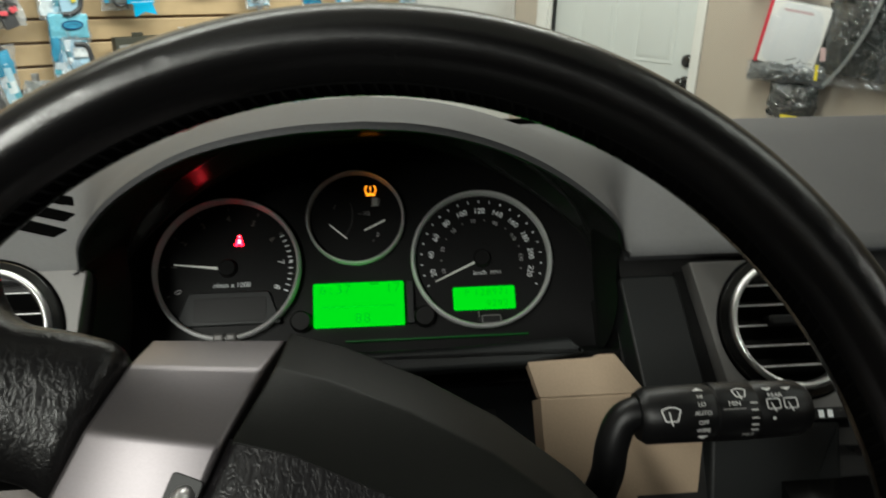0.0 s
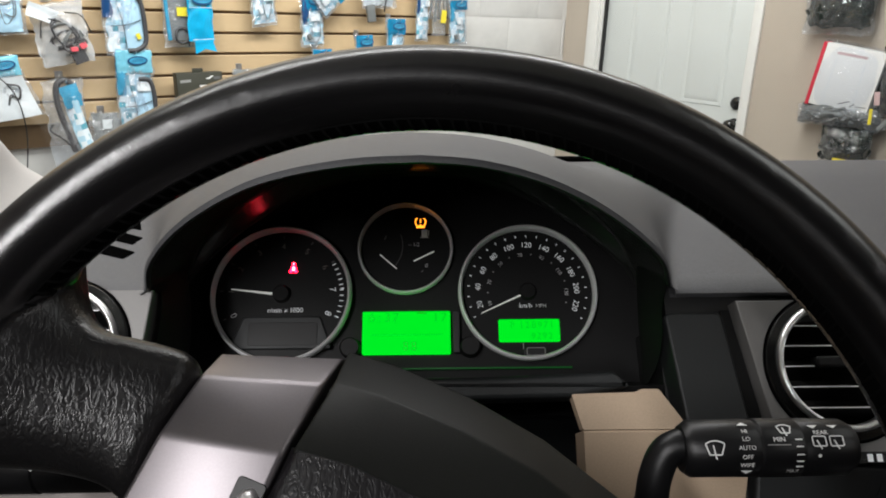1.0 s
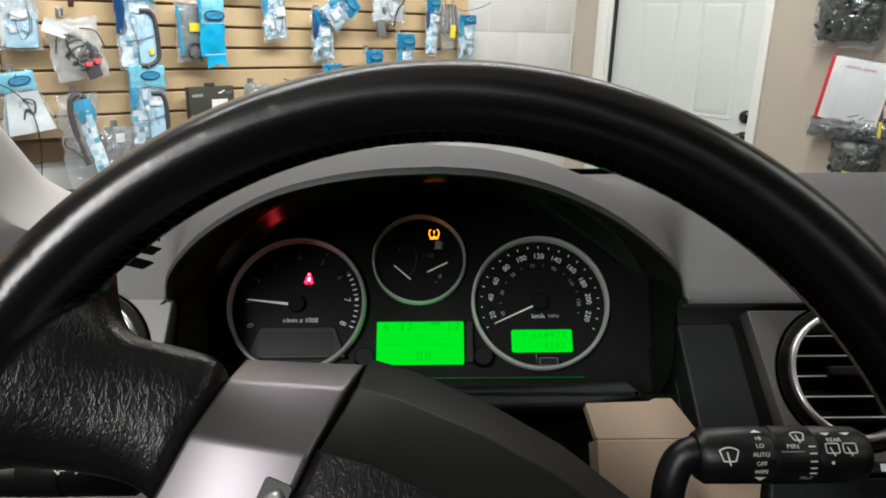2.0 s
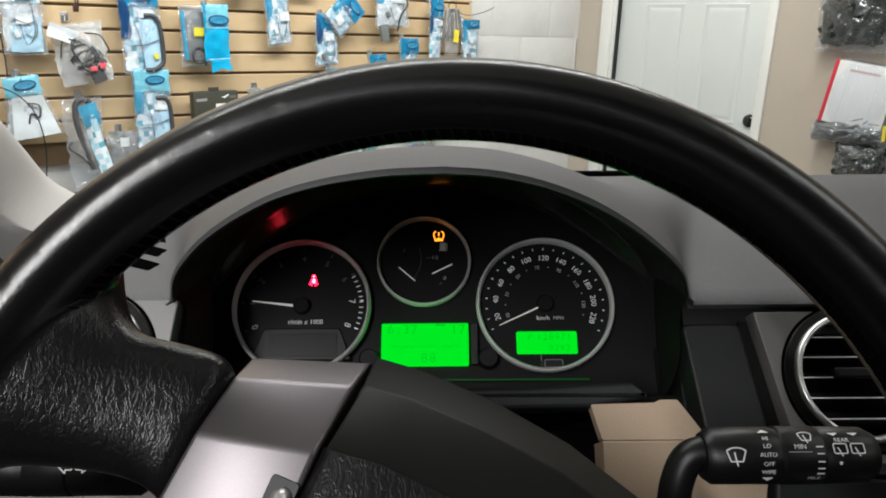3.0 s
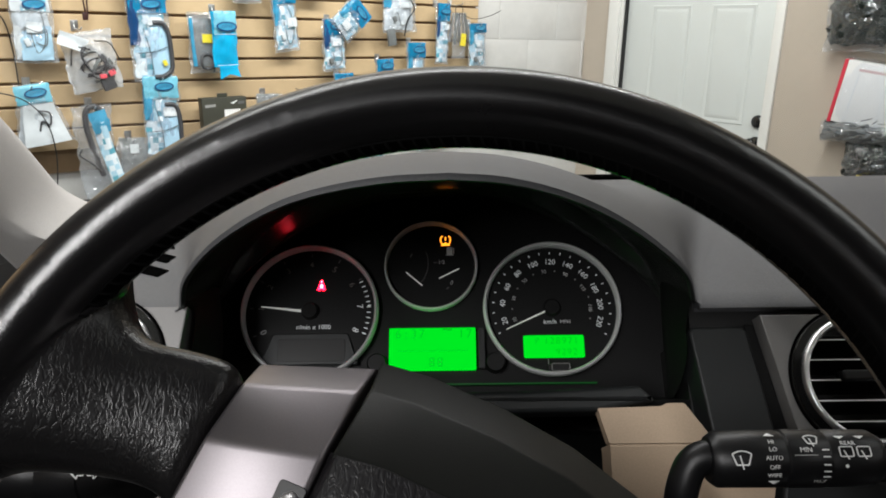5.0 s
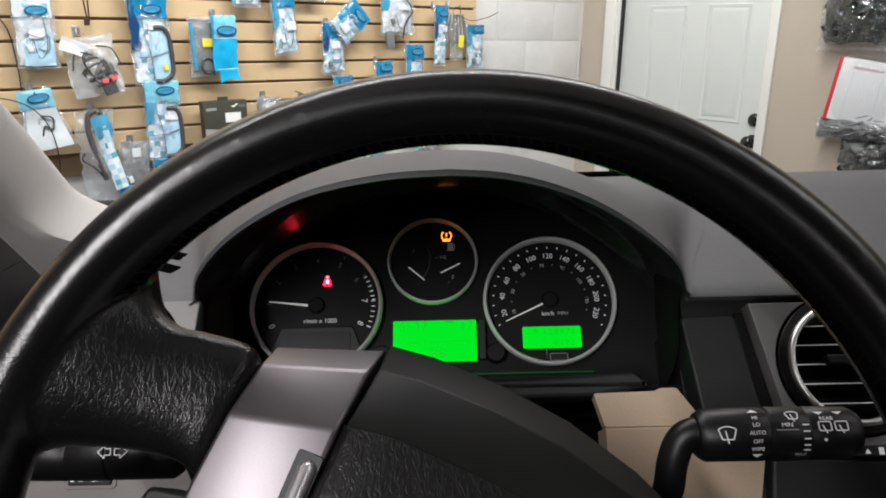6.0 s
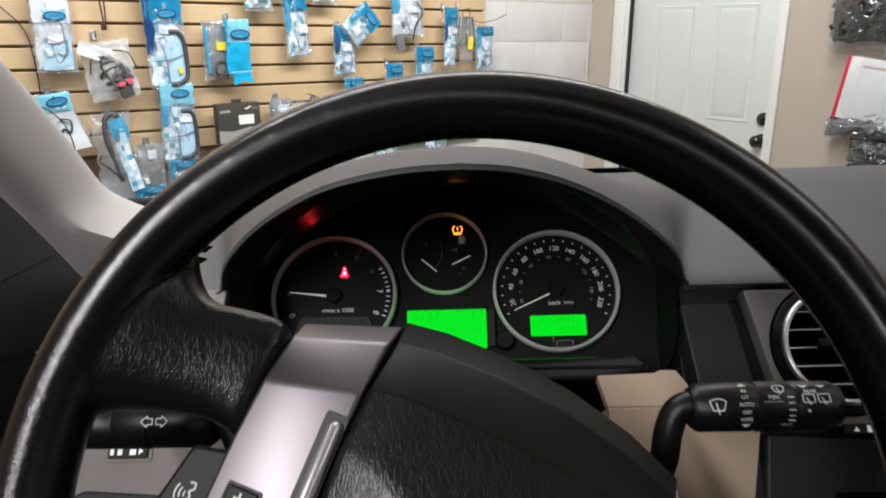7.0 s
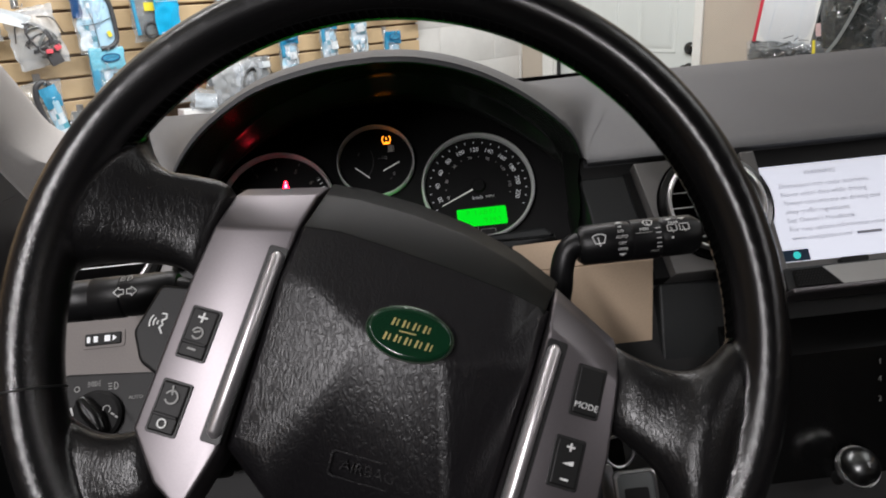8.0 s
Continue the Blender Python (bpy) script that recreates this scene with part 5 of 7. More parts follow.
def air_vent(x, y):
    v = thing("air_vent", facing((0, 0.67, 1.225), 36.6) @ Matrix.Translation((x, y, 0.004)), "round air vent with a bright ring and black slats", "air vent", "dashboard air vents")
    R = 0.0425
    part("collar", lathe([(R + 0.0062, -0.002), (R + 0.0062, 0.0012), (R + 0.0052, 0.0026), (R + 0.001, 0.0036), (R - 0.002, 0.002), (R - 0.002, -0.020), (R + 0.0062, -0.020)], 72), "hood_black", v, "gloss black collar")
    part("shadow_groove", lathe([(R + 0.0076, -0.002), (R + 0.0076, 0.0004), (R + 0.0060, 0.0004), (R + 0.0060, -0.002)], 72), "shade_black", v)
    part("ring", lathe([(R + 0.0006, 0.001), (R + 0.0004, 0.0044), (R - 0.0004, 0.0064), (R - 0.0020, 0.0072), (R - 0.0036, 0.0062), (R - 0.0043, 0.0040), (R - 0.0045, -0.004), (R - 0.001, -0.004)], 96, sharp=80), "chrome", v, "bright chrome ring")
    part("throat", disc_solid([(0, -0.034), (R - 0.004, -0.034), (R - 0.004, -0.032), (0, -0.032)], 48), "seal", v)
    for k in range(5):
        yy = -0.0270 + 0.0135 * k
        w = math.sqrt((R - 0.005) ** 2 - yy ** 2)
        part("slat", mesh(*stack([[(sx, yy + a, z) for a, z in ((0.0008, 0.0005), (-0.0008, 0.0005), (-0.0065, -0.0200), (-0.0049, -0.0200))] for sx in (-w, w)]), smooth=False), "panel_slat", v)
        part("slat_edge", flat([bar(-w, yy, w, yy, 0.0008)], 0.0005, 0.0004), "ring", v, "thin bright slat edge")
    part("tab", prism(rounded(0.0256, 0.0072, 0.002, -0.004, 0.0025), -0.004, 0.0060, 0.0015), "stalk", v, "black vent thumb tab")
    return v


air_vent(0.2685, -0.0485)
air_vent(-0.2485, -0.0335)

# sill under the dials, beige knee panel, lower parts
part("sill", prism(soften([(-0.200, -0.070), (0.093, -0.0660), (0.1315, -0.0590), (0.1210, -0.0490), (0.0495, -0.0520), (-0.200, -0.0540)], 0.002), -0.030, -0.004, 0.003), "dash_dark", fascia, "dark grey sill under the dials")
part("sill_floor", mesh(*stack([[(-0.21, 0.655, 1.166), (0.160, 0.655, 1.166), (0.190, 0.745, 1.120), (-0.21, 0.745, 1.120)], [(-0.21, 0.655, 1.156), (0.160, 0.655, 1.156), (0.190, 0.745, 1.110), (-0.21, 0.745, 1.110)]])), "black", db)
part("knee_panel", prism(soften([(0.0975, -0.0872), (0.1680, -0.0872), (0.1640, -0.0825), (0.1495, -0.0613), (0.1374, -0.0613), (0.1346, -0.0632), (0.0915, -0.0642)], 0.0015), -0.014, -0.003), "beige", fascia, "beige knee panel under the column")
part("knee_panel", mesh(*stack([[(x0, y, z), (x1, y, z), (x1, y, z - 0.030), (x0, y, z - 0.030)] for x0, x1, y, z in ((0.0978, 0.2088, -0.0876, -0.0040), (0.0980, 0.2084, -0.0890, -0.0034), (0.0990, 0.2070, -0.1050, -0.0100), (0.1030, 0.2030, -0.1500, -0.0290), (0.1105, 0.1965, -0.2000, -0.0500))])), "beige", fascia, "beige knee panel falling away under the column")
part("console_side", prism(soften([(0.2000, -0.330), (0.300, -0.330), (0.300, -0.112), (0.2115, -0.108)], 0.003), -0.08, -0.010, 0.003, lambda x, y: -0.30 * max(0.0, -0.104 - y)), "dash_dark", fascia, "dark side of the centre stack")
part("knee_panel", mesh(*stack([[(x, y, z) for y, z in ((0.66, 1.120), (0.60, 1.095), (0.53, 0.98), (0.50, 0.70), (0.70, 0.70))] for x in (-0.302, 0.075)])), "black", db)

# centre display, its ledge and the paper on it
nav = thing("navigation_display", facing((0, 0.67, 1.225), 36.6), "lit navigation screen showing a warning text", "display")
part("bezel", prism(rounded(0.200, 0.118, 0.004, 0.4050, -0.0600), -0.05, -0.012, 0.001), "black", nav)
scr = part("screen", prism(rounded(0.1640, 0.0905, 0.001, 0.3965, -0.0600), -0.03, -0.008), "screen", nav, "pale lit screen")
for y, txt, s in ((-0.0235, "WARNING", 0.0060), (-0.0345, "Distraction may cause accidents.", 0.0062), (-0.0425, "Never enter data while driving.", 0.0062), (-0.0505, "Always concentrate on driving and", 0.0062), (-0.0585, "obey traffic regulations.", 0.0062), (-0.0665, "See Owner's Handbook.", 0.0062), (-0.0745, "For map update information refer to", 0.0062), (-0.0825, "www.navigation.com/", 0.0062)):
    centred = txt == "WARNING"
    part("text_line", words(txt, s, 0.0001, centred), "screen_text", scr, "", shift(0.3720 if centred else 0.3325, y, -0.0079))
part("text_bar", flat([bar(0.3900, -0.0830, 0.4120, -0.0830, 0.0026)], -0.0079), "screen_text", scr)
part("button_bar", flat([rounded(0.030, 0.0100, 0.0005, 0.3290, -0.0975)], -0.0079), "screen_bar", scr)
part("button_dot", flat([circle(0.0032, 20, 0.3330, -0.0975)], -0.0076), "screen_dot", scr)
part("side_frame", prism(soften([(0.3060, -0.128), (0.3165, -0.128), (0.3120, -0.0030), (0.2990, -0.0030)], 0.002), -0.05, 0.006, 0.002), "panel_grey", nav, "satin grey screen surround")
part("lower_frame", prism(rounded(0.1700, 0.0085, 0.002, 0.4000, -0.1080), -0.04, -0.004, 0.001), "panel_grey", nav)
part("catch", prism(rounded(0.0240, 0.0050, 0.0015, 0.3760, -0.1075), -0.01, 0.002, 0.001), "seal", nav, "black catch")

ledge = thing("speaker_ledge", facing((0, 0.67, 1.225), 36.6), "ledge with a black perforated speaker grille and silver edge", "ledge")
part("ledge_plate", prism(rounded(0.240, 0.020, 0.003, 0.4300, -0.1210), -0.04, 0.008, 0.002), "dash_dark", ledge)
part("edge_strip", prism(rounded(0.250, 0.0050, 0.002, 0.4350, -0.1325), -0.02, 0.016, 0.002), "silver", ledge, "satin silver edge strip")
holes = [circle(0.00085, 6, 0.3200 + 0.0026 * i + 0.0013 * (j % 2), -0.1265 + 0.0022 * j) for i in range(20) for j in range(6)]
part("grille", prism(rounded(0.0560, 0.0150, 0.002, 0.3450, -0.1210), 0.006, 0.0092, 0.0005), "panel_slat", ledge, "perforated grille")
part("grille_holes", flat(holes, 0.0092, 0.0002), "seal", ledge)
whole("paper_slip", prism(soften([(0.3560, -0.1290), (0.5000, -0.1290), (0.5000, -0.1130), (0.3420, -0.1130)], 0.001), 0.0094, 0.0102), "paper", facing((0, 0.67, 1.225), 36.6), "white paper slip lying on the ledge", "paper")

# centre console with the selector
con = thing("centre_console", CAR, "black centre console with selector gate", "centre console")
part("upright", mesh(*stack([[(x, y, z) for y, z in ((0.600, 1.092), (0.560, 1.080), (0.500, 0.900), (0.440, 0.780), (0.100, 0.740), (0.100, 0.500), (0.700, 0.500))] for x in (0.258, 0.640)])), "hood_black", con, "gloss black centre stack")
for txt, p in (("1", (0.3744, 0.5555, 1.068)), ("4", (0.3731, 0.5512, 1.0548)), ("2", (0.3716, 0.5461, 1.0396))):
    part("gate_mark", words(txt, 0.0065), "mark_soft", con, "", CAR.inverted() @ facing(p, 18.4))
knob = thing("gear_selector", facing((0.3310, 0.505, 1.0090), 50) @ Matrix.Scale(0.82, 4), "gear selector with a ball knob in chrome and black", "gear selector")
part("knob", disc_solid([(0, -0.020), (0.010, -0.020), (0.0165, -0.010), (0.019, 0.0), (0.0165, 0.010), (0.010, 0.016), (0, 0.018)], 32, 60), "selector", knob, "dark chrome ball")
part("knob_ring", lathe([(0.0195, -0.003), (0.0200, 0.0), (0.0195, 0.003), (0.0180, 0.003), (0.0180, -0.003)], 40), "chrome", knob)
part("stem", disc_solid([(0, -0.12), (0.007, -0.12), (0.007, -0.018), (0, -0.018)], 20), "black", knob)

# ignition keys under the wheel
keys = thing("key_ring", facing((0.1430, 0.500, 1.0520), 30), "bright metal keys hanging under the wheel", "keys")
part("split_ring", sweep([(0.011 * math.cos(a), 0.011 * math.sin(a), 0.002 * math.sin(2 * a)) for a in (2 * math.pi * k / 24 for k in range(24))], 0.0011, 8, closed=True), "metal", keys)
fob = part("fob", prism(rounded(0.0300, 0.040, 0.004, 0.008, -0.034), -0.004, 0.003, 0.0015), "plug", keys, "grey rectangular fob")
part("fob_frame", mesh(*stack([[(x, y, z) for x, y in rounded(0.0300 - d, 0.040 - d, 0.004, 0.008, -0.034)] for d, z in ((0.0, 0.0025), (-0.0008, 0.0040), (0.0020, 0.0048), (0.0040, 0.0032))], False)), "metal", fob, "bright rim of the fob")
part("fob_window", prism(rounded(0.0180, 0.0200, 0.002, 0.008, -0.036), 0.002, 0.0036, 0.0004), "black", fob)
part("key", prism(soften([(-0.016, -0.060), (-0.008, -0.060), (-0.004, -0.020), (-0.006, -0.008), (-0.014, -0.010)], 0.003), -0.008, -0.005, 0.0008), "metal", keys)
for k in range(5):
    part("chain_link", sweep([(-0.012 - 0.0048 * k + 0.0036 * math.cos(a), 0.010 + 0.0026 * k + 0.0022 * math.sin(a), 0.001 * (k % 2) * math.sin(a)) for a in (2 * math.pi * q / 12 for q in range(12))], 0.0007, 6, closed=True), "metal", keys)

# lamp switch panel under the left vent
lamp = thing("lamp_switch_panel", facing((0, 0.56, 1.15), 36.6), "warm grey panel with dimmer wheel and rotary lamp switch", "switch panel")
part("panel", prism(soften([(-0.302, -0.0215), (-0.150, -0.0280), (-0.130, 0.0280), (-0.302, 0.0280)], 0.002), -0.05, 0.0, 0.0015), "warm_grey", lamp, "warm grey trim")
part("switch_plate", prism(soften([(-0.2700, -0.100), (-0.150, -0.100), (-0.150, -0.0225), (-0.2580, -0.0150), (-0.2700, -0.0220)], 0.004), -0.05, 0.0015, 0.0015), "pad_smooth", lamp, "dark switch plate")
well = part("dimmer", prism(rounded(0.0320, 0.0135, 0.002, -0.2310, 0.0092), -0.004, 0.0008, 0.0003), "warm_grey", lamp)
part("dimmer_wheel", prism(rounded(0.0270, 0.0090, 0.001, -0.2310, 0.0092), -0.004, 0.0022, 0.0008), "seal", well, "ribbed dimmer wheel")
part("dimmer_marks", flat([rounded(0.0024, 0.0046, 0.0003, -0.2415, 0.0092), rounded(0.0030, 0.0046, 0.0003, -0.2362, 0.0092), rounded(0.0042, 0.0046, 0.0003, -0.2275, 0.0092), [(-0.2235, 0.0069), (-0.2205, 0.0092), (-0.2235, 0.0115)]], 0.0022), "mark_lit", well)
rot = part("rotary_knob", disc_solid([(0, 0), (0.0185, 0), (0.0185, 0.004), (0.0165, 0.006), (0, 0.006)], 48), "cheek", lamp, "rotary lamp switch", shift(-0.2330, -0.0480, 0.0015))
part("grip", prism(soften([(-0.0165, 0.0020), (-0.0060, -0.0050), (0.0140, -0.0085), (0.0165, -0.0020), (0.0040, 0.0060), (-0.0140, 0.0085)], 0.004), 0.004, 0.0160, 0.0045, None, 60, 5), "hood_black", rot, "glossy black grip", shift(0, 0, 0, -38))
part("grip_mark", flat([bar(-0.0125, 0.0060, -0.0110, 0.0005, 0.0012)], 0.0162), "mark", rot)
for x, y, o in ((-0.2490, -0.0268, strokes(arc(0, 0, 0.0019, 0, 360, 12), 0.0006)), (-0.2365, -0.0240, strokes(arc(-0.0006, 0, 0.0017, 90, 270, 6) + [(-0.0006, -0.0017), (-0.0006, 0.0017)], 0.0005) + strokes(arc(0.0006, 0, 0.0017, -90, 90, 6) + [(0.0006, 0.0017), (0.0006, -0.0017)], 0.0005) + [bar(d * 0.0031, q, d * 0.0046, q * 1.5, 0.0005) for d in (-1, 1) for q in (-0.0012, 0.0, 0.0012)]), (-0.2222, -0.0270, strokes(arc(0.0006, 0, 0.0026, -90, 90, 8) + [(0.0006, 0.0026), (0.0006, -0.0026)], 0.0006) + [bar(-0.0040, q, -0.0012, q, 0.0006) for q in (-0.002, 0, 0.002)]), (-0.2200, -0.0455, strokes(arc(0.0, 0, 0.0026, -60, 200, 8), 0.0006) + [bar(0.003, -0.003, 0.0055, -0.0045, 0.0012), bar(0.006, -0.0055, 0.0080, -0.0065, 0.0012)]), (-0.2330, -0.0700, strokes(arc(0, 0, 0.0017, 0, 360, 10), 0.0005) + [bar(0.0024 * math.cos(a), 0.0024 * math.sin(a), 0.0034 * math.cos(a), 0.0034 * math.sin(a), 0.0005) for a in (0, 1.05, 2.1, 3.15, 4.2, 5.25)])):
    part("symbol", flat(o), "mark_soft", lamp, "", shift(x, y, 0.0018 if y != -0.0455 else 0.0180))
part("word", words("AUTO", 0.0038), "mark_soft", lamp, "", shift(-0.2060, -0.0370, 0.0018))

# ---- car body round the cabin ----
pil = curve_through([(-0.362, 0.960, 1.110), (-0.356, 0.852, 1.224), (-0.347, 0.700, 1.366), (-0.345, 0.420, 1.600), (-0.36, 0.25, 1.72)], 14)
post = thing("windscreen_pillar", CAR, "light grey cloth-trimmed windscreen pillar", "pillar")
rings = []
for i, p in enumerate(pil):
    d = (pil[min(i + 1, len(pil) - 1)] - pil[max(i - 1, 0)]).normalized()
    out = Vector((-1, 0, 0))
    dep = d.cross(out).normalized()
    ring = []
    for k in range(24):
        a = 2 * math.pi * k / 24
        ca, sa = math.cos(a), math.sin(a)
        q = p + out * (0.020 + (0.014 if ca > 0 else 0.022) * math.copysign(abs(ca) ** 0.7, ca)) + dep * 0.043 * math.copysign(abs(sa) ** 0.75, sa)
        if ca < 0:
            q.x += min(0.07, 0.018 * (max(0.0, 1.292 - q.z) / 0.028) ** 2) * min(1.0, -2.0 * ca)
        ring.append(q)
    rings.append(ring)
part("trim_cover", mesh(*stack(rings), sharp=60), "pillar", post, "light grey woven trim")
door = thing("driver_door", CAR, "dark driver's door with its mirror corner trim", "car door")
part("door_card", mesh(*stack([[(-0.470, y, z) for y, z in ((-0.70, 0.60), (0.86, 0.60), (0.86, 1.190), (0.55, 1.215), (-0.70, 1.225))], [(-0.530, y, z) for y, z in ((-0.70, 0.60), (0.86, 0.60), (0.86, 1.190), (0.55, 1.215), (-0.70, 1.225))]])), "black", door, "black door card")
part("armrest", sweep(curve_through([(-0.455, -0.40, 1.02), (-0.440, 0.05, 1.03), (-0.445, 0.40, 1.06), (-0.46, 0.62, 1.13)], 6), 0.030, 14), "black", door)
part("mirror_corner", prism(soften([(0.45, 1.200), (0.86, 1.100), (1.02, 1.080), (1.02, 1.210), (0.80, 1.325)], 0.02), 0.0, 0.022, 0.006), "black", door, "black mirror corner trim", Matrix(((0, 0, 1, -0.490), (1, 0, 0, 0), (0, 1, 0, 0), (0, 0, 0, 1))))
screen_frame = thing("windscreen", CAR, "clear raked windscreen glass without tint", "windscreen")
glass = part("glass", mesh([(-0.42, 0.94, 1.25), (1.05, 0.94, 1.25), (0.98, 0.165, 1.89), (-0.38, 0.165, 1.89)], [(0, 1, 2, 3)], smooth=False), "glass", screen_frame)
part("lower_seal", sweep([(-0.42, 0.945, 1.245), (0.3, 0.95, 1.245), (1.05, 0.945, 1.245)], 0.006, 8), "seal", screen_frame, "black rubber seal")
glass.visible_shadow = False
# out of view; edge and dark lining are set to shape the wheel's light
roof = thing("car_roof", CAR, "car roof out of view, placed to cut lamp light, with dark headliner", "car roof")
part("headliner", block(-0.37, 1.10, -1.60, 0.16, 1.89, 1.93, 0.01), "headliner", roof)
part("far_door", block(1.10, 1.16, -1.6, 0.86, 0.55, 1.22, 0.01), "dash_dark", roof)


def car_seat(name, x, label):
    st = thing(name, CAR @ Matrix.Translation((x, 0, 0)), label, "car seat", "front seats")
    part("backrest", block(-0.26, 0.26, -0.62, -0.48, 0.72, 1.32, 0.05), "leather_grain", st)
    part("cushion", block(-0.26, 0.26, -0.50, 0.02, 0.62, 0.76, 0.04), "leather_grain", st)
    part("headrest", block(-0.13, 0.13, -0.66, -0.56, 1.36, 1.52, 0.035), "leather_grain", st)
    for dx in (-0.06, 0.06):
        part("headrest_post", block(dx - 0.006, dx + 0.006, -0.615, -0.603, 1.28, 1.40, 0.002), "metal", st)
    return st


car_seat("driver_seat", 0.0, "black leather driver's seat behind the wheel")
car_seat("passenger_seat", 0.66, "black leather passenger seat beside the console")
body = thing("car_body", CAR, "dark grey car bonnet and floor", "car body")
part("bonnet", mesh(*stack([[(x, y, z - 0.04 * abs(x - 0.33) ** 2) for y, z in ((0.96, 1.17), (1.30, 1.13), (1.75, 1.04), (1.95, 0.90), (1.95, 0.4), (0.96, 0.4))] for x in (-0.45, -0.2, 0.1, 0.33, 0.6, 0.9, 1.1)])), "paint", body, "dark grey bonnet")
part("cabin_floor", block(-0.50, 1.15, -1.6, 0.94, 0.40, 0.45, 0.005), "black", body)
# unseen black panel, added so the wheel reflects a dark rear
part("rear_panel", block(-0.50, 1.15, -1.68, -1.61, 0.40, 1.92, 0.01), "black", body, "unseen black panel added to darken reflections")
# ---- the shop: x along the slat wall, y towards it ----
WALL_Y, WALL_X = 2.928, 3.358
PITCH, LINE0 = 0.0762, 1.448
whole("floor", block(-3.0, WALL_X + 0.3, -4.5, WALL_Y + 0.3, -0.10, 0.0, 0), "concrete", SHOP, "grey concrete shop floor", "floor", kind="structure")
whole("ceiling", block(-3.0, WALL_X + 0.3, -4.5, WALL_Y + 0.3, 2.95, 3.05, 0), "ceiling", SHOP, "plain off-white ceiling", "ceiling", kind="structure")
whole("wall_west", block(-3.1, -3.0, -4.5, WALL_Y + 0.3, 0, 2.95, 0), "wall", SHOP, "plain beige painted wall", "wall", kind="structure")
whole("wall_south", block(-3.0, WALL_X + 0.3, -4.6, -4.5, 0, 2.95, 0), "wall", SHOP, "plain beige painted wall", "wall", kind="structure")

# block wall: a core and its courses of painted blocks
north = thing("wall_north", SHOP, "white-painted concrete block wall", "wall", kind="structure")
part("wall_core", block(-3.0, WALL_X + 0.3, WALL_Y + 0.0012, WALL_Y + 0.25, 0, 2.95, 0), "mortar", north)
one = block(0.0, 0.398, WALL_Y - 0.001, WALL_Y + 0.02, 0.0, 0.187, 0.002)
one.materials.append(M["block"])
end_piece = block(0.0, 0.190, WALL_Y - 0.001, WALL_Y + 0.02, 0.0, 0.187, 0.002)
end_piece.materials.append(M["block"])


def lay_blocks():
    for row in range(-3, 7):
        z = 1.384 + 0.195 * row
        odd = row % 2
        x = 2.318 + (0.2035 if odd else 0.0)
        while x < WALL_X - 0.02:
            room = WALL_X - x
            me = one if room > 0.38 else end_piece
            ob = new("block", me)
            ob.parent = north
            ob.matrix_basis = Matrix.Translation((x, 0, z)) @ Matrix.Diagonal((min(1.0, (room - 0.003) / (0.398 if me is one else 0.19)), 1, 1, 1))
            x += 0.407
    for row in range(-3, -2 + 1):
        for k in range(7):
            ob = new("block", one)
            ob.parent = north
            ob.matrix_basis = Matrix.Translation((-0.53 + 0.407 * k + (0.2035 if row % 2 else 0), 0, 1.384 + 0.195 * row - 0.0))


lay_blocks()

# slat wall
slat_wall = thing("slat_wall", SHOP, "tan grooved slat-wall display board", "slat wall")
part("backing_board", block(-2.4, 2.545, WALL_Y - 0.022, WALL_Y - 0.0035, 0.915, 2.35, 0.0), "groove", slat_wall)
X0, X1 = -2.4, 2.548
slat_outline = [(0.0, 0.0), (0.0, -0.012), (0.003, -0.0155), (PITCH - 0.0120, -0.0155), (PITCH - 0.0090, -0.0130), (PITCH - 0.0090, 0.0)]
slat_mesh = mesh(*stack([[(x, WALL_Y - 0.0222 + y, z) for z, y in slat_outline] for x in (X0, X1)]), sharp=30)
slat_mesh.materials.append(M["slat"])
for k in range(-11, 7):
    ob = new("slat", slat_mesh)
    ob.parent = slat_wall
    ob.matrix_basis = Matrix.Translation((0, 0, LINE0 - PITCH * k - PITCH + 0.0045 + PITCH - 0.0))

# door wall with a deep opening
east = thing("wall_east", SHOP, "beige painted wall with a door opening", "wall", kind="structure")
D0, D1, DT = 1.835, 2.700, 2.08
part("wall_panel", block(WALL_X, WALL_X + 0.25, -4.5, D0, 0, 2.95, 0), "wall", east)
part("wall_panel", block(WALL_X, WALL_X + 0.25, D1, WALL_Y + 0.003, 0, 2.95, 0), "wall", east)
part("wall_panel", block(WALL_X, WALL_X + 0.25, D0, D1, DT, 2.95, 0), "wall", east)
dr = thing("door_1", SHOP, "white six-panel door in a white frame, closed", "door", kind="structure")
part("casing", block(WALL_X - 0.018, WALL_X - 0.0005, D0 - 0.034, D0 + 0.006, 0, DT + 0.06, 0.004), "trim", dr, "white casing")
part("casing", block(WALL_X - 0.018, WALL_X - 0.0005, D1 - 0.006, D1 + 0.062, 0, DT + 0.06, 0.004), "trim", dr, "white casing")
part("casing", block(WALL_X - 0.018, WALL_X - 0.0005, D0 + 0.0065, D1 - 0.0065, DT - 0.006, DT + 0.06, 0.004), "trim", dr)
part("jamb", block(WALL_X + 0.0002, WALL_X + 0.10, D0 + 0.0005, D0 + 0.018, 0, DT, 0.001), "trim", dr)
part("jamb", block(WALL_X + 0.0002, WALL_X + 0.10, D1 - 0.018, D1 - 0.0005, 0, DT, 0.001), "trim", dr)
part("weather_strip", block(WALL_X + 0.012, WALL_X + 0.030, D1 - 0.033, D1 - 0.0185, 0, DT, 0.003), "seal", dr, "black weather strip")
leaf = part("leaf", block(WALL_X + 0.032, WALL_X + 0.075, D0 + 0.020, D1 - 0.022, 0.01, DT - 0.005, 0.002), "door", dr, "white painted door leaf")
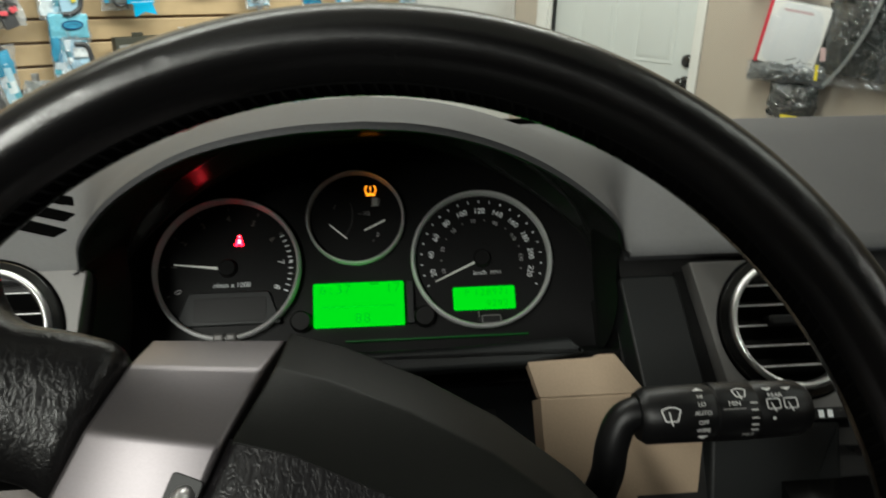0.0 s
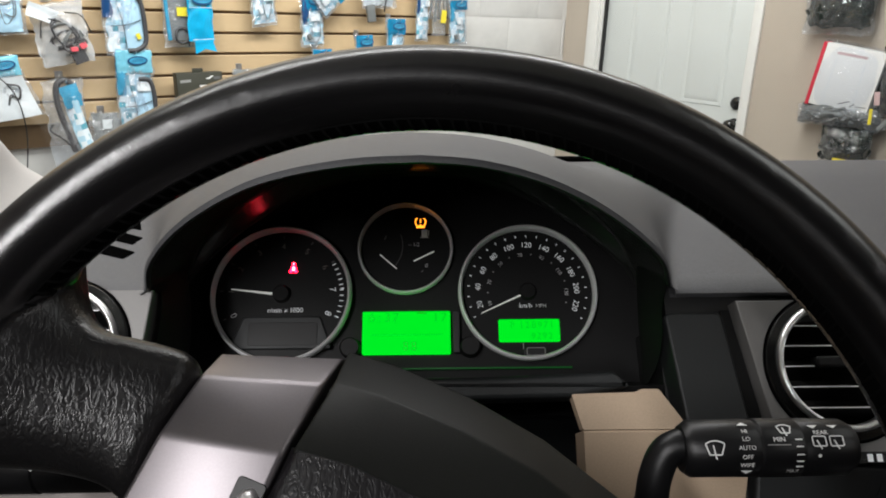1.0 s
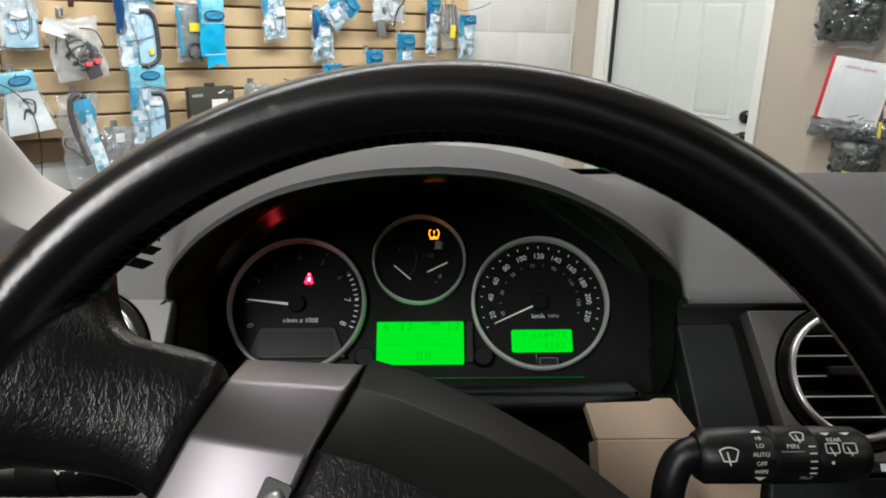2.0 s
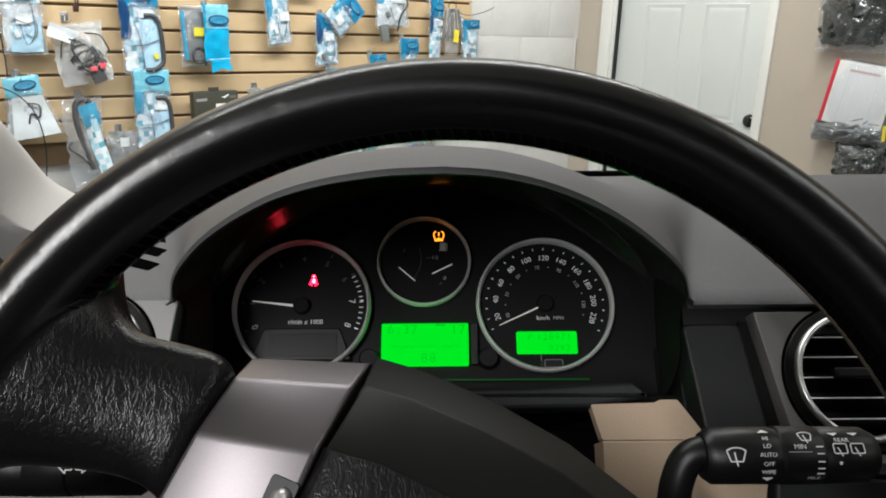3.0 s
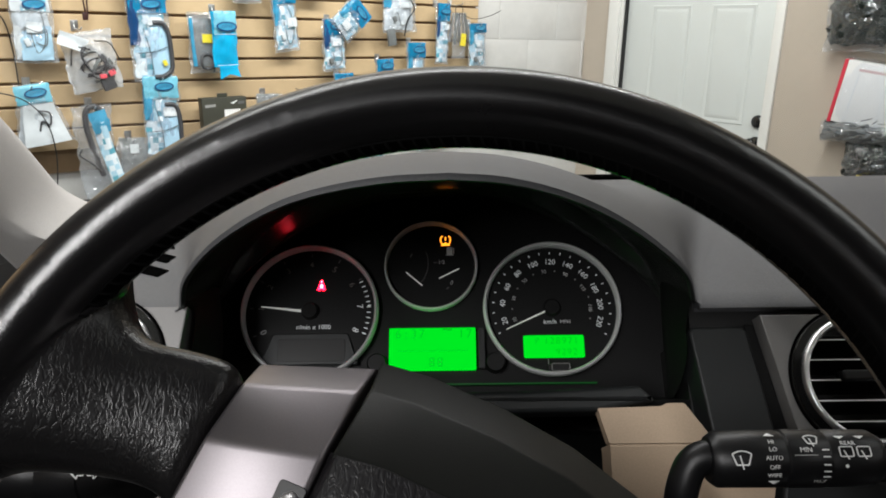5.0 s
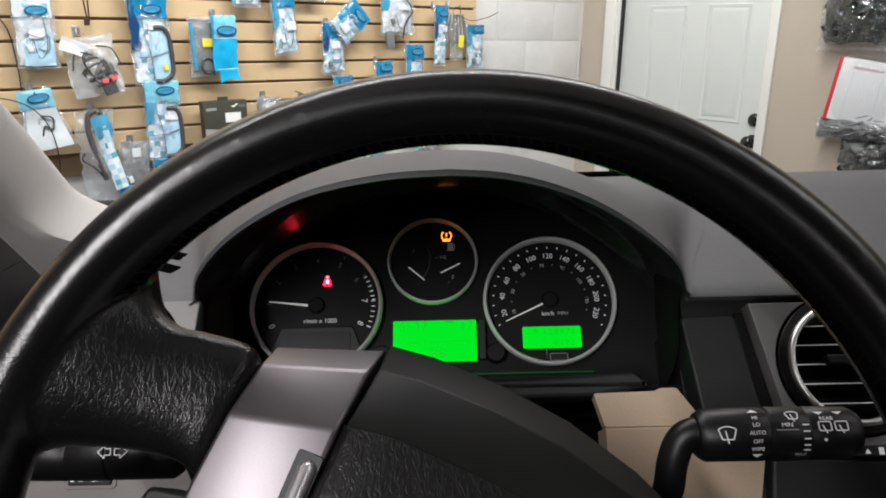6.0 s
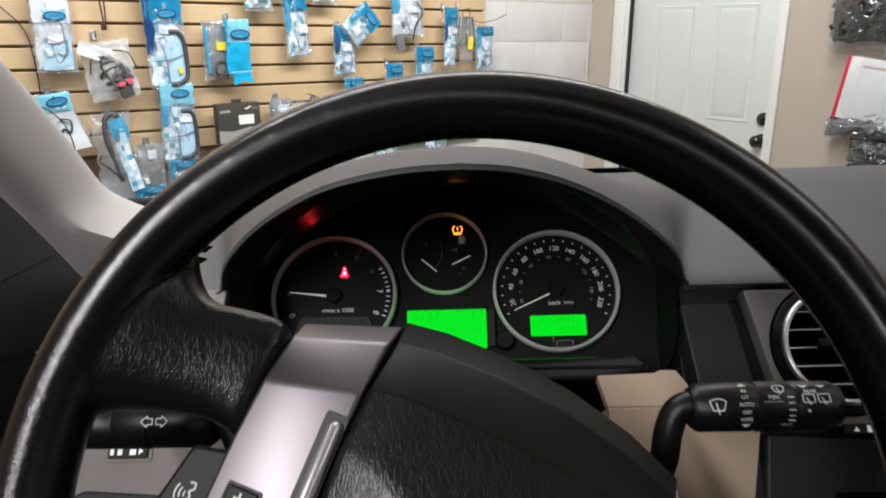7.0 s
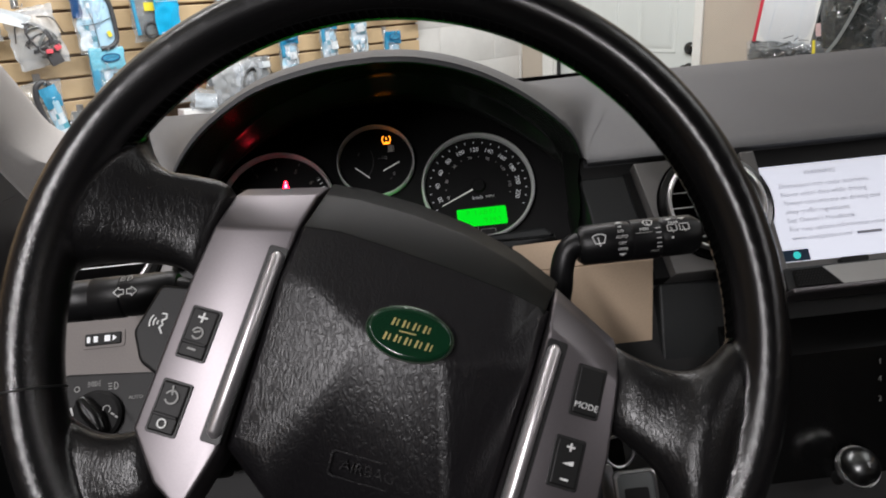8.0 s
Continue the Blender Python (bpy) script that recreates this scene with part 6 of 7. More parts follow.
for a, b in ((D0 + 0.120, D0 + 0.345), (D0 + 0.455, D0 + 0.680)):
    for z0, z1 in ((0.22, 0.86), (1.02, 1.56), (1.68, 1.94)):
        o = [(a, z0), (b, z0), (b, z1), (a, z1)]
        rings = [[(WALL_X + x, y, z) for y, z in inset(o, d)] for d, x in ((0.0, 0.0325), (0.004, 0.0285), (0.012, 0.0300), (0.020, 0.0318), (0.034, 0.0275), (0.05, 0.0272))]
        part("panel", mesh(*stack(rings), sharp=20), "door", leaf)
turn = Matrix.Rotation(radians(-90), 4, "Y")
part("door_knob", disc_solid([(0, 0), (0.032, 0), (0.030, 0.006), (0.012, 0.010), (0.011, 0.028), (0.024, 0.036), (0.028, 0.050), (0.020, 0.062), (0, 0.064)], 32, 60), "hood_black", dr, "dark round door knob", Matrix.Translation((WALL_X + 0.032, D0 + 0.046, 0.945)) @ turn)
part("deadbolt", disc_solid([(0, 0), (0.030, 0), (0.028, 0.010), (0.018, 0.016), (0, 0.018)], 32, 60), "hood_black", dr, "dark deadbolt", Matrix.Translation((WALL_X + 0.032, D0 + 0.046, 1.045)) @ turn)
# ---- goods hanging on the walls ----
UPRIGHT = Matrix.Rotation(radians(90), 4, "X")
SIDEWAYS = Matrix(((0, 0, -1, 0), (-1, 0, 0, 0), (0, 1, 0, 0), (0, 0, 0, 1)))


def on_slats(x, z, off=0.055, tilt=0.0):
    return SHOP @ Matrix.Translation((x, WALL_Y - 0.04 - off, z)) @ UPRIGHT @ Matrix.Rotation(radians(tilt), 4, "Z")


def on_door_wall(y, z, off=0.055, tilt=0.0):
    return SHOP @ Matrix.Translation((WALL_X - off, y, z)) @ SIDEWAYS @ Matrix.Rotation(radians(tilt), 4, "Z")


def pillow(w, h, d, seed, rough=0.006, nx=12, ny=16, taper=0.0):
    """A crumpled bag hanging from its top edge: x across, y down from 0, z outwards."""
    verts = []
    for s in (1, -1):
        for j in range(ny + 1):
            for i in range(nx + 1):
                u, v = i / nx, j / ny
                full = (math.sin(math.pi * u) ** 0.6) * (math.sin(math.pi * min(1.0, 0.06 + 0.94 * v)) ** 0.6)
                q = noise.noise_vector(Vector((u * 4.0 * w / 0.12, v * 4.0 * h / 0.12, seed * 3.7 + s)))
                k = noise.noise(Vector((u * 13, v * 9, seed * 1.3 + s * 5))) + 0.9 * (0.5 - abs(noise.noise(Vector((u * 5 + v * 3, v * 8 - u * 2, seed * 2.1 + s)))) * 2)
                edge = 0.004 * noise.noise(Vector((v * 7, seed, i == 0)))
                x = (u - 0.5) * w * (1 + taper * (v - 0.3)) + q.x * rough + edge
                verts.append((x, -v * h + q.y * rough * 0.6, s * (d / 2 * full + rough * 0.8 * k * full) + 0.004 * q.z))
    faces, m = [], (nx + 1) * (ny + 1)
    for s in (0, 1):
        for j in range(ny):
            for i in range(nx):
                a = s * m + j * (nx + 1) + i
                f = (a, a + 1, a + nx + 2, a + nx + 1)
                faces.append(f if s else f[::-1])
    ring = [j * (nx + 1) for j in range(ny + 1)], [j * (nx + 1) + nx for j in range(ny + 1)], list(range(nx + 1)), [ny * (nx + 1) + i for i in range(nx + 1)]
    for r in ring:
        for a, b in zip(r, r[1:]):
            faces.append((a, b, m + b, m + a))
    return mesh(verts, faces, 80)


def card(w, h, seed, bend=0.006, nx=6, ny=8, taper=0.0):
    """A slightly bent printed card, 0.6 mm thick, hanging from y = 0."""
    rows = []
    for t in (0.0, 0.0006):
        rows.append([((i / nx - 0.5) * w * (1 + taper * (j / ny - 0.3)), -j / ny * h, t + bend * noise.noise(Vector((i / nx * 1.6, j / ny * 1.6, seed))) + bend * 0.5 * math.sin(i / nx * 3.1)) for j in range(ny + 1) for i in range(nx + 1)])
    m = (nx + 1) * (ny + 1)
    faces = []
    for j in range(ny):
        for i in range(nx):
            a = j * (nx + 1) + i
            faces += [(a, a + nx + 1, a + nx + 2, a + 1), (m + a, m + a + 1, m + a + nx + 2, m + a + nx + 1)]
    edge = [i for i in range(nx + 1)] + [j * (nx + 1) + nx for j in range(1, ny + 1)] + [ny * (nx + 1) + i for i in range(nx - 1, -1, -1)] + [j * (nx + 1) for j in range(ny - 1, 0, -1)]
    faces += [(a, b, m + b, m + a) for a, b in zip(edge, edge[1:] + edge[:1])]
    return mesh(rows[0] + rows[1], faces, 60)


def coil(w, h, seed, loops=3, r=0.003):
    """A loosely coiled cable."""
    g = random.Random(seed)
    pts = []
    for k in range(loops * 14):
        a = 2 * math.pi * k / 14
        s = 1 + 0.14 * math.sin(k * 0.37 + seed) - 0.05 * (k // 14)
        pts.append((w / 2 * s * math.cos(a), h / 2 * s * math.sin(a), 0.008 * math.sin(k * 0.9 + seed) + 0.003 * (k // 14)))
    pts.append((w * 0.3 + g.uniform(-0.01, 0.01), -h * 0.62, 0.004))
    return sweep(pts, r, 7)


def oval(rx, ry, ring=False):
    if ring:
        return flat(strokes([(rx * math.cos(a), ry * math.sin(a)) for a in (2 * math.pi * k / 28 for k in range(28))], rx * 0.06, True), 0, 0.0004)
    return flat([circle(rx, 30, 0, 0, ry)], 0, 0.0004)


hook = thing("peg_hook", on_slats(0.7, 1.6, 0), "thin bright metal display hook", "display hook", "hooks on the slat wall")
part("prong", sweep([(0, 0.02, 0.0), (0, 0.0, 0.004), (0, -0.002, 0.05), (0, 0.0, 0.088), (0, 0.008, 0.096)], 0.0022, 8), "metal", hook)
part("back_plate", block(-0.012, 0.012, -0.006, 0.030, -0.004, 0.0, 0.001), "metal", hook)
hooks = [(0.7, 1.6)]


def add_hook(x, z):
    if any(abs(x - a) + abs(z - b) < 0.03 for a, b in hooks):
        return
    hooks.append((x, z))
    copy_thing(hook, on_slats(x, z, 0))


def logo(parent, x, y, z, s, tilt=0.0, dark="blue_dark"):
    part("logo_oval", oval(0.034 * s, 0.0150 * s), dark, parent, "", shift(x, y, z, tilt))
    part("logo_field", oval(0.0285 * s, 0.0108 * s), "blue_mid", parent, "", shift(x, y, z + 0.0006, tilt))
    part("logo_bars", flat([bar(-0.016 * s + 0.0075 * s * k, -0.0040 * s, -0.0130 * s + 0.0075 * s * k, 0.0040 * s, 0.0016 * s) for k in range(5)], 0, 0.0004), "blue_dark", parent, "", shift(x, y, z + 0.0012, tilt))


def cable_bag(x, zt, w, h, seed, tilt=0.0, m=None, head=0.055, body="blue_pale", cable=True, group="bagged cables on the slat wall", label="clear bag of cable with blue header card and checked insert", off=0.055, taper=0.0, oval_y=None, skin="film", top="blue_head", fold=True, window=False):
    b = thing("cable_bag", m or on_slats(x, zt, off, tilt), label, "cable bag", group)
    g = random.Random(seed)
    if m is None:
        add_hook(x, zt - 0.012)
    part("film", pillow(w, h, 0.038, seed, 0.010, 18, 26, taper=taper), skin, b, "clear crinkled film")
    lean = g.uniform(-2.5, 2.5)
    if head:
        part("header_card", pillow(w * 0.92, head + 0.006, 0.012, seed + 2, 0.004, 9, 9), top, b, "blue header card", shift(0, -0.002, 0.014, lean * 0.5))
        logo(b, w * 0.06, -head * 0.52 if oval_y is None else oval_y, 0.0225, min(1.0, w / 0.085), 2)
        if fold:
            part("side_fold", pillow(w * 0.24, head + h * 0.28, 0.014, seed + 4, 0.005, 6, 10), "blue_dark" if seed % 3 == 0 else "blue_mid", b, "deep blue folded edge", shift(-w * 0.36, -0.004, 0.010, lean))
    part("insert_card", pillow(w * 0.84, h - head * 0.9 - 0.012, 0.020, seed + 5, 0.008, 18, 26, taper), body, b, "printed insert card", shift(-w * 0.02, -head * 0.9 - 0.002, 0.003, lean))
    if window:
        # a pale pane framed by the thick grey cable that runs round it
        y0, y1 = -head - h * 0.10, -h + 0.014
        hull = curve_through([(w * 0.05, y0, 0), (w * 0.30, y0 - 0.004, 0), (w * 0.42, y0 - 0.040, 0), (w * 0.44, (y0 + y1) / 2 - 0.03, 0), (w * 0.40, y1 + 0.022, 0), (w * 0.20, y1 + 0.002, 0), (-w * 0.04, y1, 0)], 6)
        part("pale_window", pillow(w * 0.46, y0 - y1, 0.010, seed + 11, 0.003, 9, 12), "ice_blue", b, "pale blue window", shift(w * 0.17, y0 - 0.002, 0.014))
        part("cable_sleeve", sweep([(p.x, p.y, 0.020) for p in hull], 0.0078, 10), "cable", b, "thick grey cable")
        part("thin_cable", sweep(curve_through([(-w * 0.40, y0 * 0.45 + y1 * 0.55, 0.021), (0, y0 * 0.5 + y1 * 0.5 - 0.006, 0.023), (w * 0.36, y0 * 0.55 + y1 * 0.45, 0.022)], 6), 0.0013, 6), "cable_black", b)
        part("thin_cable", sweep(curve_through([(-w * 0.20, y0 * 0.9 + y1 * 0.1, 0.021), (-w * 0.10, y0 * 0.5 + y1 * 0.5, 0.023), (-w * 0.06, y1 + 0.01, 0.020)], 6), 0.0011, 6), "cable_black", b)
    if cable:
        part("cable", sweep(curve_through([(w * 0.05, -h * 0.42, 0.016), (w * 0.22, -h * 0.55, 0.019), (w * 0.24, -h * 0.80, 0.017), (w * 0.02, -h * 0.90, 0.014), (-w * 0.12, -h * (0.62 + 0.03 * (seed % 5)), 0.017)], 6), 0.0015, 7), "plug", b, "thin grey cable")
        part("connector", block(-0.008, 0.008, -0.014, 0.010, -0.005, 0.006, 0.003), "white_card" if seed % 2 else "plug", b, "", shift(-w * 0.20, -h * 0.80, 0.014, 20))
    part("price_label", card(w * (0.30 + 0.10 * g.random()), 0.022 + 0.014 * g.random(), seed + 9, 0.003), "white_card", b, "", shift(w * g.uniform(-0.05, 0.22), -head - 0.020 - 0.02 * (seed % 3), 0.0195, lean * 2))
    return b


# upper rows
cb = cable_bag(0.636, 1.615, 0.118, 0.325, 1, 0, head=0.16, body="white_card", label="milky white cable bag with a small teal header print", oval_y=-0.146, skin="film_cloudy", top="white_card", fold=False)
part("header_print", pillow(0.072, 0.042, 0.010, 101, 0.003, 8, 6), "header_pale", cb, "pale teal print", shift(0.006, -0.124, 0.0175))
part("blue_foot", pillow(0.090, 0.105, 0.014, 102, 0.005, 9, 9), "ice_blue", cb, "pale blue foot", shift(0.004, -0.212, 0.0085))
part("cable", sweep(curve_through([(-0.03, -0.215, 0.020), (0.01, -0.230, 0.022), (0.034, -0.222, 0.022), (0.03, -0.27, 0.02), (0.0, -0.262, 0.02)], 6), 0.0017, 7), "plug", cb)
b = thing("cable_bag", on_slats(0.784, 1.388, 0.06, 8), "clear bag of dark cable with red plugs", "cable bag", "bagged cables on the slat wall")
add_hook(0.770, 1.395)
part("film", pillow(0.155, 0.192, 0.045, 21, 0.014), "film_milky", b, "milky crinkled film")
for k, (dx, dy, a, ww, hh, mat) in enumerate(((0.010, -0.100, -30, 0.105, 0.070, "plug"), (-0.005, -0.112, 20, 0.085, 0.050, "cable"), (0.020, -0.120, 55, 0.090, 0.045, "plug"), (0.005, -0.095, -60, 0.100, 0.060, "cable"), (0.025, -0.135, 5, 0.070, 0.040, "cable"))):
    part("cable_coil", coil(ww, hh, 22 + k, 3, 0.0026), mat, b, "tangled dark cable", shift(dx, dy, 0.012 + 0.003 * k, a))
part("cable_loop", sweep(curve_through([(0.02, -0.03, 0.02), (0.065, -0.045, 0.022), (0.085, -0.10, 0.02)], 6), 0.0022, 7), "cable_black", b)
part("cable_loop", sweep(curve_through([(-0.07, -0.10, 0.02), (-0.05, -0.045, 0.024), (0.00, -0.055, 0.02)], 6), 0.0022, 7), "cable_black", b)
part("red_plug", block(-0.011, 0.011, -0.009, 0.009, -0.006, 0.006, 0.003), "red_plug", b, "red plug", shift(0.048, -0.138, 0.032, 20))
part("red_plug", block(-0.011, 0.011, -0.007, 0.007, -0.006, 0.006, 0.003), "red_plug", b, "red plug", shift(0.018, -0.146, 0.032, -5))
part("connector", block(-0.022, 0.022, -0.022, 0.022, -0.008, 0.010, 0.004), "cable", b, "", shift(0.032, -0.172, 0.016, 12))
part("header_card", card(0.090, 0.045, 27, 0.010), "white_card", b, "creased white header", shift(-0.035, -0.006, 0.020, -28))

tall = cable_bag(0.990, 1.610, 0.136, 0.385, 3, 2, head=0.150, oval_y=-0.128, window=True, cable=False, label="tall clear bag of grey cable with checked blue card")
part("yellow_tag", card(0.014, 0.020, 103, 0.001), "yellow", tall, "", shift(0.030, -0.315, 0.0235, 20))
g = thing("cable_bag", on_slats(1.186, 1.462, 0.045), "grey cable in a clear bag with yellow label", "cable bag", "bagged cables on the slat wall")
part("film", pillow(0.105, 0.215, 0.030, 31), "film", g)
part("insert_card", card(0.080, 0.17, 32, 0.008), "plug", g, "", shift(0, -0.02, 0.004))
part("blue_edge", card(0.014, 0.170, 37, 0.004), "blue_mid", g, "", shift(-0.044, -0.020, 0.010, 3))
part("cable_coil", coil(0.060, 0.055, 33, 3, 0.0035), "cable", g, "", shift(0.01, -0.175, 0.014))
part("yellow_label", card(0.040, 0.030, 34, 0.001), "yellow", g, "yellow label", shift(0.012, -0.076, 0.021))
c = thing("blue_pouch", on_slats(1.256, 1.466, 0.080), "bright blue pouch with crimped tail and oval print", "pouch", "bagged cables on the slat wall")
add_hook(1.246, 1.462)
part("pouch", pillow(0.092, 0.195, 0.030, 35, 0.005), "blue", c, "bright blue glossy pouch")
part("tail", mesh(*stack([[(-0.026, -0.190, 0.002), (0.040, -0.190, 0.004), (0.052, -0.232, 0.010), (0.012, -0.222, 0.006), (-0.024, -0.240, 0.002)], [(-0.026, -0.190, -0.002), (0.040, -0.190, 0.001), (0.052, -0.232, 0.007), (0.012, -0.222, 0.003), (-0.024, -0.240, -0.001)]])), "blue", c)
logo(c, 0.002, -0.052, 0.0225, 1.15)
part("header_edge", pillow(0.084, 0.082, 0.010, 36, 0.003, 9, 8), "header_pale", c, "paler blue header", shift(0, 0.002, 0.0125))
part("seam_line", flat([bar(-0.040, -0.190, 0.046, -0.186, 0.0022), bar(-0.044, -0.080, 0.044, -0.078, 0.0018)], 0.0165), "blue_pale", c, "pale seam")
cable_bag(1.497, 1.620, 0.100, 0.295, 5, 5, head=0.11, cable=True)
cable_bag(1.728, 1.452, 0.105, 0.205, 6, 0)
d = cable_bag(1.850, 1.505, 0.120, 0.155, 7, -48, head=0.060, cable=False, off=0.085, label="tilted bag with deep blue header card")
broad = cable_bag(2.035, 1.690, 0.170, 0.285, 8, 2, head=0.10, body="white_card", off=0.07, label="broad white and blue cable bag")
part("cable_loop", sweep(curve_through([(0.03, -0.14, 0.03), (0.055, -0.19, 0.034), (0.02, -0.235, 0.032), (0.01, -0.30, 0.02)], 6), 0.0030, 7), "cable_black", broad)
part("connector", block(-0.020, 0.020, -0.040, 0.030, -0.006, 0.008, 0.004), "plug", broad, "", shift(-0.045, -0.300, 0.0, 6))
cable_bag(2.288, 1.535, 0.072, 0.265, 9, 0, head=0.07, cable=False, label="narrow clear bag with blue header and pale card")
hw = thing("tool_set", on_slats(2.372, 1.525, 0.07), "hanging metal fittings with a yellow tag", "tool set", "bagged cables on the slat wall")
add_hook(2.372, 1.530)
part("ring", sweep([(0.022 * math.cos(a), 0.022 * math.sin(a) - 0.02, 0) for a in (2 * math.pi * k / 20 for k in range(20))], 0.0016, 6, closed=True), "cable_black", hw)
for k in range(5):
    part("lever", block(-0.006, 0.006, -0.160 - 0.01 * (k % 2), -0.03, -0.004, 0.004, 0.002), ("metal", "plug", "cable")[k % 3], hw, "", shift(-0.030 + 0.014 * k, 0, 0.004 * (k % 2), -8 + 5 * k))
part("film", pillow(0.075, 0.20, 0.02, 41), "film", hw, "", shift(0, -0.03, 0))
part("yellow_tag", card(0.030, 0.055, 42, 0.002), "yellow", hw, "yellow tag", shift(0.018, -0.120, 0.016, -6))
part("wire", sweep(curve_through([(0.0, -0.03, 0.01), (0.06, -0.055, 0.03), (0.14, -0.040, 0.05), (0.20, -0.015, 0.06)], 6), 0.0016, 6), "cable_black", hw)
cable_bag(2.487, 1.452, 0.105, 0.200, 10, 3, head=0.035, off=0.06)
cable_bag(1.360, 1.690, 0.115, 0.190, 11, 0, label="cable bag hanging high with a blue foot")
cable_bag(1.640, 1.690, 0.105, 0.160, 12, 0, body="white_card", label="short white cable bag hanging high")

# cord loop
cord = thing("cord_loop", on_slats(0.800, 1.700, 0.03), "thin dark brown cord loop with a toggle", "cord", "")
part("cord", sweep(curve_through([(-0.006, 0, 0), (-0.008, -0.12, 0.002), (0.002, -0.25, 0.004), (0.008, -0.255, 0.004), (0.010, -0.12, 0.002), (0.006, 0, 0)], 8), 0.0028, 7), "cord_red", cord)
part("toggle", block(-0.008, 0.009, -0.275, -0.250, -0.004, 0.006, 0.003), "cord_red", cord, "dark red toggle")
cable_line = thing("wall_cable", on_slats(0.55, 1.56, 0.01), "thin black cable hanging down the slat wall", "cable")
part("cable", sweep(curve_through([(-0.12, 0.00, 0), (-0.045, -0.068, 0.004), (-0.001, -0.118, 0.004), (0.021, -0.173, 0.004), (0.030, -0.30, 0.004), (0.026, -0.48, 0.004)], 8), 0.0022, 7), "cable_black", cable_line)

arc_cable = thing("wall_cable", on_slats(0.55, 1.20, 0.085), "thin black cable hanging in an arc before the slat wall", "cable")
part("cable", sweep(curve_through([(-0.10, 0.010, 0), (-0.013, -0.006, 0.004), (0.045, -0.039, 0.008), (0.086, -0.105, 0.008), (0.100, -0.214, 0.004), (0.085, -0.346, 0.0), (0.06, -0.45, 0.0)], 8), 0.0020, 7), "cable_black", arc_cable)

# middle and lower rows
cable_bag(1.016, 1.242, 0.128, 0.285, 13, 0, head=0.070, top="header_pale", window=True, cable=False)
cb = cable_bag(0.604, 1.224, 0.112, 0.200, 14, 8, head=0.055, body="white_card", taper=0.75, top="header_pale", fold=False, cable=False, label="white cable bag with blue header, flared at its foot")
part("white_leaf", card(0.105, 0.130, 104, 0.010, taper=0.5), "white_card", cb, "", shift(0.004, -0.066, 0.019))
part("cable", sweep(curve_through([(0.000, -0.085, 0.027), (0.030, -0.098, 0.028), (0.022, -0.135, 0.028), (0.002, -0.120, 0.027), (-0.012, -0.150, 0.026)], 6), 0.0030, 7), "cable", cb)
s = thing("cable_bag", on_slats(0.778, 1.146, 0.05, 3), "clear bag with a blue printed strip", "cable bag", "bagged cables on the slat wall")
add_hook(0.785, 1.140)
part("film", pillow(0.125, 0.330, 0.045, 51, 0.014), "film_cloudy", s, "crinkled clear film")
part("cable_sleeve", sweep(curve_through([(0.030, -0.020, 0.018), (0.006, 0.000, 0.020), (-0.020, -0.016, 0.020), (-0.026, -0.070, 0.018), (-0.014, -0.150, 0.016), (0.004, -0.240, 0.014)], 6), 0.0100, 10), "cable", s, "thick dark cable")
part("cable_loop", sweep(curve_through([(-0.05, -0.14, 0.02), (-0.062, -0.16, 0.022), (-0.03, -0.19, 0.022), (0.0, -0.23, 0.02)], 6), 0.0022, 7), "cable_black", s)
part("blue_strip", card(0.046, 0.225, 52, 0.014), "blue_pale", s, "pale blue strip", shift(0.012, -0.055, 0.026, 10))
part("blue_head", pillow(0.054, 0.075, 0.012, 53, 0.006, 8, 8), "blue_mid", s, "", shift(0.012, -0.016, 0.028, 10))
cable_bag(0.905, 1.030, 0.100, 0.165, 15, -4, head=0.0, body="plug", label="clear bag with a dark connector and white label")
cable_bag(1.012, 0.965, 0.100, 0.120, 16, 0, head=0.035)
cable_bag(0.890, 0.880, 0.110, 0.140, 17, 0, head=0.03, label="cable bag hanging on the lowest slat")
bx = thing("carton", on_slats(1.240, 1.160, 0.06, 1), "dark olive carton with a white label", "carton")
part("box", block(-0.086, 0.086, -0.150, 0.0, -0.020, 0.020, 0.002), "olive_box", bx)
part("flap", block(-0.020, 0.020, 0.0, 0.014, -0.002, 0.002, 0.001), "olive_box", bx)
part("white_label", card(0.062, 0.036, 61, 0.0005), "white_box", bx, "", shift(0.028, -0.045, 0.0205))
part("stripe", flat([bar(-0.075, -0.030, -0.035, -0.028, 0.010)], 0.0202), "mark_soft", bx)
part("shape", flat([[(0.020, -0.022), (0.034, -0.026), (0.052, -0.014), (0.046, -0.012), (0.034, -0.018)]], 0.0202), "mark", bx)
# gloss on the carton's lower face, painted as a flat pale patch
part("pale_print", flat([[(-0.084, -0.148), (0.084, -0.148), (0.084, -0.098), (0.040, -0.092), (-0.030, -0.106), (-0.084, -0.100)]], 0.0202), "mark_soft", bx)
part("stripe", flat([bar(0.052, -0.022, 0.078, -0.021, 0.010)], 0.0202), "mark_dim", bx)
cable_bag(1.430, 1.165, 0.105, 0.120, 18, 0, head=0.0, body="plug", label="small clear bag with a dark part")
cable_bag(1.768, 1.240, 0.092, 0.210, 19, 0, head=0.045)
cable_bag(1.972, 1.295, 0.090, 0.245, 20, 1, head=0.055)
cable_bag(2.140, 1.365, 0.100, 0.275, 23, 0, head=0.060)
cable_bag(1.600, 1.150, 0.140, 0.225, 24, 0, head=0.0, body="plug", label="clear bag with a coiled round cable")
cable_bag(2.330, 1.200, 0.100, 0.240, 26, -3, head=0.05)
cable_bag(1.500, 1.020, 0.110, 0.150, 27, 0, head=0.0, body="white_card", label="clear bag with white leaflet")
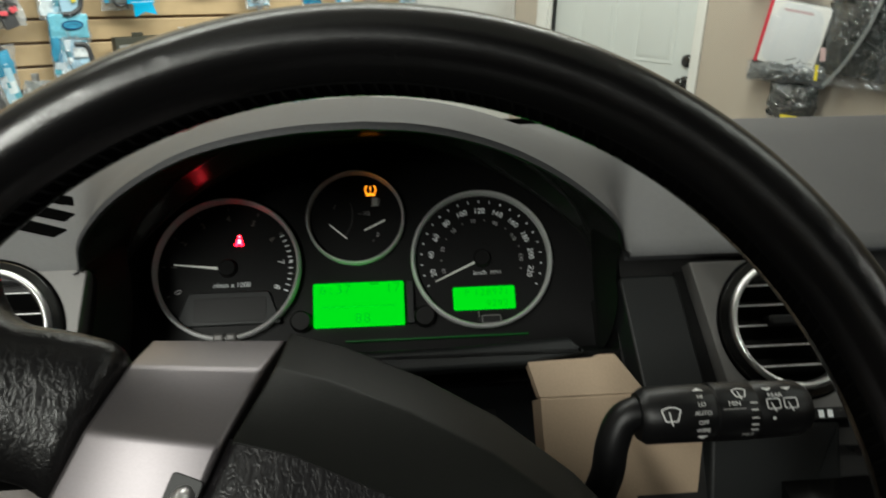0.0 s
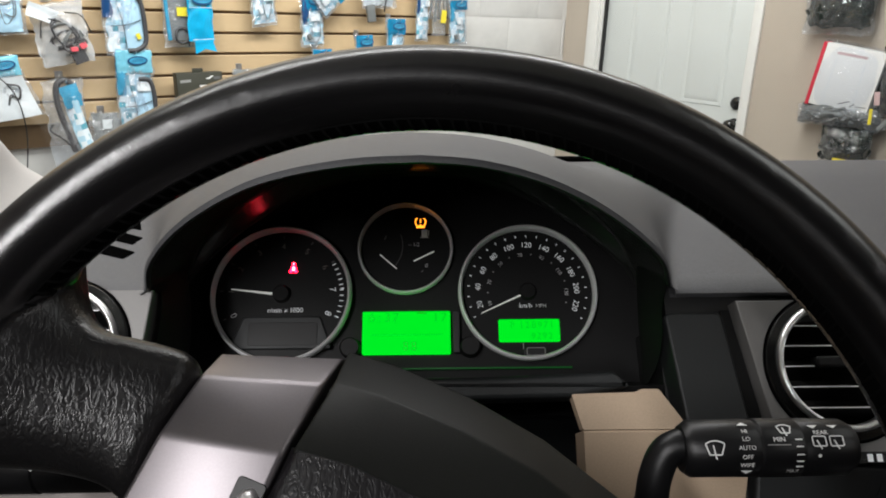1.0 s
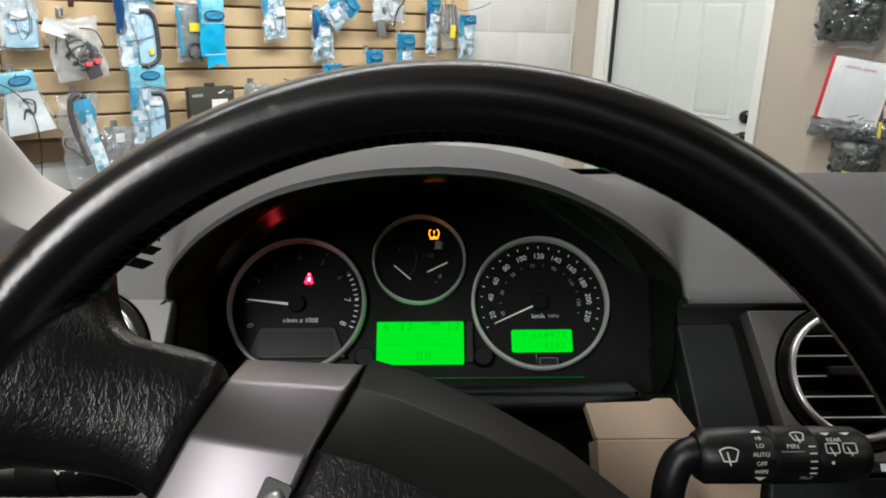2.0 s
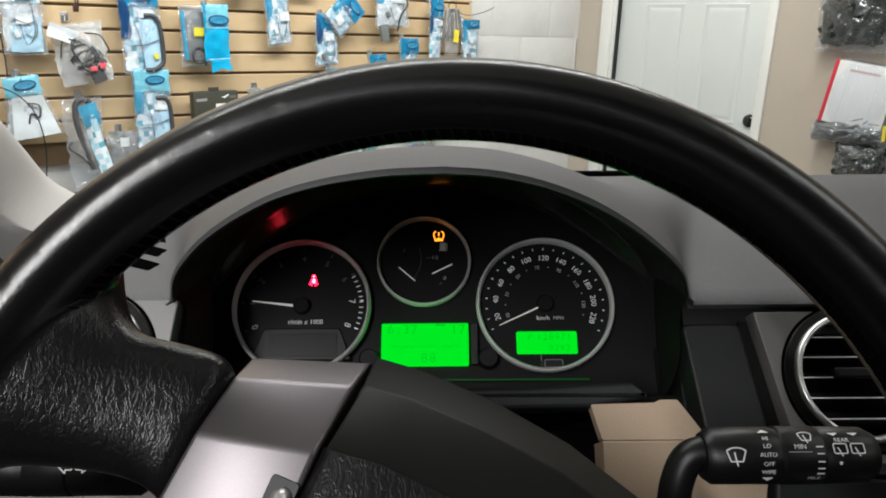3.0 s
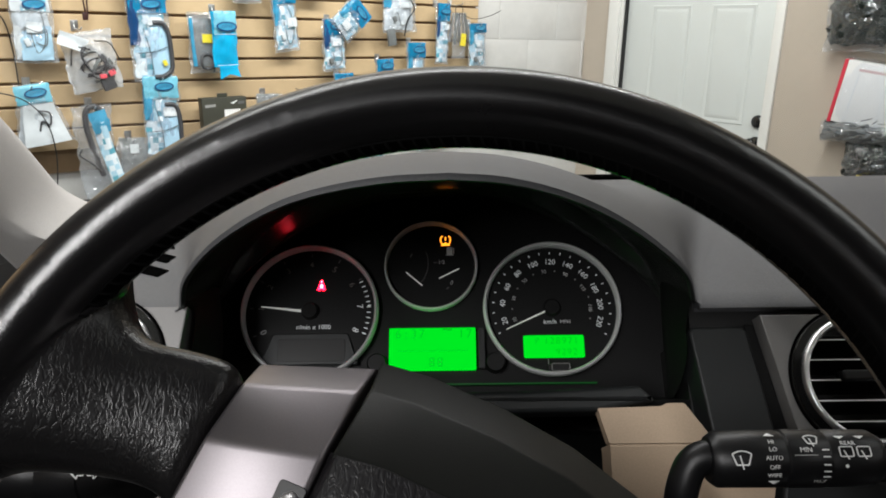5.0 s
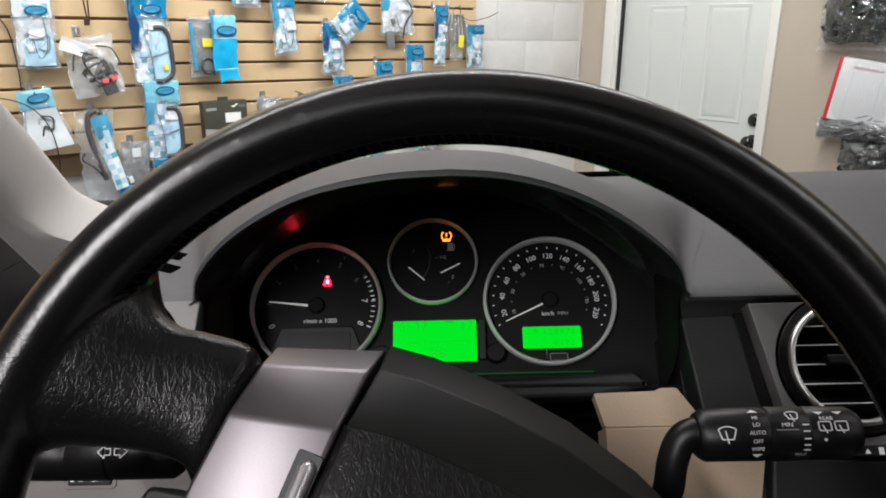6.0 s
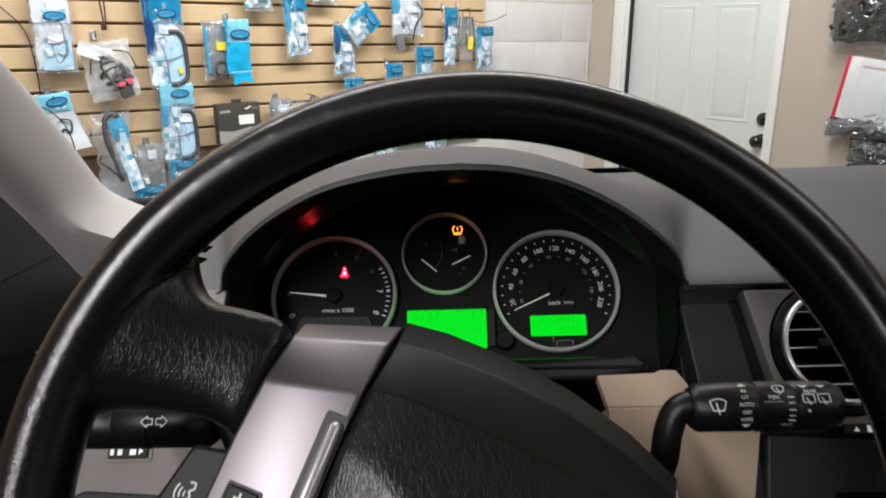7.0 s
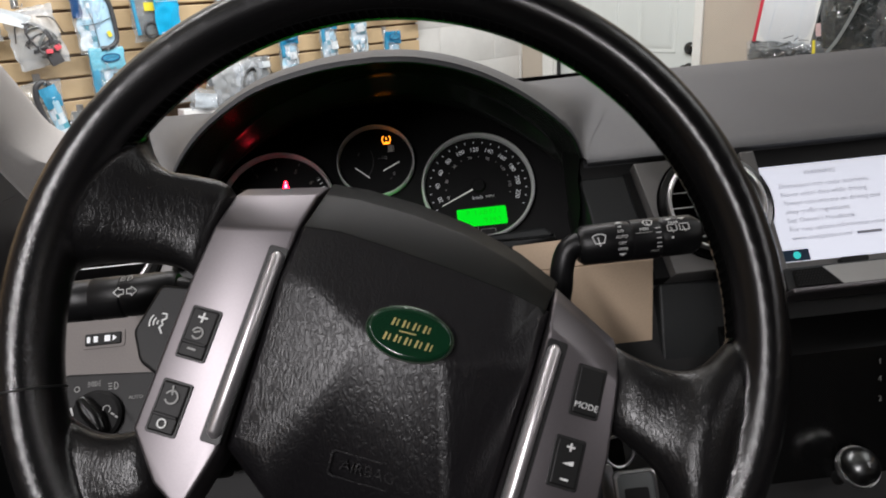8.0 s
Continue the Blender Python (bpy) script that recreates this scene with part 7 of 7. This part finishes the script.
rc = thing("cable_bag", on_slats(1.540, 1.150, 0.10, -6), "clear bag with an oval coil of black cable", "cable bag", "bagged cables on the slat wall")
part("film", pillow(0.135, 0.175, 0.05, 141, 0.014, 16, 18), "film_cloudy", rc, "crinkled clear film")
part("cable_coil", coil(0.060, 0.105, 142, 4, 0.0042), "cable_black", rc, "oval coil of black cable", shift(0.008, -0.085, 0.010, -8))
part("white_leaf", card(0.060, 0.120, 143, 0.008), "white_card", rc, "", shift(-0.040, -0.025, -0.004, 4))
pk = thing("bagged_module", on_slats(1.440, 1.130, 0.11, 5), "dark module in crumpled clear film", "bagged part", "bagged cables on the slat wall")
part("module", block(-0.034, 0.030, -0.085, -0.012, -0.012, 0.012, 0.004), "plug", pk, "dark grey module")
part("film", pillow(0.120, 0.150, 0.055, 145, 0.016, 14, 16), "film_milky", pk, "crumpled milky film", shift(0, 0.01, 0))
cr = thing("bagged_leaflet", on_slats(1.345, 1.055, 0.12, -10), "white leaflet crumpled in clear film", "bagged leaflet", "bagged cables on the slat wall")
part("leaflet", card(0.090, 0.055, 147, 0.016), "white_card", cr, "", shift(0, -0.015, 0))
part("film", pillow(0.130, 0.085, 0.045, 148, 0.016, 14, 12), "film_cloudy", cr, "crumpled film")
wire = thing("wall_cable", on_slats(1.66, 1.20, 0.03), "thin black cable hanging in a curve", "cable")
part("cable", sweep(curve_through([(-0.10, -0.020, 0), (-0.05, -0.040, 0.004), (0.0, -0.075, 0.004), (0.040, -0.155, 0.004)], 8), 0.0022, 7), "cable_black", wire)
wb = thing("carton", on_slats(1.315, 0.985, 0.09, -3), "small white carton with grey print", "carton")
part("box", block(-0.075, 0.075, -0.075, 0.0, -0.030, 0.030, 0.002), "white_box", wb)
part("print", flat([bar(-0.06, -0.03, 0.05, -0.03, 0.008)], 0.0302), "mark_dim", wb)
rb = thing("pouch", on_slats(1.215, 0.965, 0.08), "small red and white pouch", "pouch")
part("pouch", pillow(0.070, 0.085, 0.025, 71), "red_card", rb)
part("pale_patch", card(0.045, 0.025, 72, 0.002), "white_card", rb, "", shift(0.004, -0.03, 0.017))
cable_bag(1.395, 0.960, 0.150, 0.140, 28, 0, head=0.0, body="plug", label="clear bag with grey electronics")
cable_bag(1.700, 0.990, 0.120, 0.160, 29, 2, head=0.0, body="white_card", label="clear bag with pale leaflet")
cable_bag(1.930, 1.020, 0.120, 0.170, 30, -2, head=0.03)
cable_bag(2.200, 1.060, 0.120, 0.180, 31, 2, head=0.03)

# door wall: bundles and a carton in film
def bundle(y, zt, w, h, seed, label, dark="dark_mesh", tag=None):
    b = thing("bagged_bundle", on_door_wall(y, zt, 0.07), label, "bagged bundle", "bundles on the door wall")
    part("bundle", pillow(w * 0.92, h * 0.92, 0.085, seed, 0.030, 30, 30), dark, b, "dark folded bundle")
    part("film", pillow(w, h, 0.11, seed + 3, 0.018, 22, 22), "film_clear", b, "crinkled clear film")
    if tag:
        part("yellow_label", card(w * 0.35, 0.028, seed + 8, 0.003), "yellow", b, "", shift(tag, -h + 0.032, 0.058))
    return b


bundle(1.460, 1.700, 0.265, 0.330, 81, "dark green bundle in a clear bag with a yellow label", tag=0.0)
bc = thing("carton", on_door_wall(1.339, 1.321, 0.06, -8), "white carton with a red edge in clear film", "carton")
part("box", block(-0.135, 0.095, -0.245, 0.0, -0.030, 0.030, 0.003), "white_box", bc)
part("red_edge", block(-0.150, -0.1353, -0.250, 0.0, -0.030, 0.0305, 0.002), "red_card", bc, "red printed edge")
part("print", flat([bar(-0.085, -0.032, 0.030, -0.030, 0.010)], 0.0302), "print_pink", bc)
part("emblem", flat([bar(-0.02, -0.22, 0.02, -0.20, 0.004), bar(0.025, -0.222, 0.040, -0.205, 0.004), bar(0.045, -0.215, 0.085, -0.21, 0.003)], 0.0302), "plug", bc)
part("panel_line", flat([bar(-0.085, -0.235, -0.080, -0.05, 0.003), bar(0.035, -0.235, 0.03, -0.05, 0.003)], 0.0301), "white_card", bc)
part("film", pillow(0.275, 0.300, 0.120, 83, 0.008, 18, 18), "film_thin", bc, "clear film", shift(-0.022, 0.012, 0))
bundle(1.385, 1.092, 0.320, 0.080, 84, "grey bundle under film beneath the carton", "plug")
bundle(1.340, 1.018, 0.190, 0.150, 85, "dark bundle in a bag with a yellow label", tag=0.02)
olive = bundle(1.145, 1.500, 0.235, 0.470, 86, "long olive bundle with a grey strap in a clear bag")
part("strap", sweep(curve_through([(-0.070, -0.470, 0.050), (-0.010, -0.380, 0.058), (0.045, -0.250, 0.056), (0.075, -0.120, 0.050)], 6), 0.011, 8, 0.3), "plug", olive, "grey woven strap")
part("pink_tag", card(0.020, 0.050, 149, 0.003), "print_pink", olive, "faded pink tag", shift(-0.098, -0.330, 0.050, 8))
part("yellow_edge", card(0.012, 0.060, 150, 0.003), "yellow", olive, "", shift(-0.108, -0.395, 0.048, 4))
bundle(0.965, 1.420, 0.190, 0.390, 87, "black and white bundle in a clear bag", "cable")
